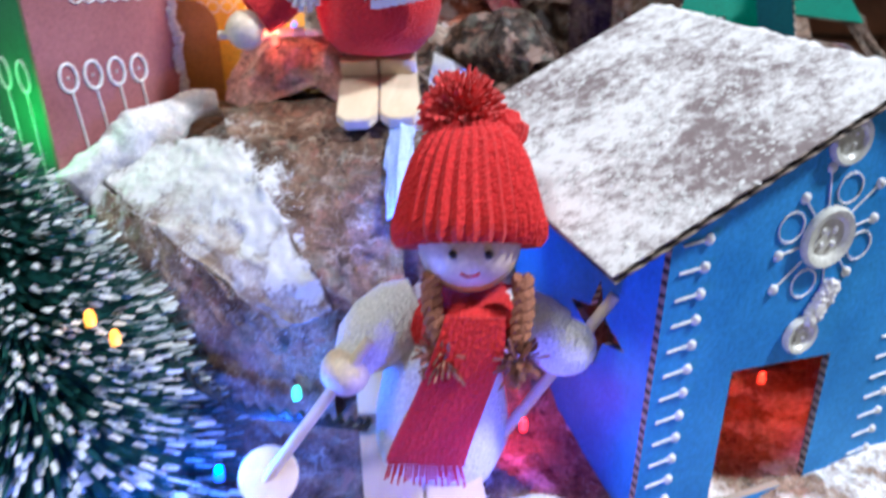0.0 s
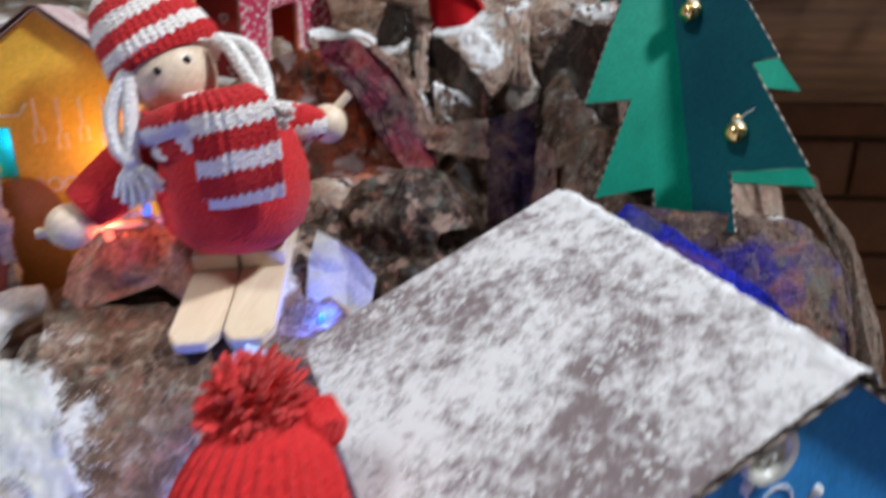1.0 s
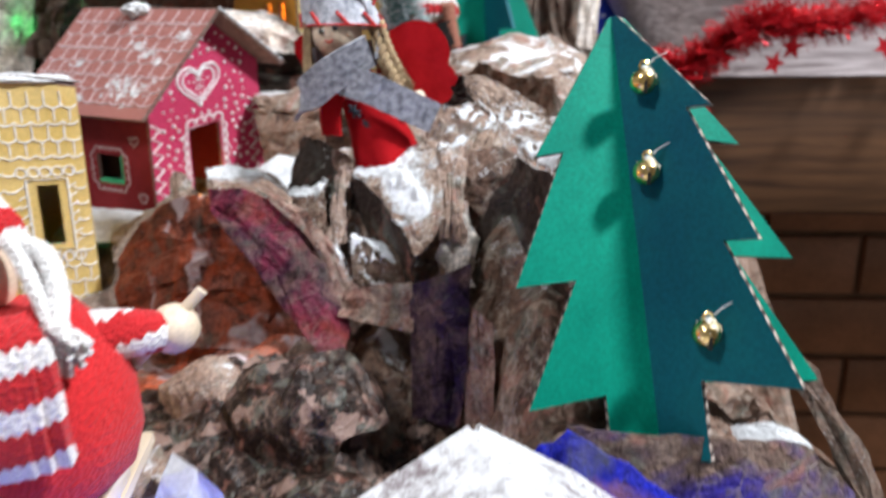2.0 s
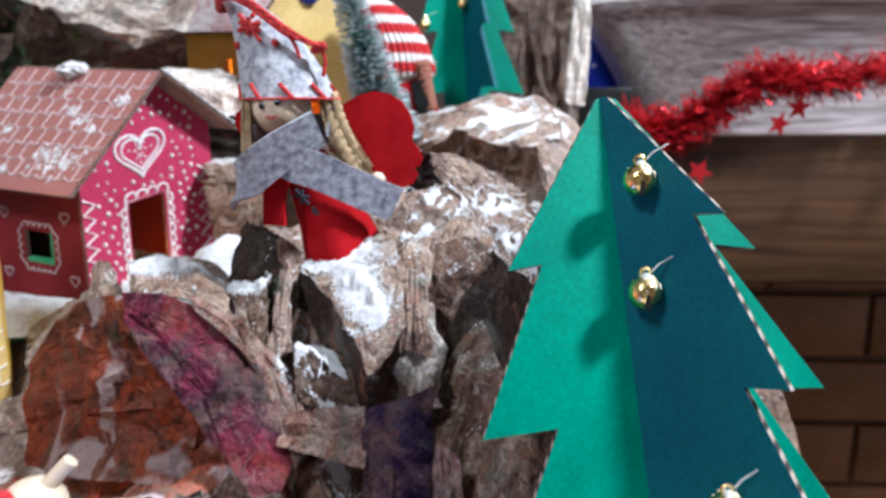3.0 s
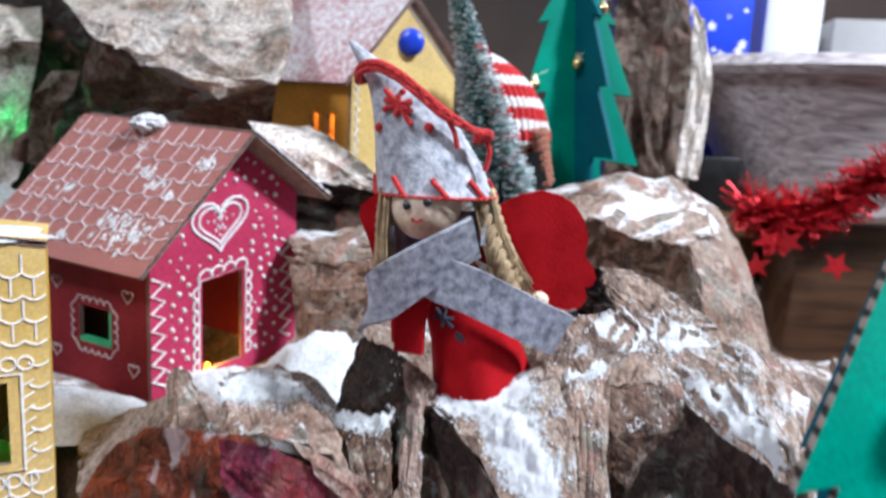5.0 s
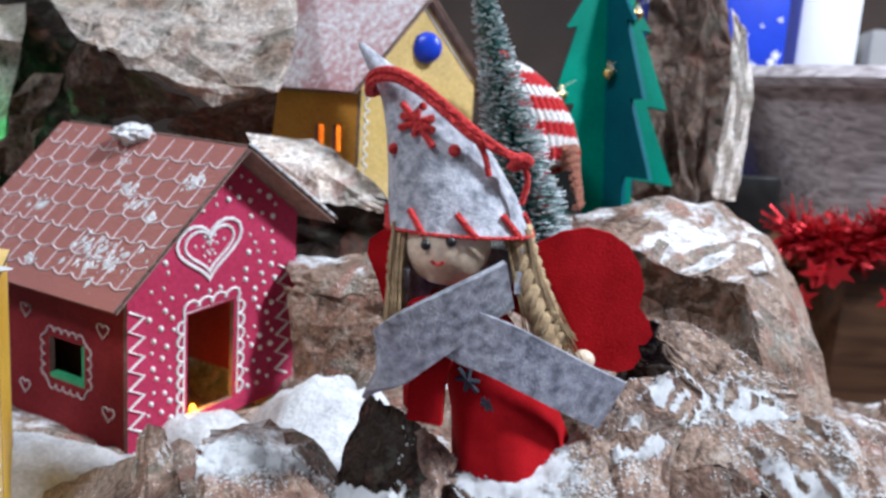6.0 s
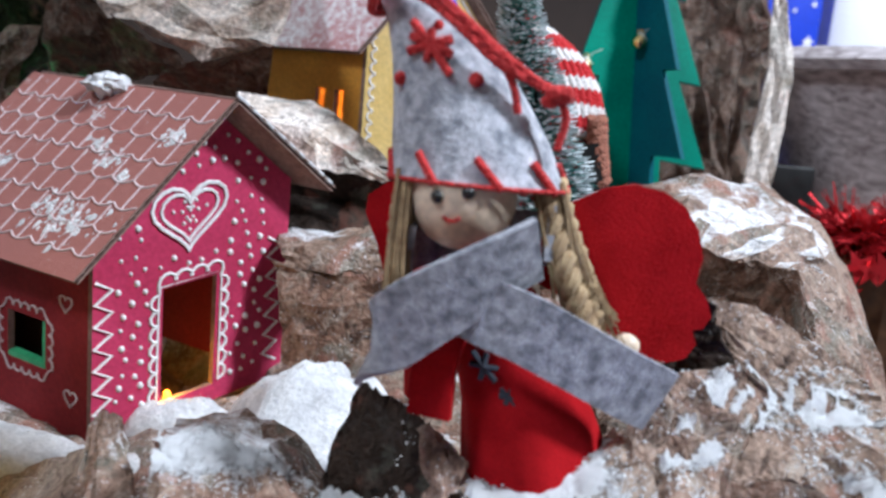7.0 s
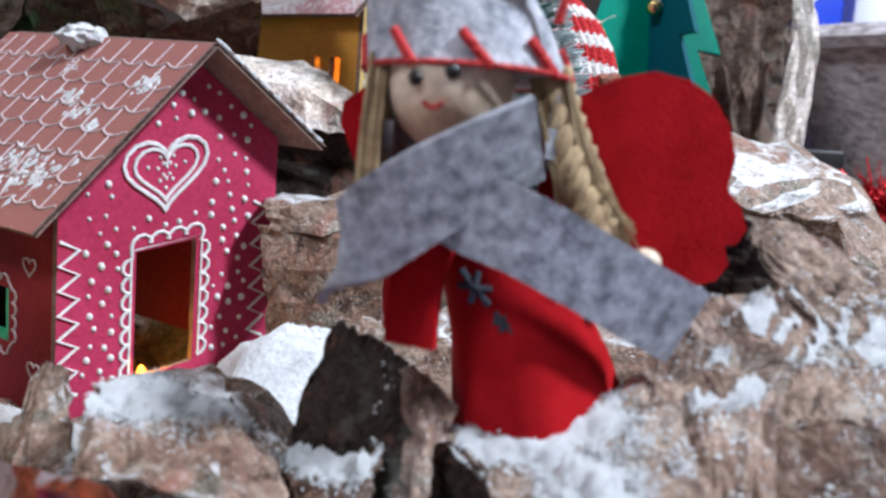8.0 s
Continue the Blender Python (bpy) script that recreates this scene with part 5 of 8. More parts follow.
def face(bm, c, r, mi_skin, mi_eye, mi_mouth, to, eyes=0.42, up=0.1, smile=0.3, tip=0.0, bead=0.085):
    """A bead head with bead eyes and a stroke for a mouth, turned to a point."""
    ball(bm, c, r, mi_skin, 24, 16)
    d = (Vector(to) - Vector(c)).normalized()
    s = d.cross(Vector((0, 0, 1))).normalized()
    u = s.cross(d)
    on = lambda a, b: Vector(c) + (d + s * a + u * b).normalized() * r
    for a in (-eyes, eyes):
        ball(bm, on(a, up - a * tip), r * bead, mi_eye, 10, 7)
    if smile:
        tube(bm, [on(smile * q, up - 0.42 - 0.09 * (1 - q * q)) for q in (-1, -0.5, 0, 0.5, 1)], 0.05, 5, mi_mouth)


# skier in a red ribbed cap and a white coat
bm = bmesh.new()
C = Vector((2.05, 17.3, 10.2))
mats_a = [RED_KNIT, BEAD, BLACK, WHITE_KNIT, BROWN_YARN, BEECH, RED_YARN, RED_POMPOM]
face(bm, C, 1.72, 1, 2, 6, (2.9, -3.4, 14.5), 0.34, -0.08, 0.2)
ribbed_cap(bm, C + Vector((-0.1, 0.75, 0.85)), 2.32, 3.1, 0, 34, 0.05, (0.02, 0.02), (-27, -2), True)
ball(bm, C + Vector((0.75, 2.5, 3.0)), (1.1, 0.9, 0.8), 0, 18, 12, None, 0.35, 3)
strands(bm, C + Vector((-0.35, 2.2, 3.7)), 1.15, 1500, 4, 7, 0.07)
ball(bm, C + Vector((-0.35, 2.2, 3.7)), 0.98, 7, 18, 12, None, 0.3)
lathe(bm, [(2.3, 1.2), (2.55, 1.9), (2.45, 3.4), (2.1, 5.2), (1.7, 6.6), (1.3, 7.6), (1.0, 8.2)], 28, Matrix.Translation((1.1, 17.6, 0)), 3, lambda a, s: 1 + 0.03 * math.sin(5 * a + 3 * s))
lathe(bm, [(1.35, -0.9), (1.95, -0.6), (2.1, 0.0), (1.95, 0.5), (1.4, 0.75)], 40, Matrix.Translation((1.95, 17.3, 7.5)), 0, lambda a, s: 1 + 0.05 * math.cos(a * 20))
for k in range(9):
    q = (k - 4) / 4
    strip(bm, curve_through([(2.3 + 0.8 * q, 15.5, 8.3), (2.1 + 0.95 * q, 15.1, 7.2), (1.55 + 1.0 * q, 14.8, 5.6), (0.95 + 1.1 * q, 14.55, 4.0), (0.75 + 1.15 * q, 14.5, 3.3)], 3), 0.3, 0.26, 0, (1, 0.1, 0))
for k in range(26):
    x = -0.4 + 0.092 * k
    tube(bm, [(x, 14.5, 3.4), (x - 0.2 + 0.016 * k, 14.4, 2.6 + 0.2 * math.sin(k * 2.7))], 0.05, 4, 0)
for s, x in ((0, 0.85), (1, 3.8)):
    braid(bm, [(x, 16.4, 9.3), (x + 0.05, 15.9, 8.4), (x + (-0.1 if s else 0.3), 15.5, 7.5)], 0.3, 4, 3)
    strands(bm, (x + (-0.1 if s else 0.45), 15.3, 6.9), 0.85, 110, 9 + s, 4, 0.05)
tube(bm, [(0.4, 17.5, 7.6), (-0.3, 17.3, 7.3), (-1.0, 16.9, 6.9), (-1.5, 16.4, 6.5), (-1.85, 15.95, 6.2)], 1.3, 20, 3, False, lambda s: (0.8, 1.0, 0.98, 0.85, 0.55)[round(s * 4)])
tube(bm, [(3.0, 17.4, 7.3), (3.8, 17.5, 7.1), (4.5, 17.5, 6.8), (5.1, 17.4, 6.5), (5.5, 17.3, 6.3)], 1.2, 20, 3, False, lambda s: (0.8, 1.0, 1.0, 0.9, 0.5)[round(s * 4)])
ball(bm, (-2.0, 15.7, 6.0), 0.85, 1, 16, 11)
ball(bm, (5.4, 17.2, 6.3), (1.15, 1.0, 1.05), 3, 20, 13)
lone("doll", bm, mats_a, (1.2, 17, 1), "doll in a red ribbed cap, red scarf and white wool coat", "doll", "skiing dolls")


def ski_pole(a, b, basket, label):
    a, b = Vector(a), Vector(b)
    root = thing("ski_pole", b, label, "ski pole", "ski poles")
    bm = bmesh.new()
    tube(bm, [a, b], 0.21, 10)
    part("stick", bm, BEECH, root)
    if basket:
        q = Vector((0.12, -0.75, 0.65)).to_track_quat("Z", "Y").to_matrix().to_4x4()
        bm = bmesh.new()
        lathe(bm, [(0.2, -0.12), (basket, -0.12), (basket + 0.04, 0), (basket, 0.12), (0.2, 0.12)], 26, Matrix.Translation(a.lerp(b, 0.82)) @ q)
        part("basket", bm, BEECH, root, "round wooden disc")


ski_pole((-1.1, 15.6, 7.3), (-5.3, 14.0, 1.6), 0.98, "wooden ski pole with a round disc")
ski_pole((7.2, 18.2, 7.8), (3.2, 17.2, 2.0), 0, "short wooden ski pole")


def skis(name, M, length, label):
    root = thing(name, M @ Vector((0, 0, 0)), label, "skis", "pairs of wooden skis")
    for x in (-1.02, 1.02):
        bm = bmesh.new()
        own = [(x - 0.98, -length / 2 + 0.7), (x - 0.55, -length / 2), (x + 0.55, -length / 2), (x + 0.98, -length / 2 + 0.7), (x + 0.98, length / 2), (x - 0.98, length / 2)]
        prism(bm, own, 0.5, M @ axes((0, 0, 0), (1, 0, 0), (0, 0, 1), (0, 1, 0)))
        bmesh.ops.bevel(bm, geom=[e for e in bm.edges if e.calc_face_angle(0) > 0.5], offset=0.06, segments=2, affect="EDGES")
        part("ski", bm, BEECH, root, "", 40)
        bm = bmesh.new()
        box(bm, (x - 0.95, 0.3, 0.5), (x + 0.95, 2.3, 1.3), M, 0, 0.12)
        part("foot_block", bm, BEECH, root, "", 40)
    return root


skis("wooden_skis", axes((0.2, 17.3, 1.9), (1.06, 0.05, 0), (-0.2, 0.93, 0.3), (0, -0.31, 0.95)), 7.2, "pair of pale wooden skis under the white-coated doll")
skis("wooden_skis", axes((-2.75, 31.3, 12.5), (0.95, 0.22, 0.02), (-0.12, 0.97, 0.24), (-0.02, -0.24, 0.97)), 8.8, "pair of pale beech skis on the snowy ledge")

# skier in a striped cap and red jumper
bm = bmesh.new()
C = Vector((-5.0, 31.9, 21.0))
mats_b = [RED_KNIT, BEAD, BLACK, RED_STRIPE_CAP, WHITE_KNIT, RED_STRIPE_SCARF, RED_STRIPE_WRAP]
face(bm, C, 1.8, 1, 2, 0, (9.2, 6, 24.9), 0.33, 0.2, 0, 0.36)
ribbed_cap(bm, C + Vector((-0.7, 0.6, 1.25)), 2.2, 3.1, 3, 44, 0.02, (-0.03, 0.02), (-12, -32))
strands(bm, C + Vector((-2.6, 1.2, 3.3)), 0.6, 160, 6, 0, 0.06)
# jumper, fuller below
lathe(bm, [(0.9, 14.1), (2.0, 14.3), (2.75, 15.1), (3.05, 16.3), (2.95, 17.6), (2.5, 18.8), (1.9, 19.8), (1.4, 20.4)], 44, axes((-3.25, 31.7, 0), (1, 0, 0), (0, 1, 0), (0.03, 0, 1)), 0, lambda a, s: 1 + 0.015 * math.sin(9 * a))
# scarf: a thick turn round the neck, one flap to each side, and the long end down the front
ring = []
for k in range(28):
    a = k * math.tau / 28
    ring.append((-3.75 + 1.85 * math.cos(a), 31.5 + 1.8 * math.sin(a), 19.5 + 0.45 * math.cos(a) + 0.1 * math.sin(3 * a)))
tube(bm, ring, 0.72, 12, 5, True)
for k in range(5):
    strip(bm, curve_through([(-5.5 + 0.1 * k, 30.3 - 0.05 * k, 19.7 - 0.3 * k), (-4.5, 29.6, 19.5 - 0.3 * k), (-3.4, 29.35, 19.8 - 0.32 * k), (-2.5, 29.45, 20.5 - 0.32 * k)], 4), 0.42, 0.42, 6, (0.1, 0, 1))
for k in range(8):
    q = (k - 3.5) / 3.5
    line = [(-2.3 + 1.0 * q, 29.35 + 0.25 * q * q, 20.6 + 0.15 * q), (-1.75 + 1.3 * q, 28.75 + 0.3 * q * q, 20.2 + 0.2 * q), (-1.5 + 1.35 * q, 28.45 + 0.4 * q * q, 19.0 + 0.25 * q), (-1.45 + 1.35 * q, 28.4 + 0.45 * q * q, 17.7 + 0.25 * q), (-1.5 + 1.35 * q, 28.6 + 0.45 * q * q, 16.7 + 0.25 * q)]
    strip(bm, curve_through(line, 4), 0.46, 0.42, 5, (1, 0.2, 0))
# white yarn loops from the cap's ends, each knotted into a tassel
for loop, ends in (([(-5.9, 30.5, 21.5), (-6.2, 29.95, 19.9), (-6.1, 29.6, 18.6), (-5.85, 29.5, 18.1)], [(-6.35, 29.35, 16.6), (-6.05, 29.3, 16.4), (-5.6, 29.3, 16.4), (-5.2, 29.3, 16.7), (-4.8, 29.35, 17.1)]), ([(-2.9, 31.9, 22.4), (-1.95, 31.5, 22.1), (-1.2, 30.9, 21.1), (-0.7, 30.3, 20.3)], [(-0.75, 30.0, 19.1), (-0.4, 30.0, 19.1), (0.0, 30.0, 19.4), (0.25, 30.0, 19.8)])):
    for off in (-0.28, 0.28):
        tube(bm, curve_through([Vector(loop[0]), Vector(loop[1]) + Vector((off * 1.3, 0, 0)), Vector(loop[2]) + Vector((off, 0, 0)), Vector(loop[3])], 5), 0.3, 8, 4)
    knot = Vector(loop[-1])
    ball(bm, knot, 0.36, 4, 12, 8)
    for e in ends:
        e = Vector(e)
        for k in range(5):
            off = Vector((math.cos(k * 1.7), math.sin(k * 2.3), math.cos(k * 3.1))) * 0.15
            tube(bm, [knot, knot.lerp(e, 0.5) + off, e + off], 0.11, 5, 4)
tube(bm, curve_through([(-2.0, 32.2, 19.0), (-0.9, 32.8, 19.1), (0.0, 33.4, 19.0), (0.4, 33.8, 18.9)], 3), 1.0, 16, 5, False, lambda f: 1.0 - 0.35 * f)
tube(bm, curve_through([(-5.4, 31.6, 18.8), (-6.5, 31.0, 17.7), (-7.6, 30.4, 16.6), (-8.3, 30.0, 16.0)], 3), 1.05, 16, 0, False, lambda f: 0.9 + 0.2 * math.sin(3 * f))
ball(bm, (0.7, 34.2, 18.85), 0.85, 1, 16, 11)
ball(bm, (-8.8, 29.7, 15.4), 0.92, 1, 16, 11)
lone("doll", bm, mats_b, (-3.6, 31, 13), "doll in a red and white striped cap and red jumper", "doll", "skiing dolls")
ski_pole((1.65, 34.5, 20.1), (-2.0, 33.2, 16.2), 0, "wooden ski pole lit red")
ski_pole((-10.0, 29.3, 15.2), (-6.4, 31.2, 15.2), 0, "wooden ski pole held level")

# felt angel with a pointed cap
bm = bmesh.new()
mats_c = [GREY_FELT, RED_FELT, BEAD, BLACK, RED_YARN, JUTE, PRINT, PALE_LIT_FELT]
B = Vector((6.2, 48.5, 22.3))
# robe, open in front, and its hanging sleeve
robe = [((6.25, 48.5, 22.0), 1.95), ((6.05, 48.5, 22.8), 1.85), ((5.7, 48.45, 24.1), 1.62), ((5.1, 48.4, 25.6), 1.35), ((4.6, 48.3, 26.8), 1.15), ((4.2, 48.2, 27.6), 0.9)]
loft(bm, robe, 36, 1, 0.85, lambda a, s: 1 + 0.035 * math.sin(3 * a + 0.6) * (1 - s) + 0.05 * math.sin(7 * a) * (1 - s) ** 2)
strip(bm, curve_through([(3.85, 47.3, 26.6), (3.55, 46.95, 25.6), (3.5, 46.85, 24.2)], 4), 1.0, 0.22, 1, (1, -0.25, 0))
strip(bm, curve_through([(3.2, 47.7, 26.6), (2.95, 47.6, 25.4), (3.0, 47.5, 24.3)], 4), 0.9, 0.2, 1, (0.4, -1, 0))
on_robe = lambda a, z: Vector((6.25 - 0.42 * (z - 22.0) + math.cos(a) * (2.0 - 0.17 * (z - 22.0)), 48.48 + 0.85 * math.sin(a) * (2.0 - 0.17 * (z - 22.0)), z))
for a0, z0, size in ((-1.75, 25.35, 0.6), (-1.5, 24.75, 0.34)):
    for k in range(6):
        q = math.tau * k / 6
        tube(bm, [on_robe(a0, z0), on_robe(a0 + 0.4 * size * math.cos(q), z0 + 0.6 * size * math.sin(q))], 0.075, 5, 6)
H = Vector((3.72, 47.92, 29.1))
face(bm, H, 1.24, 2, 3, 4, (1.9, 33, 29.5), 0.28, 0.04, 0.16, 0.22, 0.12)
# cap: a soft cone whose top tips over to one side
cap_axis = curve_through([(3.98, 48.38, 29.4), (3.72, 48.33, 30.45), (3.2, 48.22, 31.8), (2.62, 48.22, 32.75), (2.0, 48.2, 33.4), (1.45, 48.2, 33.85), (0.95, 48.2, 34.35)], 4)
cap_r = np.interp(np.linspace(0, 6, len(cap_axis)), range(7), (2.06, 1.78, 1.36, 0.98, 0.62, 0.36, 0.07))
loft(bm, [(c, r) for c, r in zip(cap_axis, cap_r)], 36, 7, 0.81, lambda a, s: 1 + 0.03 * math.sin(2 * a + 5 * s) * (1 - s))


def hat(a, z, out=0.05):
    """A place on the cap: angle, and height above its brim as a part of 6."""
    f = min(max(z, 0), 6) * (len(cap_axis) - 1) / 6
    i = min(int(f), len(cap_axis) - 2)
    c, r = cap_axis[i].lerp(cap_axis[i + 1], f - i), cap_r[i] + (cap_r[i + 1] - cap_r[i]) * (f - i)
    return c + Vector(((r + out) * math.cos(a), 0.81 * (r + out) * math.sin(a), min(z, 0)))


for k in range(9):
    a = math.tau * k / 9 + 0.12
    tube(bm, [hat(a, -0.04), hat(a - 0.1, 0.3), hat(a - 0.22, 0.62)], 0.1, 6, 4)
tube(bm, [hat(math.tau * k / 30, 0.0) for k in range(30)], 0.055, 5, 4, True)
S = (-1.72, 2.45)
for k in range(8):
    q = math.tau * k / 8 + 0.3
    long = 1.0 if k % 2 else 1.45
    tube(bm, [hat(*S, 0.05), hat(S[0] + 0.33 * long * math.cos(q), S[1] + 0.4 * long * math.sin(q), 0.1)], 0.1, 6, 4)
for a, z, size in ((-1.2, 1.85, 0.17), (-2.5, 1.8, 0.16), (-1.35, 2.95, 0.11)):
    ball(bm, hat(a, z, 0.03), size, 4, 8, 6)
# the cord: wound round the tip, slack down the side to a knot, its ends hanging
for lift, r in ((0.0, 0.12), (-0.2, 0.11)):
    tube(bm, curve_through([(1.55, 48.7, 33.35 + lift), (1.28, 47.95, 33.2 + lift), (1.5, 47.5, 33.5 + lift), (2.1, 47.15, 33.55 + lift), (2.8, 47.0, 33.25 + lift), (3.5, 46.95, 32.75 + lift), (4.3, 47.0, 32.15 + lift), (5.1, 47.2, 31.65), (5.55, 47.3, 31.5)], 5), r, 7, 4)
for k in range(5):
    ball(bm, (5.55 + 0.16 * math.cos(k * 1.4), 47.25 + 0.1 * math.sin(k * 1.4), 31.42 + 0.12 * math.sin(k * 2.2)), (0.21, 0.17, 0.16), 4, 10, 7)
tube(bm, curve_through([(5.6, 47.3, 31.4), (5.78, 47.35, 30.95), (5.66, 47.4, 30.3)], 5), 0.09, 6, 4)
tube(bm, curve_through([(4.35, 47.05, 31.95), (4.62, 47.15, 31.5), (4.75, 47.25, 31.0)], 5), 0.09, 6, 4)
# jute hair: ropes on both sides with loose fibres
for s, line in ((1, [(5.45, 48.2, 29.6), (5.8, 47.9, 28.7), (6.2, 47.6, 27.7), (6.6, 47.5, 26.8), (6.9, 47.5, 26.2)]), (1, [(5.75, 48.4, 29.6), (6.1, 48.1, 28.6), (6.55, 47.8, 27.6), (6.95, 47.7, 26.6)]), (0, [(2.45, 47.7, 29.5), (2.35, 47.5, 28.6), (2.4, 47.4, 27.6), (2.5, 47.5, 26.8)])):
    braid(bm, curve_through(line, 4), 0.25 if s else 0.2, 5, 5)
rnd = random.Random(31)
for k in range(260):
    side = 0 if k % 4 == 0 else 1
    x, y = (5.6, 48.2) if side else (2.42, 47.65)
    x, y = x + rnd.uniform(-0.32, 0.36) * (1 if side else 0.6), y + rnd.uniform(-0.35, 0.35)
    sway = rnd.uniform(0.7, 1.25) if side else rnd.uniform(-0.08, 0.1)
    tube(bm, curve_through([(x, y, 29.6), (x + 0.35 * sway, y - 0.25, 28.5), (x + 0.8 * sway, y - 0.38, 27.5), (x + sway * rnd.uniform(1.1, 1.5), y - 0.3, rnd.uniform(26.0, 26.8))], 3), rnd.uniform(0.018, 0.035), 4, 5, cap=False)
# scarf: one end across the front, the other over the robe, and the turn behind the neck
strip(bm, curve_through([(5.5, 46.9, 28.2), (4.75, 46.5, 27.75), (3.9, 46.25, 27.2), (3.05, 46.2, 26.6), (2.4, 46.35, 26.0), (2.1, 46.8, 25.45)], 5), 1.65, 0.17, 0, (0.42, -0.1, 1))
strip(bm, curve_through([(4.0, 46.75, 27.0), (4.6, 46.6, 26.75), (5.4, 46.6, 26.5), (6.5, 46.75, 26.0), (7.6, 47.05, 25.45), (8.55, 47.4, 25.0)], 5), 1.5, 0.17, 0, (0.45, 0, 1))
strip(bm, curve_through([(2.7, 47.3, 27.7), (2.7, 48.5, 27.9), (4.2, 49.5, 28.1), (5.6, 48.8, 28.2), (5.75, 47.6, 28.5)], 5), 1.3, 0.17, 0, (0, 0, 1))
# wings of felt with scalloped ends
for pts, m in (
    ([(5.6, 28.6), (6.2, 29.15), (6.9, 29.55), (7.6, 29.72), (8.25, 29.6), (8.75, 29.3), (9.1, 28.8), (9.28, 28.2), (9.2, 27.6), (9.5, 27.25), (9.65, 26.85), (9.5, 26.55), (9.28, 26.5), (9.4, 26.15), (9.2, 25.8), (8.8, 25.65), (8.3, 25.7), (7.8, 25.95), (6.5, 26.8), (5.6, 27.2)], axes((0, 48.45, 0), (1, -0.02, 0), (0, 1, 0))),
    ([(3.4, 29.2), (2.4, 29.3), (1.7, 29.15), (1.25, 28.8), (1.2, 28.35), (1.55, 27.6), (1.85, 26.7), (2.5, 26.4), (3.4, 27.0)], axes((0, 49.2, 0), (1, 0, 0), (0, 1, 0))),
):
    prism(bm, pts, 0.24, m, 1)
ball(bm, (7.75, 47.85, 26.05), (0.32, 0.28, 0.3), 2, 14, 9)
lone("doll", bm, mats_c, B, "felt angel with grey pointed cap, grey scarf and red wings", "doll")

# small doll in a striped cap, far back
bm = bmesh.new()
C = Vector((6.75, 66.3, 31.2))
mats_d = [RED_STRIPE, BEAD, BLACK, RED_FELT, BROWN_YARN, BLACK]
face(bm, C, 1.6, 1, 2, 3, (6, 40, 33), 0.3, 0.0, 0.2)
ribbed_cap(bm, C + Vector((0.0, 0.2, 1.0)), 1.95, 4.6, 0, 30, 0.04, (-0.1, 0.03), (0, -4), True)
ball(bm, C + Vector((-2.3, 0.7, 4.9)), 0.85, 0, 14, 10, None, 0.3)
lathe(bm, [(1.9, 27.0), (2.2, 27.6), (2.0, 29.2), (1.5, 30.6), (1.0, 31.4)], 24, Matrix.Translation((7.2, 66.2, 0)), 3)
for s, x in ((0, 5.6), (1, 8.3)):
    braid(bm, [(x, 65.0, 32.0), (x + 0.2, 64.6, 30.4), (x + 0.5 * s, 64.5, 29.0)], 0.42, 4, 4)
strip(bm, [(8.0, 64.3, 30.8), (8.3, 64.1, 29.4), (8.8, 64.2, 28.2)], 0.9, 0.2, 5, (1, 0, 0))
lone("doll", bm, mats_d, (7.2, 66, 27), "doll in a tall red and white striped cap behind the rocks", "doll")

# ---- rocks of folded paper ----
def paper_rock(name, c, r, mat, label, seed, cell=0.5, gap=None, lean=(0, 0), squash=0.55, smooth=14, low=-1.0):
    """A heap of creased paper over an oval of ground."""
    gap = gap or r[0] / 4.5
    spots = [(x, y) for x, y in scatter(-1.15, 1.15, -1.15, 1.15, gap / r[0], seed) if x * x + y * y < 1.25]

    def up(x, y):
        d = min(1.25, math.hypot(x, y))
        return max(low, 1 - d ** (2 / squash)) if d < 1 else low * min(1, (d - 1) * 6)

    def place(x, y, z):
        k = z * r[2]
        return Vector((c[0] + x * r[0] + lean[0] * z, c[1] + y * r[1] + lean[1] * z, c[2] + k))

    bm = bmesh.new()
    crumple(bm, spots, up, cell / r[2], None, 2, 0.12, seed, place)
    return lone(name, bm, mat, c, label, "paper rock", "rocks of crumpled paper", smooth=smooth)


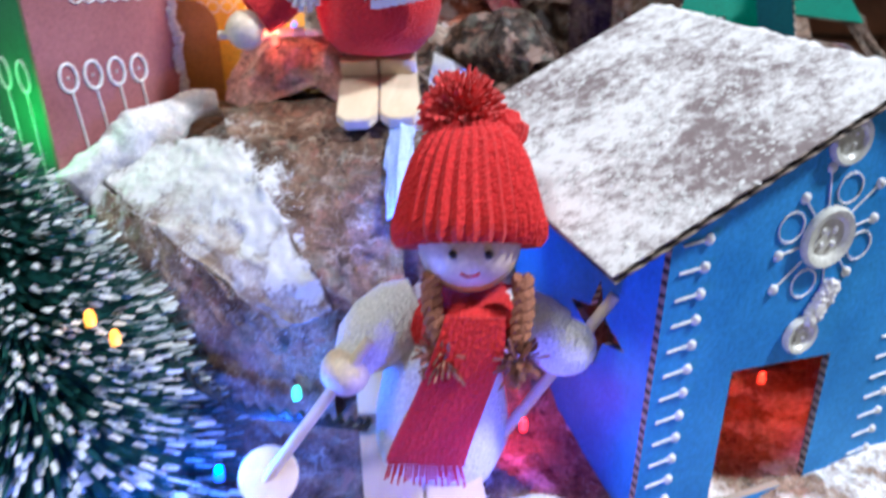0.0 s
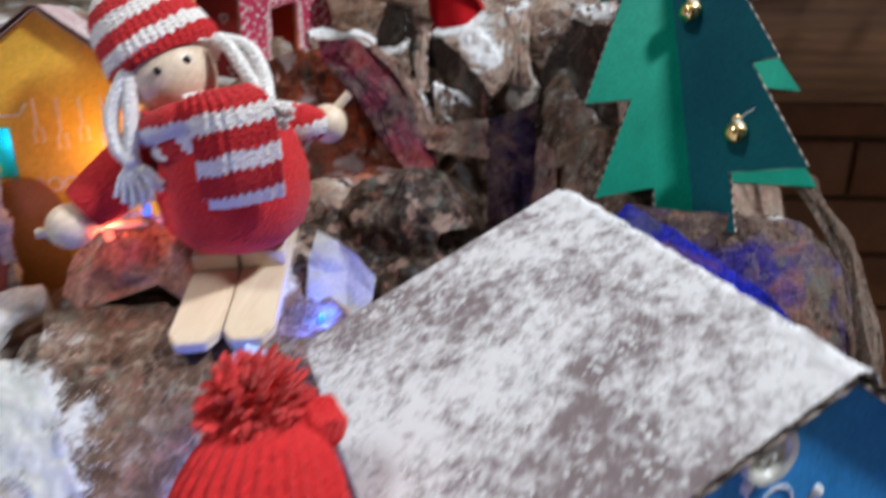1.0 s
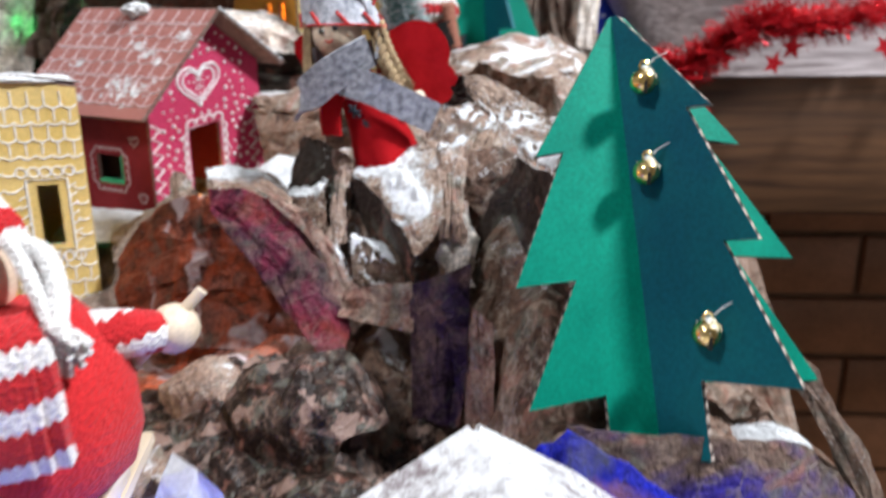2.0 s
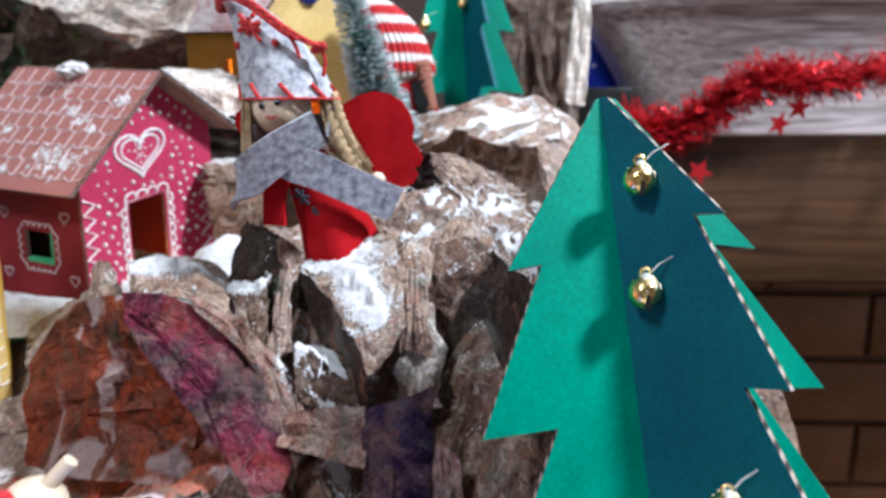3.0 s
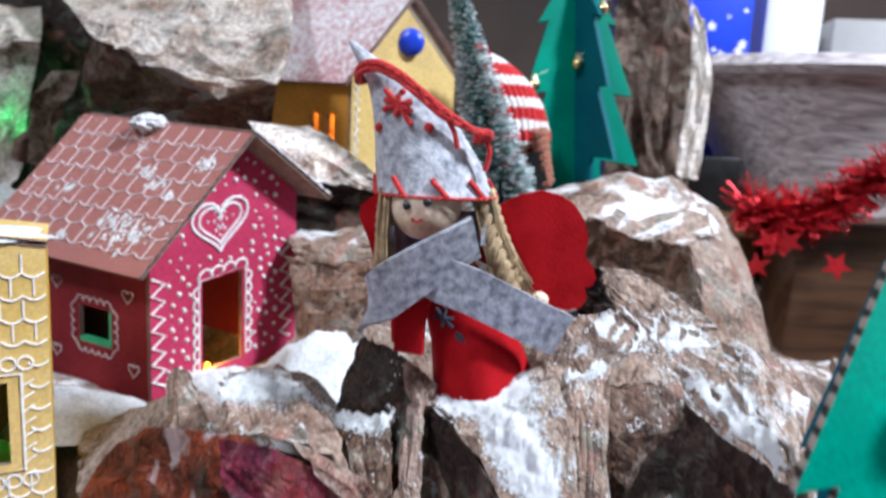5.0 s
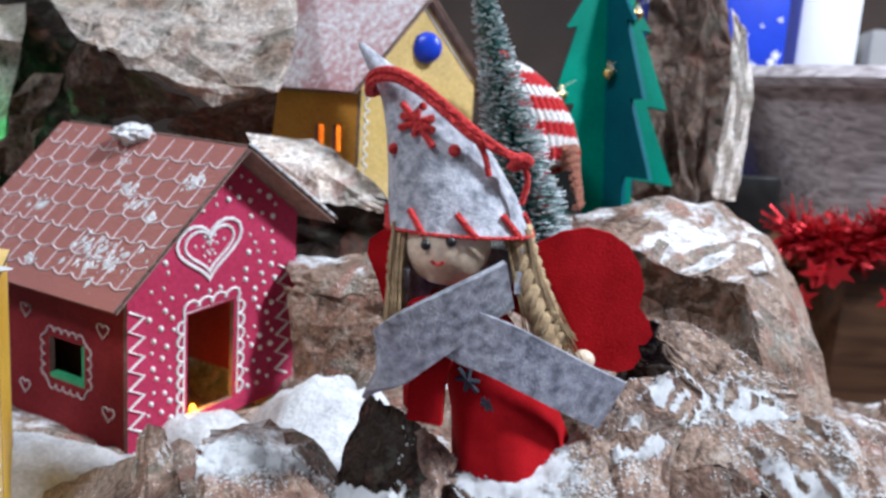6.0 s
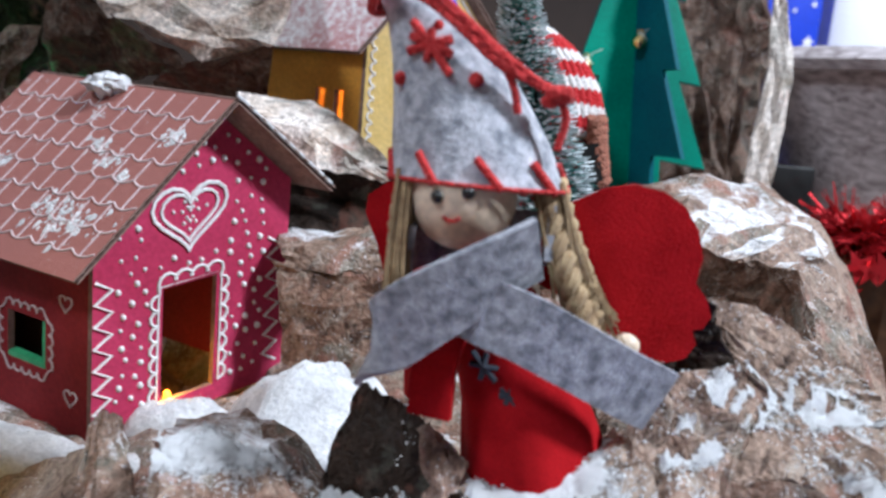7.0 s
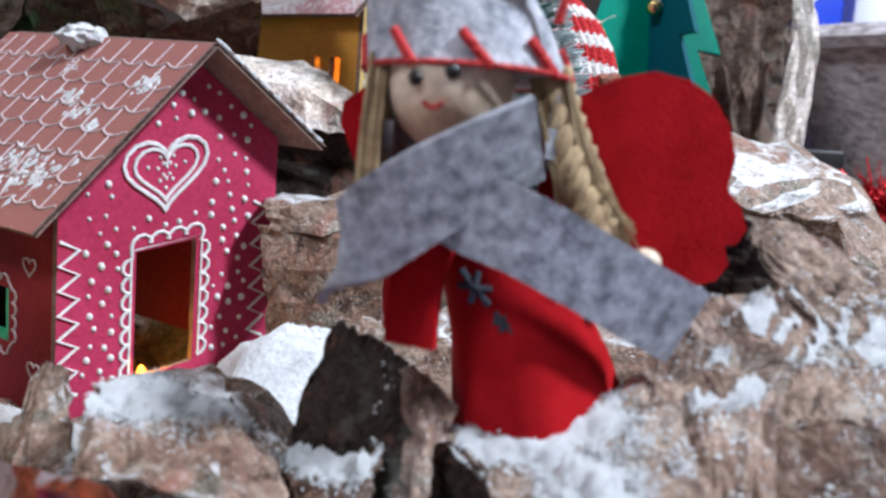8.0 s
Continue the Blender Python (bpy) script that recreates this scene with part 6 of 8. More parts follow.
def sheet(name, cage, mat, label, seed, soft=0.25, thick=0.1, crease=0.38, fold=1.15):
    """A stiff sheet of creased paper stretched over a small cage of rows."""
    rows, cols = len(cage), len(cage[0])
    rnd = random.Random(seed)

    def at(u, v):
        f, g = u * (rows - 1), v * (cols - 1)
        i, j = min(int(f), rows - 2), min(int(g), cols - 2)
        a = Vector(cage[i][j]).lerp(Vector(cage[i][j + 1]), g - j)
        b = Vector(cage[i + 1][j]).lerp(Vector(cage[i + 1][j + 1]), g - j)
        return a.lerp(b, f - i)

    across = sum((Vector(cage[rows // 2][k + 1]) - Vector(cage[rows // 2][k])).length for k in range(cols - 1))
    down = sum((Vector(cage[k + 1][cols // 2]) - Vector(cage[k][cols // 2])).length for k in range(rows - 1))
    nu, nv = max(3, round(down / fold)), max(3, round(across / fold))
    spots = []
    for i in range(nu + 1):
        for j in range(nv + 1):
            edge = i in (0, nu) or j in (0, nv)
            k = 0.12 if edge else 0.42
            spots.append((min(1, max(0, (i + (0 if i in (0, nu) else k * rnd.uniform(-1, 1))) / nu)), min(1, max(0, (j + (0 if j in (0, nv) else k * rnd.uniform(-1, 1))) / nv))))

    def place(u, v, z):
        p = at(u, v)
        e = 0.04
        n = (at(min(1, u + e), v) - at(max(0, u - e), v)).cross(at(u, min(1, v + e)) - at(u, max(0, v - e))).normalized()
        big = noise.noise(p * 0.22 + Vector((seed * 3.1, 0, 0)))
        return p + n * (z + soft * 2.2 * big)

    own = bmesh.new()
    crumple(own, spots, lambda u, v: 0.0, crease, None, 2, 0.1, seed, place)
    bmesh.ops.solidify(own, geom=own.faces[:], thickness=thick)
    c = Vector(cage[-1][0])
    return lone(name, own, mat, c, label, "paper rock", "rocks of crumpled paper", smooth=13)


def folds(name, cage, mat, label, seed, crease=0.1, cuts=5, thick=0.07, rim=0.1):
    """A stiff sheet of paper with sharp folds along the lines of a small cage, finely wrinkled between them, its rim torn."""
    rows, cols = len(cage), len(cage[0])
    cage = [[Vector(c) for c in row] for row in cage]
    rnd = random.Random(seed)
    own = bmesh.new()
    nu, nv = (rows - 1) * cuts, (cols - 1) * cuts
    grid = []
    for i in range(nu + 1):
        line = []
        for j in range(nv + 1):
            a, b = min(i // cuts, rows - 2), min(j // cuts, cols - 2)
            f, g = i / cuts - a, j / cuts - b
            q = cage[a][b].lerp(cage[a][b + 1], g).lerp(cage[a + 1][b].lerp(cage[a + 1][b + 1], g), f)
            n = (cage[a + 1][b] - cage[a][b]).cross(cage[a][b + 1] - cage[a][b])
            n = n.normalized() if n.length > 1e-6 else Vector((0, 0, 1))
            wrinkle = noise.voronoi(q * 0.8 + Vector((seed, 0, 0)))[0]
            q = q + n * (1.6 * crease * (wrinkle[1] - wrinkle[0] - 0.35) + crease * rnd.uniform(-0.5, 0.5))
            if i in (0, nu) or j in (0, nv):
                q = q + Vector((rnd.uniform(-1, 1), rnd.uniform(-1, 1), rnd.uniform(-1, 1))) * rim
            line.append(own.verts.new(q))
        grid.append(line)
    for i in range(nu):
        for j in range(nv):
            q = (grid[i][j], grid[i + 1][j], grid[i + 1][j + 1], grid[i][j + 1])
            for t in ((q[0], q[1], q[2]), (q[0], q[2], q[3])) if rnd.random() < 0.5 else ((q[0], q[1], q[3]), (q[1], q[2], q[3])):
                own.faces.new(t)
    bmesh.ops.subdivide_edges(own, edges=own.edges[:], cuts=1, use_grid_fill=True, fractal=0.06, seed=seed)
    bmesh.ops.recalc_face_normals(own, faces=own.faces[:])
    own.normal_update()
    front, hem = list(own.faces), [e for e in own.edges if e.is_boundary]
    back = {v: own.verts.new(v.co - v.normal * thick) for v in list(own.verts)}
    for f in front:
        own.faces.new([back[v] for v in reversed(f.verts)])
    for e in hem:
        a, b = e.verts
        own.faces.new((a, b, back[b], back[a]))
    return lone(name, own, mat, cage[-1][0], label, "paper rock", "rocks of crumpled paper", smooth=22)


# the red fold in front of the raspberry house: a dark face, a turned-over hem and its pale rim
sheet("paper_rock", [[(-8.9, 48.4, 18.6), (-6.4, 47.6, 20.4), (-3.6, 45.4, 21.5), (-1.6, 44.4, 21.8), (0.6, 44.1, 21.6), (2.2, 44.5, 20.0), (3.2, 44.9, 18.2), (4.4, 44.5, 16.4)], [(-8.6, 46.8, 16.4), (-6.0, 45.6, 17.6), (-3.6, 44.4, 18.6), (-1.6, 44.4, 18.6), (0.4, 44.4, 18.2), (1.8, 44.6, 17.2), (3.0, 44.6, 16.0), (4.4, 44.2, 14.8)], [(-8.4, 46.0, 13.4), (-5.6, 44.4, 14.0), (-3.2, 42.8, 14.6), (-1.2, 42.8, 14.6), (0.4, 42.6, 14.4), (1.8, 42.6, 14.0), (3.2, 42.2, 13.4), (4.8, 42.0, 12.6)]], PAPER_RED, "arched fold of red-brown daubed paper before the raspberry house", 3, 0.3, crease=0.3)
sheet("paper_rock", [[(-1.85, 43.9, 22.0), (0.6, 43.3, 22.1), (2.4, 43.6, 20.9), (3.3, 44.3, 19.2), (4.2, 44.2, 17.6), (5.0, 43.2, 15.8)], [(-1.5, 43.2, 21.0), (-0.1, 42.2, 19.9), (1.1, 42.2, 18.2), (2.0, 42.3, 16.6), (3.2, 41.9, 15.3), (4.4, 41.3, 14.0)]], PAPER_VIOLET, "crimson and violet hem of the red paper fold", 6, 0.1, crease=0.12, fold=1.4)
sheet("paper_rock", [[(0.6, 43.5, 22.4), (2.6, 44.0, 21.2), (3.8, 44.9, 19.4), (4.8, 44.7, 17.9), (5.6, 43.6, 16.0)], [(1.4, 43.2, 21.6), (2.5, 43.4, 20.4), (3.3, 44.0, 18.9), (4.1, 43.8, 17.2), (5.0, 42.8, 15.3)]], PAPER_ROSE, "pale rim of the turned-over paper hem", 7, 0.08, crease=0.12)
# snowy wedge and pale column below the flap
sheet("paper_rock", [[(4.2, 46.2, 19.0), (5.6, 46.4, 19.3), (8.2, 45.8, 18.4)], [(4.6, 44.9, 19.6), (6.0, 44.7, 19.2), (8.0, 44.7, 18.1)], [(4.8, 44.3, 17.4), (6.2, 44.1, 17.0), (7.8, 44.3, 16.6)]], PAPER_FLAP, "wedge of brown paper with a cap of snow", 9, 0.08, crease=0.2)
sheet("paper_rock", [[(9.4, 46.8, 21.8), (10.1, 46.3, 21.4), (10.5, 46.6, 20.6)], [(8.9, 44.5, 19.0), (9.7, 44.1, 19.0), (10.5, 45.2, 18.8)], [(8.9, 44.0, 17.6), (9.8, 43.7, 17.4), (10.5, 44.4, 17.2)]], PAPER_PALE, "pale column of creased paper under the ledge", 10, 0.12, crease=0.4, fold=0.9)
# folded ledges and peaks round the angel
folds("paper_rock", [[(4.4, 49.8, 22.0), (6.4, 50.0, 22.3), (8.2, 50.0, 23.2)], [(4.3, 47.2, 22.5), (6.1, 47.4, 23.0), (8.0, 47.6, 23.9)], [(5.7, 45.8, 21.6), (6.9, 46.2, 22.4), (8.5, 47.0, 23.5)], [(7.0, 44.4, 20.3), (8.2, 44.9, 21.3), (8.9, 45.7, 22.2)], [(8.0, 42.9, 19.2), (8.4, 43.1, 19.5), (9.2, 44.2, 20.8)]], PAPER_FLAP, "pointed flap of snow-dusted brown paper under the felt angel", 8, 0.16, 4)
# the flap's underside gets its shade from this dark colour
folds("paper_rock", [[(4.3, 47.25, 22.4), (5.7, 45.9, 21.5), (7.0, 44.5, 20.2), (8.0, 43.0, 19.1)], [(4.2, 47.6, 21.0), (5.3, 46.6, 19.8), (6.6, 45.4, 18.8), (7.7, 43.8, 18.0)], [(4.2, 47.6, 18.6), (5.2, 46.8, 17.8), (6.4, 45.8, 17.0), (7.6, 44.4, 16.2)]], PAPER_SHADE, "underside of the pointed paper flap, shade in its colour", 45)
folds("paper_rock", [[(8.0, 47.8, 24.2), (9.1, 48.3, 25.5), (10.4, 48.5, 25.8), (11.5, 48.8, 25.05)], [(8.4, 46.9, 23.0), (9.0, 47.4, 23.7), (9.8, 47.5, 23.7), (10.2, 47.2, 23.4)], [(8.8, 45.9, 22.1), (9.2, 46.0, 22.2), (9.6, 45.9, 22.1), (10.0, 45.6, 21.8)], [(9.0, 44.4, 19.6), (9.4, 44.6, 19.5), (9.8, 44.4, 19.4), (10.2, 44.6, 19.2)]], PAPER, "grey-brown crease of paper beside the pointed flap", 12, 0.16, 4)
folds("paper_rock", [[(11.3, 48.8, 25.0), (11.7, 48.95, 25.0), (12.05, 49.0, 24.9)], [(10.2, 47.2, 23.4), (11.6, 47.4, 23.65), (12.7, 47.1, 23.3)]], PAPER_FLAP, "pale three-cornered facet of paper over the hollow", 13, 0.06)
# less lit underside, its shade put into a darker brown
folds("paper_rock", [[(10.2, 47.2, 23.4), (11.6, 47.35, 23.6), (12.7, 47.1, 23.25)], [(9.9, 46.5, 22.2), (11.1, 46.3, 22.1), (12.4, 46.6, 22.4)], [(10.0, 46.3, 21.0), (11.0, 46.4, 20.3), (11.9, 46.8, 21.2)]], PAPER_BARE, "rounded underside of the paper facet, darkened for shade", 19, 0.07)
folds("paper_rock", [[(9.6, 50.6, 26.2), (11.0, 50.9, 26.4), (12.4, 51.0, 25.8), (14.2, 51.2, 24.6)], [(9.85, 49.2, 27.1), (10.95, 49.4, 27.0), (12.3, 49.7, 26.4), (14.0, 49.5, 25.4)], [(10.15, 48.85, 26.4), (11.2, 49.0, 26.1), (12.4, 49.25, 25.6), (14.1, 49.2, 25.0)], [(10.6, 48.6, 25.7), (11.6, 48.65, 24.95), (12.8, 48.8, 24.7), (14.1, 48.85, 24.7)]], PAPER_FLAP, "peaked block of pale brown paper beside the angel's wing", 14, 0.12, 4)
# shaded end face, darkened by its paper
folds("paper_rock", [[(9.5, 49.6, 27.0), (9.85, 49.2, 27.05)], [(9.0, 49.2, 25.9), (10.2, 48.7, 26.2)], [(8.9, 48.8, 24.9), (10.6, 48.5, 25.4)]], PAPER_SHADE, "end of the peaked paper block, coloured dark for shade", 15)
folds("paper_rock", [[(12.0, 49.0, 24.9), (13.5, 48.8, 24.8), (14.7, 48.4, 25.0)], [(12.4, 48.0, 24.0), (13.6, 47.2, 24.2), (14.6, 46.0, 24.1)], [(12.7, 47.1, 23.3), (13.5, 45.0, 23.0), (14.1, 42.3, 23.1)]], PAPER_FLAP, "snow-strewn ledge of brown paper over the dark hollow", 16, 0.22, 4)
folds("paper_rock", [[(14.7, 48.5, 25.0), (15.7, 48.0, 24.7), (16.4, 46.8, 24.0), (17.6, 47.4, 21.6)], [(14.6, 46.0, 24.1), (15.2, 45.5, 23.6), (15.7, 45.0, 23.3), (16.8, 45.6, 20.6)], [(14.15, 42.3, 23.1), (14.6, 42.6, 22.6), (15.1, 43.0, 21.6), (16.0, 43.6, 18.6)]], PAPER, "outer side of the snow-strewn paper ledge", 17, 0.24, 4)
# dark sheet in place of the hollow's shade, then a peak coloured likewise
folds("paper_rock", [[(11.0, 46.5, 21.6), (12.6, 46.9, 23.1), (13.45, 44.9, 22.85), (14.1, 42.1, 22.9)], [(10.6, 46.2, 19.0), (12.2, 45.6, 18.6), (13.6, 44.0, 18.0), (14.8, 41.8, 17.6)], [(10.6, 45.6, 15.0), (12.6, 44.6, 14.6), (13.8, 43.6, 14.0), (15.0, 42.0, 13.6)]], PAPER_SHADE, "side of the paper cliff, blackened for the hollow's shade", 18)
folds("paper_rock", [[(1.5, 48.9, 24.0), (1.9, 48.7, 24.0), (2.8, 48.4, 23.7), (3.2, 48.2, 23.4)], [(0.9, 48.5, 22.1), (1.7, 48.2, 22.2), (2.8, 47.7, 22.4), (3.6, 47.8, 22.6)], [(0.5, 48.4, 20.4), (1.8, 47.8, 20.4), (3.0, 46.9, 20.2), (3.8, 47.0, 20.4)]], PAPER_SHADE, "triangular paper peak beside the angel, coloured as in shadow", 43)
folds("paper_rock", [[(3.1, 48.2, 23.5), (3.8, 47.9, 23.3), (4.5, 47.4, 22.9)], [(3.6, 47.3, 22.3), (3.9, 47.0, 22.3), (4.15, 47.1, 22.3)], [(3.5, 46.4, 20.9), (3.8, 46.2, 20.9), (4.05, 46.4, 21.0)], [(3.2, 45.2, 18.6), (3.8, 45.2, 18.8), (4.3, 45.6, 19.2)]], PAPER_TAN, "pale upright crease of paper at the angel's hem", 44)
# the step takes the hollow's shade as its brown
folds("paper_rock", [[(0.6, 48.5, 21.1), (1.7, 48.3, 21.4), (3.0, 47.6, 22.0)], [(1.1, 47.3, 20.9), (2.1, 47.0, 21.1), (3.0, 46.8, 21.4)], [(2.2, 45.9, 19.6), (2.7, 45.6, 19.4), (3.2, 45.8, 20.0)], [(2.4, 45.4, 17.4), (2.9, 45.2, 17.2), (3.4, 45.4, 17.6)]], PAPER_BARE, "small snow-capped step of paper below the dark peak", 46)
folds("paper_rock", [[(-4.0, 50.2, 21.8), (-2.2, 50.8, 22.0), (-0.6, 51.0, 21.4), (0.8, 50.0, 20.6)], [(-3.4, 47.9, 22.4), (-2.2, 48.2, 22.6), (-0.7, 48.6, 22.2), (0.8, 48.2, 21.2)], [(-2.9, 46.6, 22.1), (-1.6, 46.8, 22.2), (-0.3, 47.2, 22.0), (1.1, 47.0, 21.2)], [(-2.5, 45.5, 21.3), (-1.0, 45.4, 21.5), (0.5, 45.4, 21.4), (1.9, 45.7, 20.4)]], PAPER, "snow-dusted ledge of brown paper behind the red fold", 41, 0.18, 4)
folds("paper_rock", [[(-6.0, 49.3, 21.8), (-5.8, 49.5, 22.1), (-5.1, 49.2, 21.8)], [(-5.6, 48.0, 20.6), (-4.8, 47.6, 21.1), (-3.9, 47.8, 21.1)], [(-5.6, 46.6, 19.0), (-4.1, 46.6, 19.5), (-2.6, 45.8, 20.7)]], PAPER, "upright spike of brown paper", 39)
folds("paper_rock", [[(-10.8, 51.2, 18.2), (-8.8, 51.0, 19.3), (-6.4, 50.0, 20.7)], [(-9.9, 49.5, 17.7), (-8.1, 49.2, 18.7), (-6.0, 48.8, 20.0)], [(-9.0, 48.0, 17.2), (-7.5, 47.8, 17.9), (-5.6, 47.2, 19.0)], [(-9.2, 46.8, 14.5), (-7.5, 46.6, 15.0), (-5.6, 46.2, 16.0)]], PAPER_SNOW, "heap of snow-dusted paper at the yellow tower's foot", 38)
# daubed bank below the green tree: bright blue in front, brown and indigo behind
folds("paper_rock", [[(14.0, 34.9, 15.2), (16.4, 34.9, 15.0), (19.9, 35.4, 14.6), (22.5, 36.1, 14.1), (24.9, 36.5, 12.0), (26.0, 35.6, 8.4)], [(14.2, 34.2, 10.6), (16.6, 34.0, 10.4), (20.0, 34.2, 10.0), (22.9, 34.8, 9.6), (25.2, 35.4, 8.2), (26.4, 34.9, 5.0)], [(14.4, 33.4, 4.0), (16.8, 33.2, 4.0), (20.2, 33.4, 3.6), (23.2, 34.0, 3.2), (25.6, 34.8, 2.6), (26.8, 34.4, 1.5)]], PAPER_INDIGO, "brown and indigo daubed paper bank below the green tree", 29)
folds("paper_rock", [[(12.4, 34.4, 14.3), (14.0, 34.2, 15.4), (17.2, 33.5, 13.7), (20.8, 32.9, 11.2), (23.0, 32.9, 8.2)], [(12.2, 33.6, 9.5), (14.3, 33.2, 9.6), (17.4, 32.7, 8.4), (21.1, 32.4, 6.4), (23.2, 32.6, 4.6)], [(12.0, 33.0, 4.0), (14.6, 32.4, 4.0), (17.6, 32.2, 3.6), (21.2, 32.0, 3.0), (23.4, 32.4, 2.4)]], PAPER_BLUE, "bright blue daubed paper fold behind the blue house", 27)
# the far hill, falling away in long folds
folds("paper_rock", [[(5.5, 63.5, 27.4), (9.0, 63.6, 28.9), (12.5, 63.8, 29.9), (15.6, 64.2, 29.9), (17.6, 63.2, 28.8), (19.0, 62.0, 26.8), (20.0, 60.4, 23.6), (20.8, 58.6, 19.0)], [(6.0, 60.4, 26.9), (9.2, 60.8, 28.4), (11.9, 60.8, 29.1), (14.6, 60.8, 28.7), (16.6, 60.2, 28.2), (17.6, 59.4, 26.4), (18.4, 58.2, 23.6), (19.0, 56.8, 19.0)], [(6.2, 58.8, 26.0), (9.0, 58.8, 27.1), (11.1, 58.6, 27.85), (12.7, 58.4, 27.1), (14.2, 58.2, 26.95), (15.3, 57.8, 26.9), (15.6, 57.0, 25.5), (16.2, 55.0, 22.0)]], PAPER_HILL, "rounded top of the brown paper hill streaked with snow", 31, 0.26, 4)
# the hill's shadowed front, its shade put into umber paper
folds("paper_rock", [[(6.2, 58.85, 25.95), (9.0, 58.85, 27.05), (11.1, 58.65, 27.8), (12.7, 58.45, 27.05), (14.2, 58.25, 26.9), (15.3, 57.85, 26.85), (15.6, 57.05, 25.45), (16.2, 55.05, 21.95)], [(6.4, 58.8, 24.6), (9.2, 59.4, 25.5), (11.2, 59.6, 26.0), (12.7, 59.6, 25.4), (14.1, 59.4, 25.2), (15.0, 58.8, 25.0), (15.2, 57.6, 23.6), (15.6, 55.6, 20.0)], [(6.8, 56.2, 21.4), (9.6, 56.4, 21.6), (11.4, 56.2, 21.4), (12.8, 55.8, 21.2), (14.0, 55.4, 20.8), (14.9, 55.0, 20.0), (15.0, 54.4, 18.4), (15.2, 53.4, 15.6)]], PAPER_UMBER, "hollow in the paper hill's front, browned for shade", 32, 0.3, 4)
# slope beside the rose house: a snowed face, its bare brown flank, the steep foot above the bulbs
folds("paper_rock", [[(-15.0, 25.8, 9.2), (-12.0, 27.2, 10.8), (-8.9, 26.4, 11.0)], [(-12.4, 23.8, 8.2), (-9.9, 24.3, 8.9), (-6.8, 24.0, 9.4)], [(-8.4, 21.5, 6.6), (-6.5, 21.5, 7.0), (-4.9, 21.7, 7.5)], [(-5.4, 19.7, 5.1), (-4.2, 19.7, 5.5), (-3.2, 19.9, 6.1)]], SNOW_RUN, "slope of brown paper under a run of powder snow", 49, 0.12, 6)
folds("paper_rock", [[(-10.6, 29.6, 11.8), (-5.5, 29.4, 12.2), (-1.4, 28.8, 11.9)], [(-8.9, 26.4, 11.05), (-4.6, 26.2, 10.7), (-1.1, 25.6, 9.9)], [(-5.8, 22.8, 8.4), (-3.2, 22.8, 7.7), (-0.8, 22.8, 6.6)], [(-3.2, 19.9, 6.15), (-1.6, 20.5, 5.2), (-0.4, 21.1, 4.4)], [(-3.0, 19.4, 2.0), (-1.4, 20.0, 1.6), (-0.2, 20.8, 1.2)]], PAPER_BARE, "bare brown flank of the paper slope", 50, 0.12)
folds("paper_rock", [[(-15.4, 25.7, 9.2), (-12.4, 23.75, 8.2), (-8.4, 21.45, 6.6), (-5.4, 19.65, 5.1), (-3.1, 19.8, 6.0)], [(-15.2, 23.8, 6.0), (-11.8, 21.8, 4.8), (-7.8, 20.0, 3.6), (-5.0, 19.0, 2.9), (-3.2, 19.2, 3.0)], [(-15.2, 22.6, -1.0), (-11.4, 20.6, -1.0), (-7.4, 19.2, -1.0), (-4.6, 18.6, -1.0), (-3.2, 19.0, -1.0)]], PAPER, "steep brown paper face above the blue bulbs", 51, 0.18)
# standing shards, and the dark marbled heap in the hollow
sheet("paper_rock", [[(4.3, 43.8, 17.1), (5.8, 43.2, 17.7), (7.8, 42.9, 17.9)], [(4.3, 42.9, 16.2), (6.0, 42.5, 16.0), (7.9, 42.3, 15.7)]], PAPER_ROSE, "pale curled sheet of paper at the hollow's rim", 16, 0.1, crease=0.15)
sheet("paper_rock", [[(7.6, 42.9, 17.8), (9.2, 42.6, 18.3), (10.5, 42.6, 18.9)], [(7.8, 42.0, 15.0), (9.2, 41.8, 14.6), (10.3, 41.8, 14.6)], [(7.9, 41.4, 12.0), (9.2, 41.2, 11.6), (10.0, 41.2, 11.6)]], PAPER_PLUM, "plum-coloured shard of paper standing in the hollow", 17, 0.1, crease=0.2)
sheet("paper_rock", [[(10.4, 42.6, 17.0), (11.4, 41.8, 16.4)], [(10.2, 41.6, 14.0), (11.6, 40.8, 13.6)], [(10.2, 41.0, 11.6), (11.4, 40.0, 11.4)]], PAPER_ROSE, "small pinkish flap of paper beside the green tree", 19, 0.08, crease=0.15)
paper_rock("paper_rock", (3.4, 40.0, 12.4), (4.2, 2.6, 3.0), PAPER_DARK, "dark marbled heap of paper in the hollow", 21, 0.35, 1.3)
paper_rock("paper_rock", (-1.2, 40.6, 12.4), (2.4, 1.6, 2.2), PAPER_TAN, "small pale paper rock below the red fold", 22, 0.3, 0.9)
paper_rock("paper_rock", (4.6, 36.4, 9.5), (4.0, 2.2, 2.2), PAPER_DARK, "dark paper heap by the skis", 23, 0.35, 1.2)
# pale rim of the bank
sheet("paper_rock", [[(22.0, 43.4, 17.0), (23.0, 40.8, 15.8), (24.0, 38.6, 14.1), (24.9, 36.9, 11.8), (25.5, 35.5, 8.0), (25.8, 34.6, 3.0)], [(22.9, 43.0, 17.3), (23.9, 40.4, 16.0), (24.9, 38.2, 14.2), (25.8, 36.4, 11.6), (26.5, 35.0, 7.8), (26.9, 34.2, 3.0)], [(23.4, 43.6, 16.4), (24.5, 41.0, 15.2), (25.6, 38.9, 13.4), (26.5, 37.2, 11.0), (27.2, 35.8, 7.4), (27.6, 35.0, 3.0)]], PAPER_TAN, "folded pale rim of the paper bank", 28, 0.12, crease=0.2)
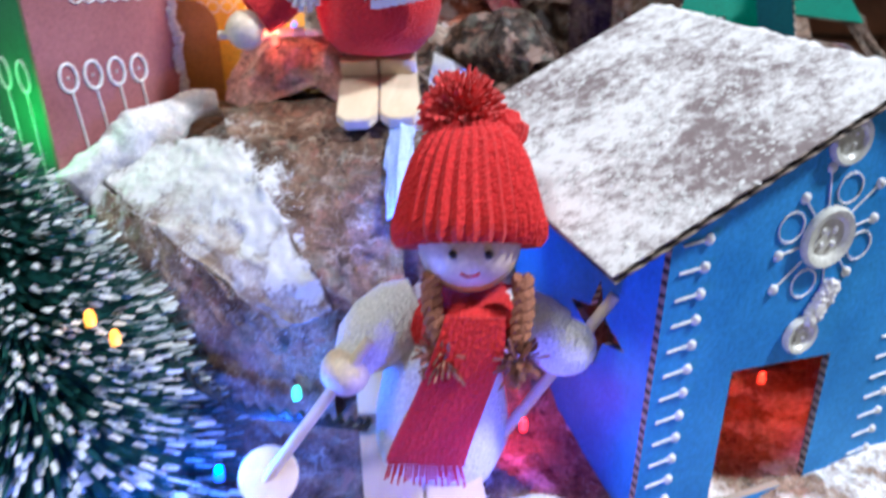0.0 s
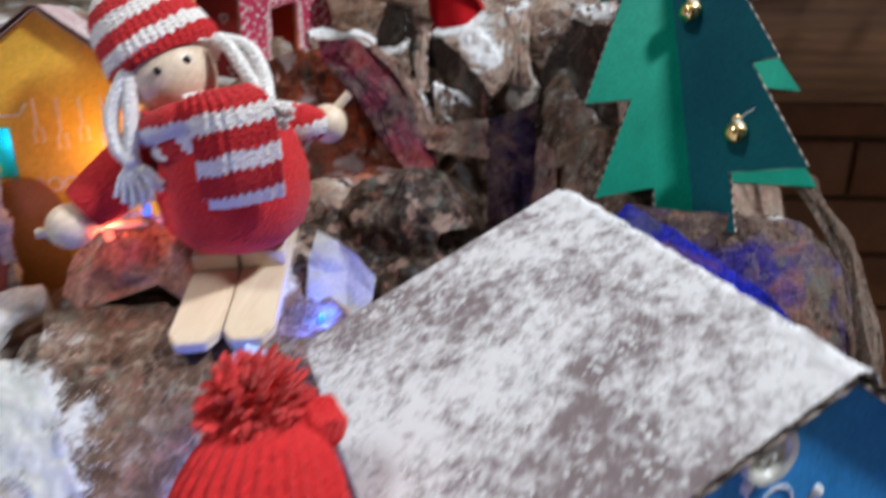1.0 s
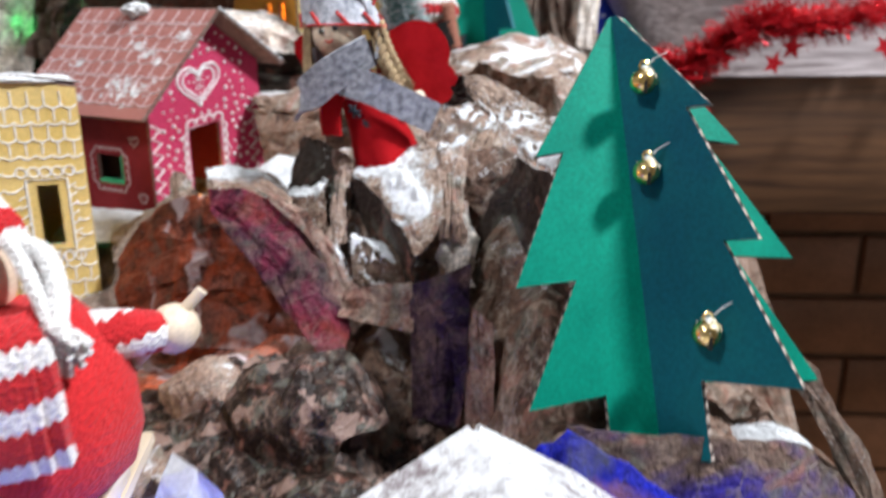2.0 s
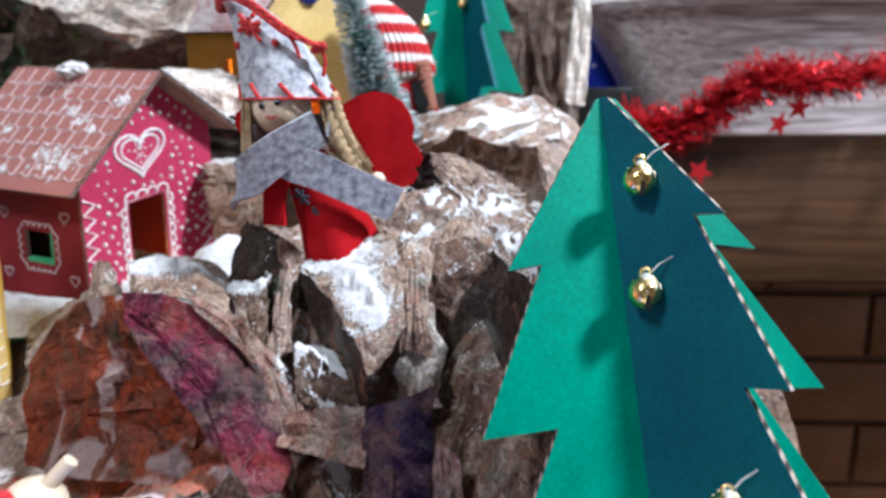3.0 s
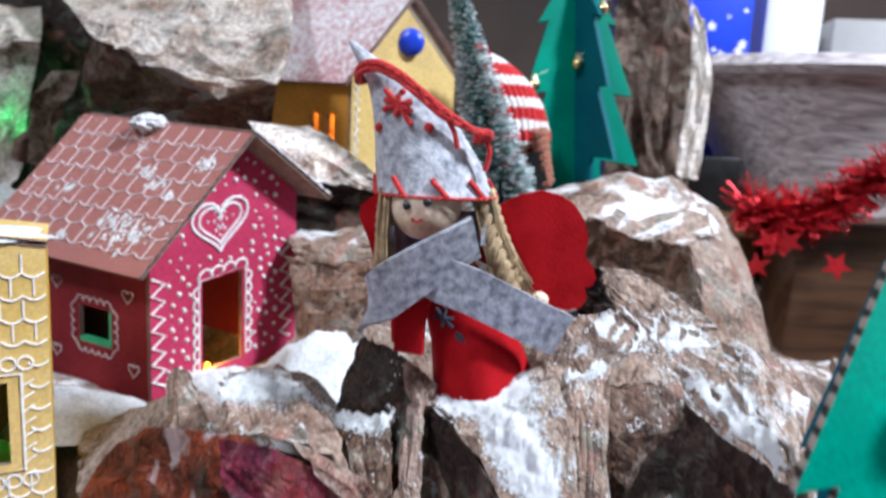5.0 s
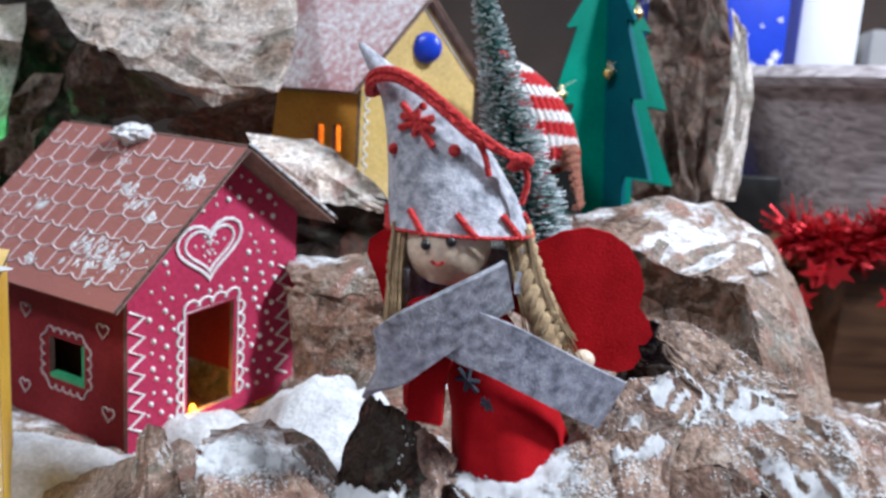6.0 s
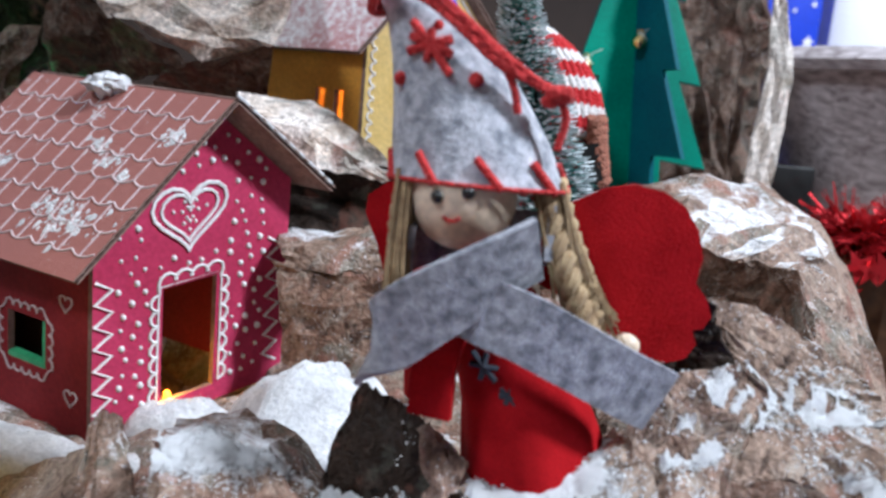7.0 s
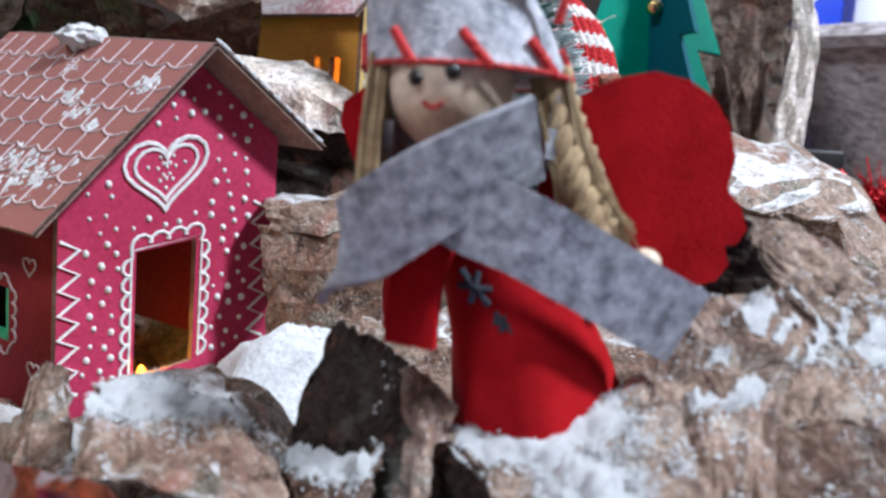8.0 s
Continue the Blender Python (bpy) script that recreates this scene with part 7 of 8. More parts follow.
# white strip, tinted blue in place of the bulb's light
folds("paper_rock", [[(-1.8, 27.6, 11.5), (-1.2, 27.4, 11.8), (-0.6, 27.2, 11.4)], [(-1.8, 25.8, 10.2), (-1.2, 25.4, 10.4), (-0.7, 25.4, 10.0)], [(-1.6, 23.6, 8.4), (-1.1, 23.4, 8.6), (-0.7, 23.6, 8.2)]], BLUE_TINTED, "folded white paper, blue light in its colour, between skis and roof", 48, 0.08, 4)
# layers of paper between the raspberry and the amber house
folds("paper_rock", [[(-8.0, 63.0, 31.6), (-4.7, 63.0, 31.6), (-2.3, 62.5, 30.6), (-0.5, 62.0, 29.0)], [(-6.6, 61.5, 30.5), (-3.8, 61.0, 30.3), (-1.9, 60.8, 29.3), (-0.4, 61.0, 28.7)], [(-5.6, 61.0, 29.5), (-3.4, 60.6, 28.6), (-1.8, 60.8, 28.7), (-0.5, 60.8, 28.3)]], PAPER_PALE, "pale crumpled paper between the raspberry and amber houses", 37, 0.22, 4)
# dark sheet that paints the shade of the hole between the layers
folds("paper_rock", [[(-5.2, 61.4, 29.3), (-2.4, 61.2, 29.0), (0.4, 61.2, 29.0)], [(-5.2, 62.2, 27.4), (-2.8, 62.4, 27.4), (0.4, 62.0, 27.4)], [(-5.0, 61.0, 25.7), (-2.4, 61.0, 25.9), (0.4, 60.8, 26.2)]], PAPER_SHADE, "dark sheet as shade under the pale crumpled paper", 40, 0.2, 4)
folds("paper_rock", [[(-5.0, 60.8, 26.0), (-2.6, 60.6, 26.2), (0.2, 60.2, 26.9)], [(-4.2, 58.6, 25.6), (-2.0, 58.3, 25.8), (0.2, 58.2, 26.0)], [(-3.9, 58.2, 24.9), (-1.6, 57.9, 24.9), (0.3, 57.8, 25.3)]], PAPER_FLAP, "snow-dusted shelf of paper below the dark hollow", 42, 0.16, 4)
folds("paper_rock", [[(-4.4, 58.5, 25.0), (-2.0, 58.3, 25.0), (0.6, 57.9, 25.5)], [(-3.9, 58.1, 23.5), (-1.9, 57.5, 23.6), (0.7, 57.5, 24.1)], [(-3.6, 57.6, 21.0), (-1.5, 57.2, 21.4), (0.9, 56.9, 22.0)]], PAPER_UMBER, "brown paper face behind the snow drift", 47, 0.24, 4)
folds("paper_rock", [[(19.2, 77.9, 42.0), (20.2, 77.5, 40.6)], [(19.5, 77.2, 36.4), (21.0, 77.0, 35.8)], [(19.0, 77.0, 29.6), (20.6, 76.8, 29.2)]], PAPER_PALE, "pale turned edge of the paper pillar", 52, 0.25, 5)
# back pillar, overhang
sheet("paper_rock", [[(14.0, 80.0, 47.0), (17.0, 79.0, 46.0), (19.0, 79.0, 43.5)], [(14.0, 79.0, 38.0), (17.6, 78.0, 38.0), (20.4, 79.0, 37.0)], [(14.0, 78.0, 28.0), (17.4, 77.0, 28.0), (20.0, 78.0, 27.0)]], PAPER, "standing pillar of brown paper behind the far tree", 33, 0.5)
sheet("paper_rock", [[(-27.2, 72.0, 44.7), (-18.7, 72.0, 45.2), (-8.9, 72.0, 44.7)], [(-20.7, 66.0, 38.4), (-14.2, 66.0, 38.9), (-6.7, 66.0, 38.5)], [(-17.8, 63.5, 36.4), (-12.7, 63.5, 36.0), (-5.8, 63.5, 35.9)], [(-15.2, 62.0, 35.5), (-12.0, 62.0, 34.2), (-6.0, 62.0, 33.9)], [(-15.0, 62.5, 35.0), (-10.2, 62.5, 32.7), (-6.7, 62.5, 33.6)]], PAPER_PALE, "overhang of pale creased paper above the raspberry house", 35, 0.4, fold=1.8, crease=0.35)
# two lips whose brown carries the shadow of the overhang
sheet("paper_rock", [[(-17.4, 63.5, 36.0), (-13.3, 62.6, 34.6), (-10.3, 62.6, 32.7)], [(-19.2, 65.0, 34.0), (-15.7, 64.5, 33.1), (-11.7, 63.5, 32.6)], [(-20.1, 67.0, 32.1), (-16.9, 66.0, 32.0), (-13.2, 65.0, 32.4)]], PAPER_BARE, "lip under the paper overhang, browned to show shade", 36, 0.2, crease=0.3)
sheet("paper_rock", [[(-11.5, 63.0, 32.6), (-8.6, 62.4, 33.2), (-6.3, 62.4, 34.0)], [(-12.7, 64.0, 32.0), (-9.3, 63.4, 32.0), (-6.7, 63.4, 32.7)], [(-13.3, 65.0, 31.6), (-9.9, 64.4, 30.7), (-7.5, 64.4, 30.8)]], PAPER_BARE, "small lip under the paper overhang, browned to show shade", 34, 0.2, crease=0.3)
# backing sheet, near black to give the hollow its shade
sheet("paper_rock", [[(-27.8, 72.0, 41.3), (-24.1, 72.0, 40.7), (-20.1, 72.0, 40.0)], [(-26.3, 70.0, 36.5), (-23.0, 70.0, 36.6), (-19.1, 70.0, 36.0)], [(-26.2, 69.0, 31.9), (-23.0, 69.0, 31.7), (-18.6, 69.0, 31.9)], [(-26.2, 68.0, 26.6), (-23.0, 68.0, 26.4), (-18.2, 68.0, 26.7)]], PAPER_SHADE, "dark backing sheet as shade behind the raspberry house", 30, 0.4, fold=2.0)
sheet("paper_rock", [[(-22.0, 66.0, 34.5), (-19.8, 66.0, 34.3)], [(-22.9, 65.5, 31.9), (-20.9, 65.5, 31.6)], [(-23.8, 65.0, 28.7), (-21.8, 65.0, 28.3)]], PAPER, "strip of paper lit green in the hollow", 32, 0.2)
sheet("paper_rock", [[(-32.5, 70.0, 40.7), (-28.5, 70.0, 39.0), (-24.9, 70.0, 38.2)], [(-29.8, 66.5, 35.9), (-26.0, 66.5, 36.0), (-22.8, 66.5, 36.1)], [(-30.8, 67.5, 34.2), (-26.9, 67.5, 34.3), (-23.8, 67.5, 34.6)], [(-30.7, 67.0, 30.2), (-26.8, 67.0, 30.0), (-24.4, 67.0, 30.1)], [(-29.2, 65.0, 27.4), (-25.4, 65.0, 27.2), (-23.3, 65.0, 27.3)]], PAPER_PALE, "creased paper cliff at the village's far edge", 38, 0.4, fold=2.0, crease=0.45)
# pink paper by the amber house, folded paper behind the skis
paper_rock("paper_rock", (-7.0, 33.0, 12.4), (4.2, 3.0, 2.3), PAPER_PINK, "crumple of pink paper lit by a red bulb", 45, 0.5, 0.9)
sheet("paper_rock", [[(-0.2, 34.8, 13.9), (1.4, 34.2, 13.2), (2.7, 33.5, 12.0)], [(-0.4, 33.0, 12.4), (1.0, 32.4, 11.2), (2.5, 32.2, 10.4)], [(0.0, 31.2, 9.4), (1.4, 31.0, 9.0), (2.4, 31.2, 8.6)]], WHITE_BOX, "folded white paper lit blue behind the skis", 47, 0.15)


# ---- snow ----
def drift(c, r, seed, label):
    """A soft, lumpy mound."""
    bm = bmesh.new()
    rings = [[bm.verts.new((c[0], c[1], c[2] + r[2]))]]
    for i in range(1, 15):
        d = i / 14
        ring = []
        for k in range(44):
            q = k * math.tau / 44
            x, y = d * math.cos(q), d * math.sin(q)
            lump = noise.fractal(Vector((x * 2.2, y * 2.2, seed)), 0.7, 2.2, 4)
            wide = 1 + 0.22 * noise.noise(Vector((math.cos(q) * 1.4, math.sin(q) * 1.4, seed + 5)))
            z = (1 - d * d) ** 0.7 * (1 + 0.3 * lump) - 0.35 * d**4
            ring.append(bm.verts.new((c[0] + r[0] * x * wide, c[1] + r[1] * y * wide, c[2] + r[2] * z)))
        rings.append(ring)
    for k in range(44):
        bm.faces.new((rings[0][0], rings[1][k], rings[1][(k + 1) % 44]))
    for a, b in zip(rings[1:], rings[2:]):
        for k in range(44):
            bm.faces.new((a[k], b[k], b[(k + 1) % 44], a[(k + 1) % 44]))
    rnd = random.Random(seed)
    for f in list(bm.faces):
        if rnd.random() < 0.6:
            p, n = f.calc_center_median(), f.normal if f.normal.length else Vector((0, 0, 1))
            d = (n + Vector((rnd.gauss(0, 0.8), rnd.gauss(0, 0.8), rnd.gauss(0, 0.6)))).normalized() * rnd.uniform(0.04, 0.12)
            s = d.orthogonal().normalized() * 0.018
            fill(bm, [p - s, p + s, p + d * 0.6 + s, p + d * 0.6 - s, p + d + s.cross(d) * 2], [(0, 1, 2, 3), (3, 2, 4)])
    return lone("snow_drift", bm, SNOW, c, label, "snow", "drifts of cotton snow", smooth=70)


drift((-0.8, 54.8, 19.5), (4.1, 3.3, 2.5), 1, "white cotton drift by the raspberry house's door")
drift((0.4, 51.6, 19.2), (3.2, 2.2, 1.3), 27, "white cotton drift running down to the dark peak")
drift((-12.6, 52.8, 18.1), (4.8, 2.0, 1.2), 2, "white cotton drift along the maroon wall")
drift((-8.5, 53.6, 17.9), (2.4, 1.0, 0.7), 7, "white cotton drift along the raspberry wall")
drift((-6.8, 56.4, 18.6), (3.0, 1.2, 0.9), 17, "white cotton drift before the raspberry house")
drift((21.9, 37.9, 13.2), (1.9, 0.8, 0.6), 3, "white cotton snow at the green tree's foot")
drift((16.0, 15.4, -1.9), (6.0, 2.0, 1.0), 5, "white cotton snow before the blue house")
drift((4.9, 15.6, 0.2), (1.7, 0.8, 0.6), 6, "strand of white wool beside the skis")

bm = bmesh.new()
own = bmesh.new()
tube(own, curve_through([(-16.2, 25.4, 8.8), (-15.2, 26.4, 9.5), (-14.2, 27.2, 10.1), (-13.2, 28.4, 10.9), (-12.2, 29.6, 11.5), (-11.0, 30.6, 11.8)], 14), 1.15, 40, 0, False, lambda f: 0.6 + 0.55 * math.sin(math.pi * min(1, f * 1.1 + 0.1)))
for v in own.verts:
    v.co += 0.5 * noise.noise_vector(v.co * 0.45) + 0.14 * noise.noise_vector(v.co * 1.7) + 0.02 * noise.noise_vector(v.co * 7.0)
merge(bm, own)
lone("snow_paste", bm, SNOW, (-13.5, 28, 10), "lumpy white snow paste along the rose house's foot", "snow", smooth=170)

# powder snow lying on the folds
def snow_blanket(name, line, mat, label, seed, cell=0.1, ragged=0.55, lift=0.14, steep=0.55, jump=4.0, thin=0.0, reach=2.5):
    """A ragged blanket of powder that settles on whatever lies under a line of (x, y, half width)."""
    rnd = random.Random(seed)
    x0, x1 = min(p[0] - p[2] for p in line) - 0.9, max(p[0] + p[2] for p in line) + 0.9
    y0, y1 = min(p[1] - p[2] for p in line) - 0.9, max(p[1] + p[2] for p in line) + 0.9
    nx, ny = int((x1 - x0) / cell), int((y1 - y0) / cell)
    ends = [(Vector(p[:2]), p[2]) for p in line]

    def cover(q):
        best = -9.0
        for (a, ra), (b, rb) in zip(ends, ends[1:]):
            d = b - a
            s = min(1, max(0, (q - a).dot(d) / d.length_squared))
            r = ra + (rb - ra) * s
            best = max(best, 1 - (q - a.lerp(b, s)).length / r)
        at = Vector((q.x, q.y, seed))
        return best + ragged * noise.fractal(at * 0.9, 0.6, 2.2, 4) 

    grid, co, faces, thick, crumbs = {}, [], [], [], []
    for i in range(nx + 1):
        for j in range(ny + 1):
            q = Vector((x0 + cell * (i + rnd.uniform(-0.3, 0.3)), y0 + cell * (j + rnd.uniform(-0.3, 0.3))))
            m = cover(q)
            if m < -0.4:
                continue
            p, n, _i, _d = LIE.ray_cast(Vector((q.x, q.y, line[0][3] + reach)), Vector((0, 0, -1)))
            if p is None:
                continue
            if n.z < 0:
                n = -n
            if n.z < steep:
                continue
            grid[i, j] = len(co)
            co.append(p + (n + Vector((0, 0, 0.4))) * lift * (min(1.0, max(0.08, m * 1.3)) * max(0.3, 1.2 + 0.6 * noise.noise(p * 2.2) - 0.9 * noise.voronoi(p * 3.4)[0][0]) + rnd.uniform(-0.16, 0.16)) + Vector((0, 0, 0.02)))
            thick.append(m - thin)
            if -0.3 < m < 0.25 and rnd.random() < 0.5:
                crumbs.append((co[-1] + 0.05 * Vector((rnd.gauss(0, 1), rnd.gauss(0, 1), 0.3)), rnd.choice((0.018, 0.025, 0.035, 0.055))))
    for (i, j), a in grid.items():
        q = [grid.get(k) for k in ((i + 1, j), (i + 1, j + 1), (i, j + 1))]
        if None in q:
            continue
        if max((co[a] - co[k]).length for k in q) < cell * jump:
            faces.append((a, *q))
    for c, r in crumbs:
        k = len(co)
        co += [c + Vector(d) * r * rnd.uniform(0.6, 1.4) for d in ((1, 0, 0.2), (0, 1, 0.2), (-1, 0, 0.2), (0, -1, 0.2), (0, 0, 1.2))]
        thick += [2.0] * 5
        faces += [(k, k + 1, k + 4), (k + 1, k + 2, k + 4), (k + 2, k + 3, k + 4), (k + 3, k, k + 4)]
    me = bpy.data.meshes.new(name)
    base = Vector((line[0][0], line[0][1], line[0][3]))
    me.from_pydata([(c - base) * CM for c in co], [], faces)
    finish(me, mat, 40)
    me.attributes.new("cover", "FLOAT", "POINT").data.foreach_set("value", thick)
    ob = new(name, me)
    ob.location = base * CM
    return tagged(ob, label, "snow", kind="stuff")


def grains(x0, x1, y0, y1, patches, seed, label, steep=0.6):
    """Loose grains strewn about the blankets."""
    rnd = random.Random(seed)
    out, faces = [], []
    for _ in range(patches):
        cx, cy = rnd.uniform(x0, x1), rnd.uniform(y0, y1)
        spread, turn, thin = rnd.uniform(0.15, 0.6), rnd.uniform(0, math.pi), rnd.uniform(0.3, 1.0)
        for _ in range(int(320 * spread)):
            a, b = rnd.gauss(0, spread), rnd.gauss(0, spread * thin)
            x, y = cx + a * math.cos(turn) - b * math.sin(turn), cy + a * math.sin(turn) + b * math.cos(turn)
            p, n, _i, _d = LIE.ray_cast(Vector((x, y, 70)), Vector((0, 0, -1)))
            if p is None or abs(n.z) < steep:
                continue
            r = rnd.uniform(0.012, 0.04) * (1.6 if math.hypot(a, b) < spread * 0.7 else 1)
            k = len(out)
            out += [p + Vector(d) * r * rnd.uniform(0.7, 1.3) for d in ((1, 0, 0.2), (0, 1, 0.2), (-1, 0, 0.2), (0, -1, 0.2), (0, 0, 1.0), (0, 0, -0.5))]
            faces += [(k, k + 1, k + 4), (k + 1, k + 2, k + 4), (k + 2, k + 3, k + 4), (k + 3, k, k + 4), (k + 1, k, k + 5), (k + 2, k + 1, k + 5), (k + 3, k + 2, k + 5), (k, k + 3, k + 5)]
    me = bpy.data.meshes.new("powder_snow")
    base = Vector(((x0 + x1) / 2, (y0 + y1) / 2, 20))
    me.from_pydata([(c - base) * CM for c in out], [], faces)
    finish(me, SNOW, 0)
    ob = new("powder_snow", me)
    ob.location = base * CM
    tagged(ob, label, "snow", kind="stuff")


co, tris = [], []
for o in [o for o in scene.objects if o.type == "MESH" and (o.name.startswith("ground") or o.name.startswith("paper_rock"))]:
    at = len(co)
    co += [(v.co + o.location) / CM for v in o.data.vertices]
    for f in o.data.polygons:
        q = list(f.vertices)
        tris += [(at + q[0], at + q[k], at + q[k + 1]) for k in range(1, len(q) - 1)]
LIE = BVHTree.FromPolygons(co, tris)
# x, y, half width, height of what it lies on
snow_blanket("snow_patch", [(-14.6, 25.4, 1.1, 10), (-11.4, 25.9, 1.6, 10), (-8.3, 24.4, 1.35, 9.6), (-6.0, 22.2, 0.95, 8.6), (-4.4, 20.6, 0.5, 7)], POWDER, "run of powder snow over the brown paper slope", 53, 0.08, 0.9, 0.07, 0.05, 10, 0.0)
snow_blanket("snow_patch", [(6.6, 46.3, 0.5, 22), (7.4, 45.6, 0.8, 21.5), (8.2, 44.5, 0.35, 21)], POWDER, "ragged patch of powder snow on the pointed flap", 54, 0.06, 0.8, 0.12, 0.1, 6.0, -0.3)
snow_blanket("snow_patch", [(4.8, 46.9, 0.35, 22.6), (6.0, 46.9, 0.4, 23), (7.4, 47.2, 0.35, 23.5)], POWDER, "powder snow along the angel's hem", 55, 0.06, 1.0, 0.08, 0.4, 5.0, 0.0)
snow_blanket("snow_patch", [(8.9, 47.3, 0.22, 23.7), (10.0, 47.9, 0.3, 24.6), (11.4, 48.65, 0.25, 25)], POWDER, "streak of powder snow along a paper ridge", 57, 0.06, 0.7, 0.06, 0.42, 5, -0.15)
snow_blanket("snow_patch", [(11.9, 48.8, 0.25, 24.9), (13.2, 48.8, 0.3, 24.8), (13.9, 48.7, 0.2, 24.7)], POWDER, "streak of powder snow under the peaked block", 58, 0.06, 0.7, 0.06, 0.42, 5, -0.15)
snow_blanket("snow_patch", [(12.9, 47.3, 0.45, 23.6), (13.6, 46.0, 0.6, 23.6), (14.0, 44.4, 0.5, 23.3), (14.1, 43.0, 0.3, 23)], POWDER, "white powder snow along the cliff's ledge", 59, 0.06, 0.8, 0.07, 0.48, 5.0, -0.15)
snow_blanket("snow_patch", [(1.2, 47.9, 0.45, 21.2), (2.6, 47.3, 0.4, 21.7)], POWDER, "clot of snow on the step under the dark peak", 60, 0.06, 0.8, 0.12, 0.3, 5.0, -0.1, 0.75)
snow_blanket("snow_patch", [(-3.0, 47.2, 0.5, 22.3), (-1.8, 47.4, 0.65, 22.4), (-0.4, 47.8, 0.45, 22.1)], POWDER, "white snow along the paper ledge", 61, 0.06, 0.7, 0.15, 0.3, 6, -0.1)
snow_blanket("snow_patch", [(4.7, 45.3, 0.7, 19.5), (6.0, 45.0, 0.9, 19.2), (7.5, 44.8, 0.6, 18.4)], POWDER, "cap of powder snow on the paper wedge", 56, 0.06, 0.8, 0.1, 0.2, 6, -0.05, 0.9)
grains(4, 17, 43.5, 51, 130, 3, "white powder snow strewn over the brown paper rocks")
grains(-4, 3, 45.5, 49, 10, 6, "white powder snow strewn over the ledge")
grains(5, 20, 56, 68, 30, 4, "white powder snow strewn over the far paper hill")
grains(-15, -7, 21, 28, 40, 5, "white powder snow strewn over the paper slope", 0.3)

# ---- light strings ----
for n, (place, colour, power) in enumerate(LEDS):
    lamp("string_light", "POINT", place, power, colour, 0.35)
    bm = bmesh.new()
    p = Vector(place) + Vector((0, 0.0, -0.75))
    lathe(bm, [(0.05, 0), (0.16, 0.05), (0.18, 0.3), (0.13, 0.5), (0.04, 0.58)], 10, Matrix.Translation(p))
    lone("bulb", bm, glow("lit_bulb", colour, 2.2), p, "tiny lit bulb of the light string", "light bulb", "bulbs of the light string")
# two thin dark leads wound about each other
LEAD = [Vector(p) for p in ((-15.8, 24.0, 9.4), (-12.6, 21.5, 7.7), (-10.7, 19.5, 4.9), (-8.9, 18.5, 3.8), (-6.5, 17.4, 3.1), (-3.5, 16.8, 3.1), (-1.6, 17.0, 2.8))]
bm = bmesh.new()
for s in (0, math.pi):
    line = []
    for i in range(121):
        f = i / 120 * (len(LEAD) - 1)
        k = min(int(f), len(LEAD) - 2)
        h = f - k
        before, after = LEAD[max(k - 1, 0)], LEAD[min(k + 2, len(LEAD) - 1)]
        p, q = LEAD[k], LEAD[k + 1]
        c = 0.5 * (2 * p + (q - before) * h + (2 * before - 5 * p + 4 * q - after) * h * h + (3 * p - before - 3 * q + after) * h ** 3)
        line.append(c + 0.16 * Vector((math.cos(i * 0.8 + s), 0.3 * math.sin(i * 0.8 + s), math.sin(i * 0.8 + s))))
    tube(bm, line, 0.13, 6)
lone("light_cable", bm, WIRE, (-8, 19, 3), "dark green twisted cable of the light string", "cable")

# ---- things on the shelf behind ----
basket = thing("foil_basket", (48, 90, 26.5), "wide tapering basket wrapped in streaky grey foil", "basket")


def hoop(name, levels, label):
    """A ring of walls with round ends through levels of (height, x from, x to, y from, y to)."""
    own = bmesh.new()
    rings = []
    for z, x0, x1, y0, y1 in levels:
        ring = []
        for k in range(72):
            a = k * math.tau / 72
            ca, sa = math.cos(a), math.sin(a)
            wide = 0.7 * noise.noise(Vector((ca * 3, sa * 3, z * 0.25)))
            ring.append(own.verts.new(((x0 + x1) / 2 + ((x1 - x0) / 2 + wide) * math.copysign(abs(ca) ** 0.62, ca), (y0 + y1) / 2 + ((y1 - y0) / 2 + 0.5 * wide) * math.copysign(abs(sa) ** 0.62, sa), z)))
        rings.append(ring)
    for a, b in zip(rings, rings[1:]):
        for k in range(72):
            own.faces.new((a[k], a[(k + 1) % 72], b[(k + 1) % 72], b[k]))
    own.faces.new(rings[0][::-1])
    own.faces.new(rings[-1])
    part(name, own, BASKET, basket, label, 50)


hoop("body", ((26.6, 28.6, 70, 84.5, 98), (30.0, 27.4, 71.5, 84.0, 99), (34.0, 25.0, 73.2, 82.8, 100.5), (38.2, 22.4, 75, 81.3, 102), (38.2, 23.4, 74.2, 82.2, 101), (33, 25.6, 73, 83.4, 99.6)), "")
hoop("rim", ((37.8, 21.9, 75.5, 80.8, 102.4), (38.5, 21.5, 75.9, 80.4, 102.8), (39.4, 22.0, 75.4, 81.0, 102.2), (39.3, 23.1, 74.3, 82.1, 101.1), (38.0, 23.3, 74.1, 82.3, 100.9)), "folded foil rim")
bag = thing("gift_bag", (26, 104, 26.5), "royal blue gift bag printed with white stars", "gift bag")
bm = bmesh.new()
box(bm, (24.2, 98.6, 26.6), (37.2, 106.6, 56), axes((0, 0, 0), (1, 0.06, 0), (-0.06, 1, 0)), 0, 0.3)
body = part("body", bm, GIFT_BLUE, bag)
rnd = random.Random(12)
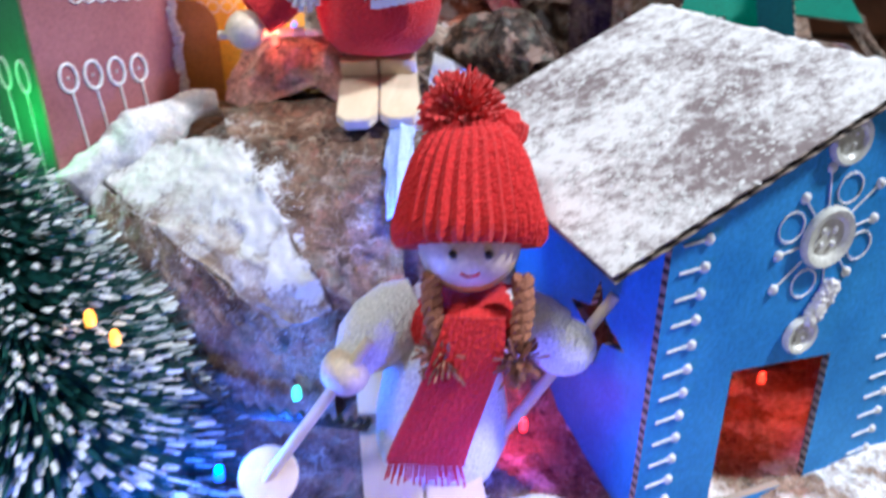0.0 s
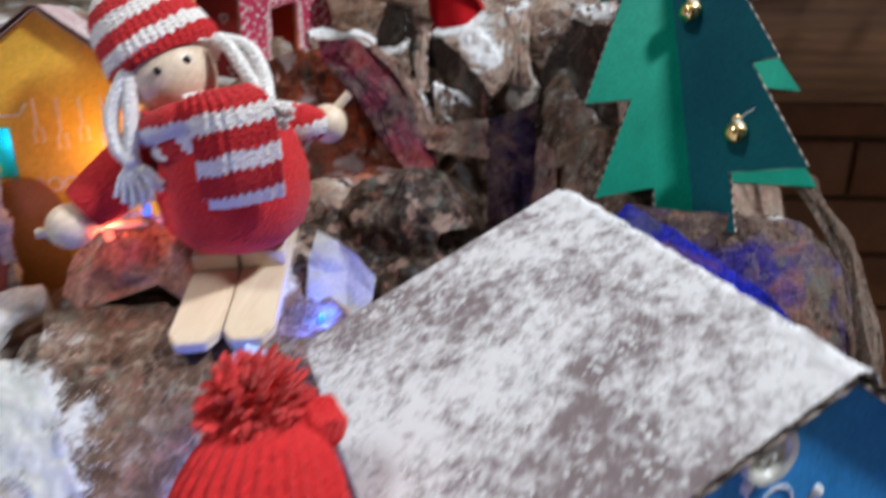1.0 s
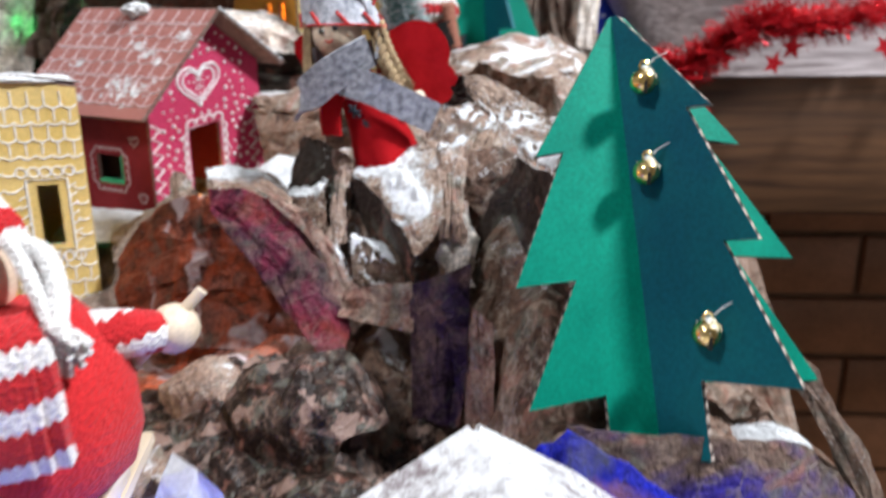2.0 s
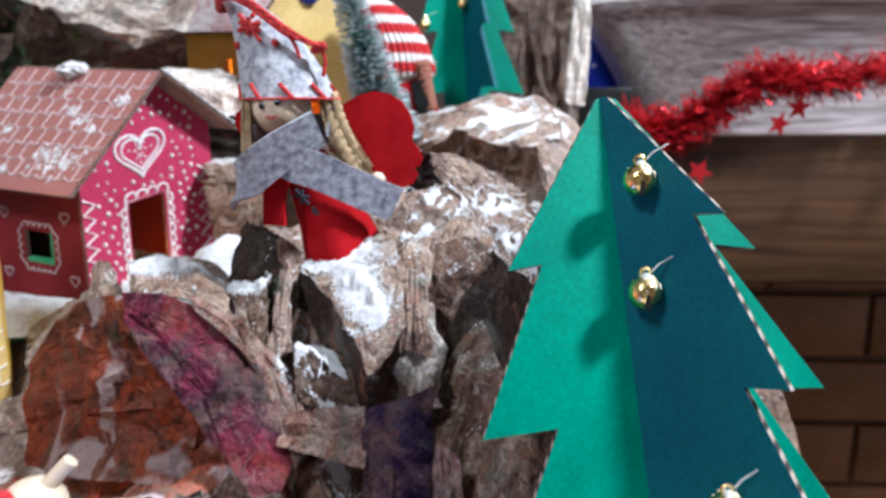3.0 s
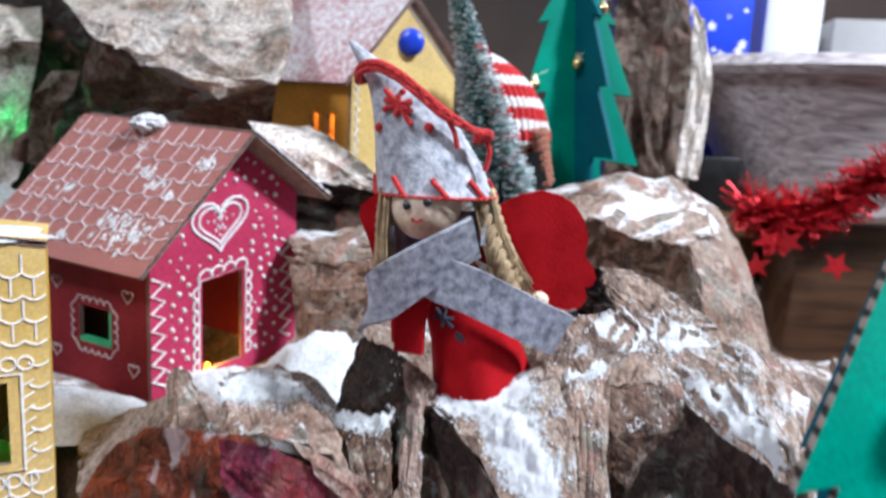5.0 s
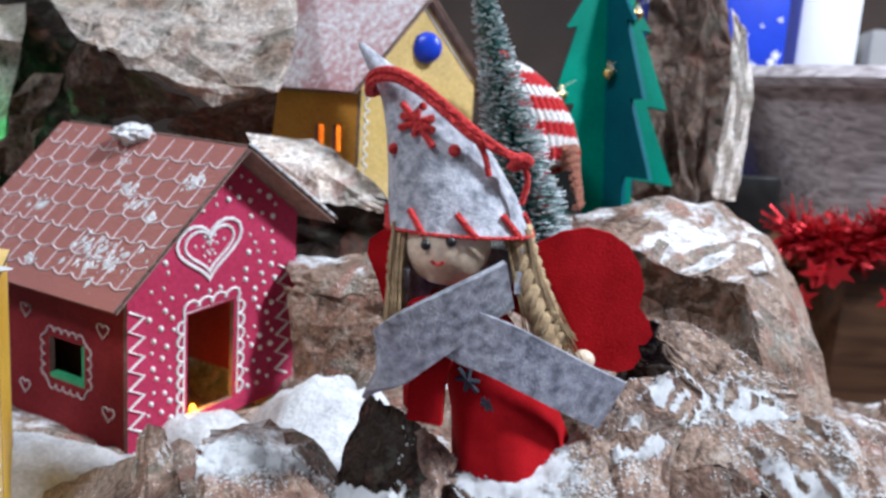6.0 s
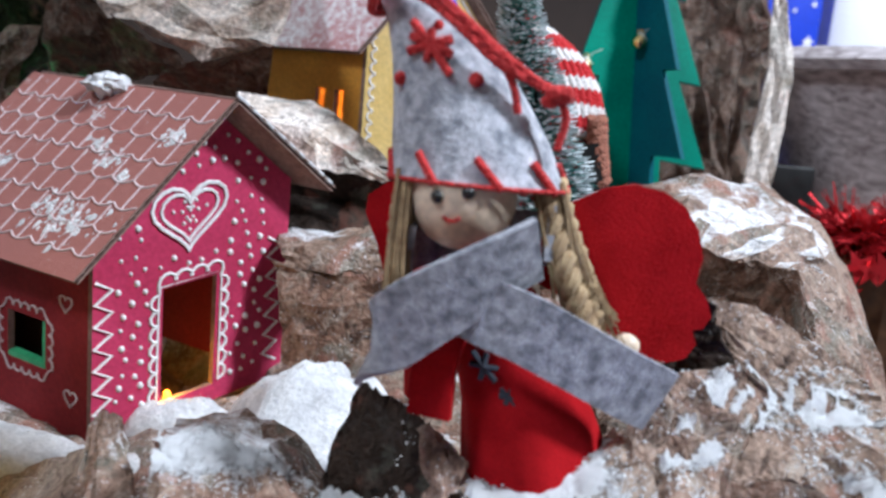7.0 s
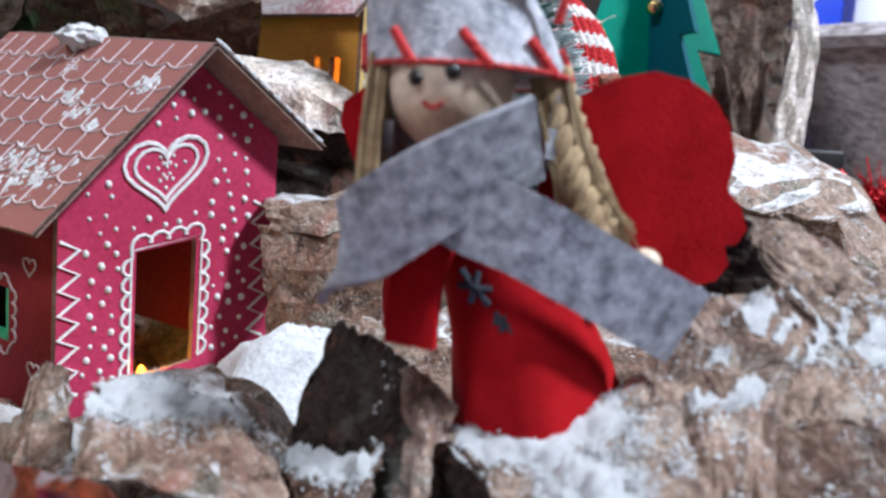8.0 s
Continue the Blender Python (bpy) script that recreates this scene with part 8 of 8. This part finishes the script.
for k in range(46):
    x, z, s = rnd.uniform(24.8, 36.6), rnd.uniform(28, 55), rnd.choice((0.25, 0.35, 0.6))
    bm = bmesh.new()
    pts = [(x + s * (1 if i % 2 == 0 else 0.42) * math.sin(i * math.pi / 5), z + s * (1 if i % 2 == 0 else 0.42) * math.cos(i * math.pi / 5)) for i in range(10)]
    prism(bm, pts, 0.05, axes((0, 0, 0), (1, 0.06, 0), (-0.06, 1, 0)) @ Matrix.Translation((0, 98.53, 0)))
    part("star", bm, WHITE_BOX, body)
bm = bmesh.new()
box(bm, (34.4, 106.5, 26.6), (40.5, 114, 60), None, 0, 0.3)
lone("white_box", bm, WHITE_BOX, (40, 108, 26.5), "plain white card box behind the basket", "box")
bm = bmesh.new()
box(bm, (41.5, 106, 26.6), (66, 117, 46.5), None, 0, 0.3)
lone("grey_box", bm, surface("grey_card", (0.3, 0.29, 0.28), (0.4, 0.39, 0.38), 0.1, 0.7, 0.1), (55, 108, 26.5), "grey card box behind the basket", "box")
bm = bmesh.new()
box(bm, (18.5, 84, 26.6), (26.2, 92, 31.0), None, 0, 0.25)
lone("black_box", bm, BLACK, (22, 88, 26.5), "low black box on the shelf", "box")


def tinsel(pts, label, seed):
    rnd = random.Random(seed)
    pts = [Vector(p) for p in pts]
    root = thing("tinsel_garland", pts[0], label, "tinsel")
    bm = bmesh.new()
    tube(bm, pts, 0.12, 5)
    part("string", bm, TINSEL, root)
    co, faces = [], []
    total = len(pts) - 1
    for k in range(4600):
        f = rnd.uniform(0, total)
        i = min(int(f), total - 1)
        p = pts[i].lerp(pts[i + 1], f - i)
        d = Vector((rnd.gauss(0, 1), rnd.gauss(0, 1), rnd.gauss(0, 1) - 0.25)).normalized()
        s = d.orthogonal().normalized() * rnd.uniform(0.05, 0.12)
        e = p + d * rnd.uniform(0.8, 2.5)
        n = len(co)
        m = p.lerp(e, 0.5) + s * 2
        co += [p - s, p + s, m + s, m - s, e + s, e - s]
        faces += [(n, n + 1, n + 2, n + 3), (n + 3, n + 2, n + 4, n + 5)]
    me = bpy.data.meshes.new("foil_fringe")
    me.from_pydata([(c - pts[0]) * CM for c in co], [], faces)
    finish(me, TINSEL, 0)
    ob = tagged(new("foil_fringe", me), "", kind="stuff")
    ob.parent = root
    for k in range(9):
        f = rnd.uniform(0.2, total - 0.1)
        i = int(f)
        p = pts[i].lerp(pts[i + 1], f - i) + Vector((rnd.uniform(-1, 1), -2.2, rnd.uniform(-4.5, -1.5)))
        bm = bmesh.new()
        m = axes(p, (math.cos(k), 0.3, math.sin(k)), (0, 1, 0), (-math.sin(k), 0, math.cos(k)))
        prism(bm, [((1.0 if q % 2 == 0 else 0.42) * math.sin(q * math.pi / 5), (1.0 if q % 2 == 0 else 0.42) * math.cos(q * math.pi / 5)) for q in range(10)], 0.06, m)
        part("foil_star", bm, TINSEL, root, "red foil star")


tinsel([(23.7, 74.6, 27.9), (25.2, 73.6, 27.3), (27.2, 73.4, 27.4), (29.2, 73.2, 28.6), (31.0, 73.0, 30.2), (33.5, 72.6, 31.4), (37.0, 72.4, 31.0), (42.0, 72.4, 32.0), (50.0, 72.6, 31.0), (60.0, 73.0, 30.5)], "red tinsel garland with foil stars along the shelf", 3)

# ---- bricks under the shelf ----
brick = bmesh.new()
box(brick, (-11.7, -0.6, -3.7), (11.7, 1.0, 3.7), None, 0, 0.25)
for v in brick.verts:
    v.co *= CM
brick_mesh = bpy.data.meshes.new("brick")
brick.to_mesh(brick_mesh)
brick.free()
finish(brick_mesh, BRICK, 40)
for r in range(10):
    for k in range(7):
        ob = new("brick", brick_mesh)
        ob.parent = brick_wall
        ob.location = Vector((22 + 24.2 * k + 12.1 * (r % 2) - BASE[brick_wall.name][0], 99.6 - BASE[brick_wall.name][1], 20.0 - 8.2 * r - BASE[brick_wall.name][2])) * CM
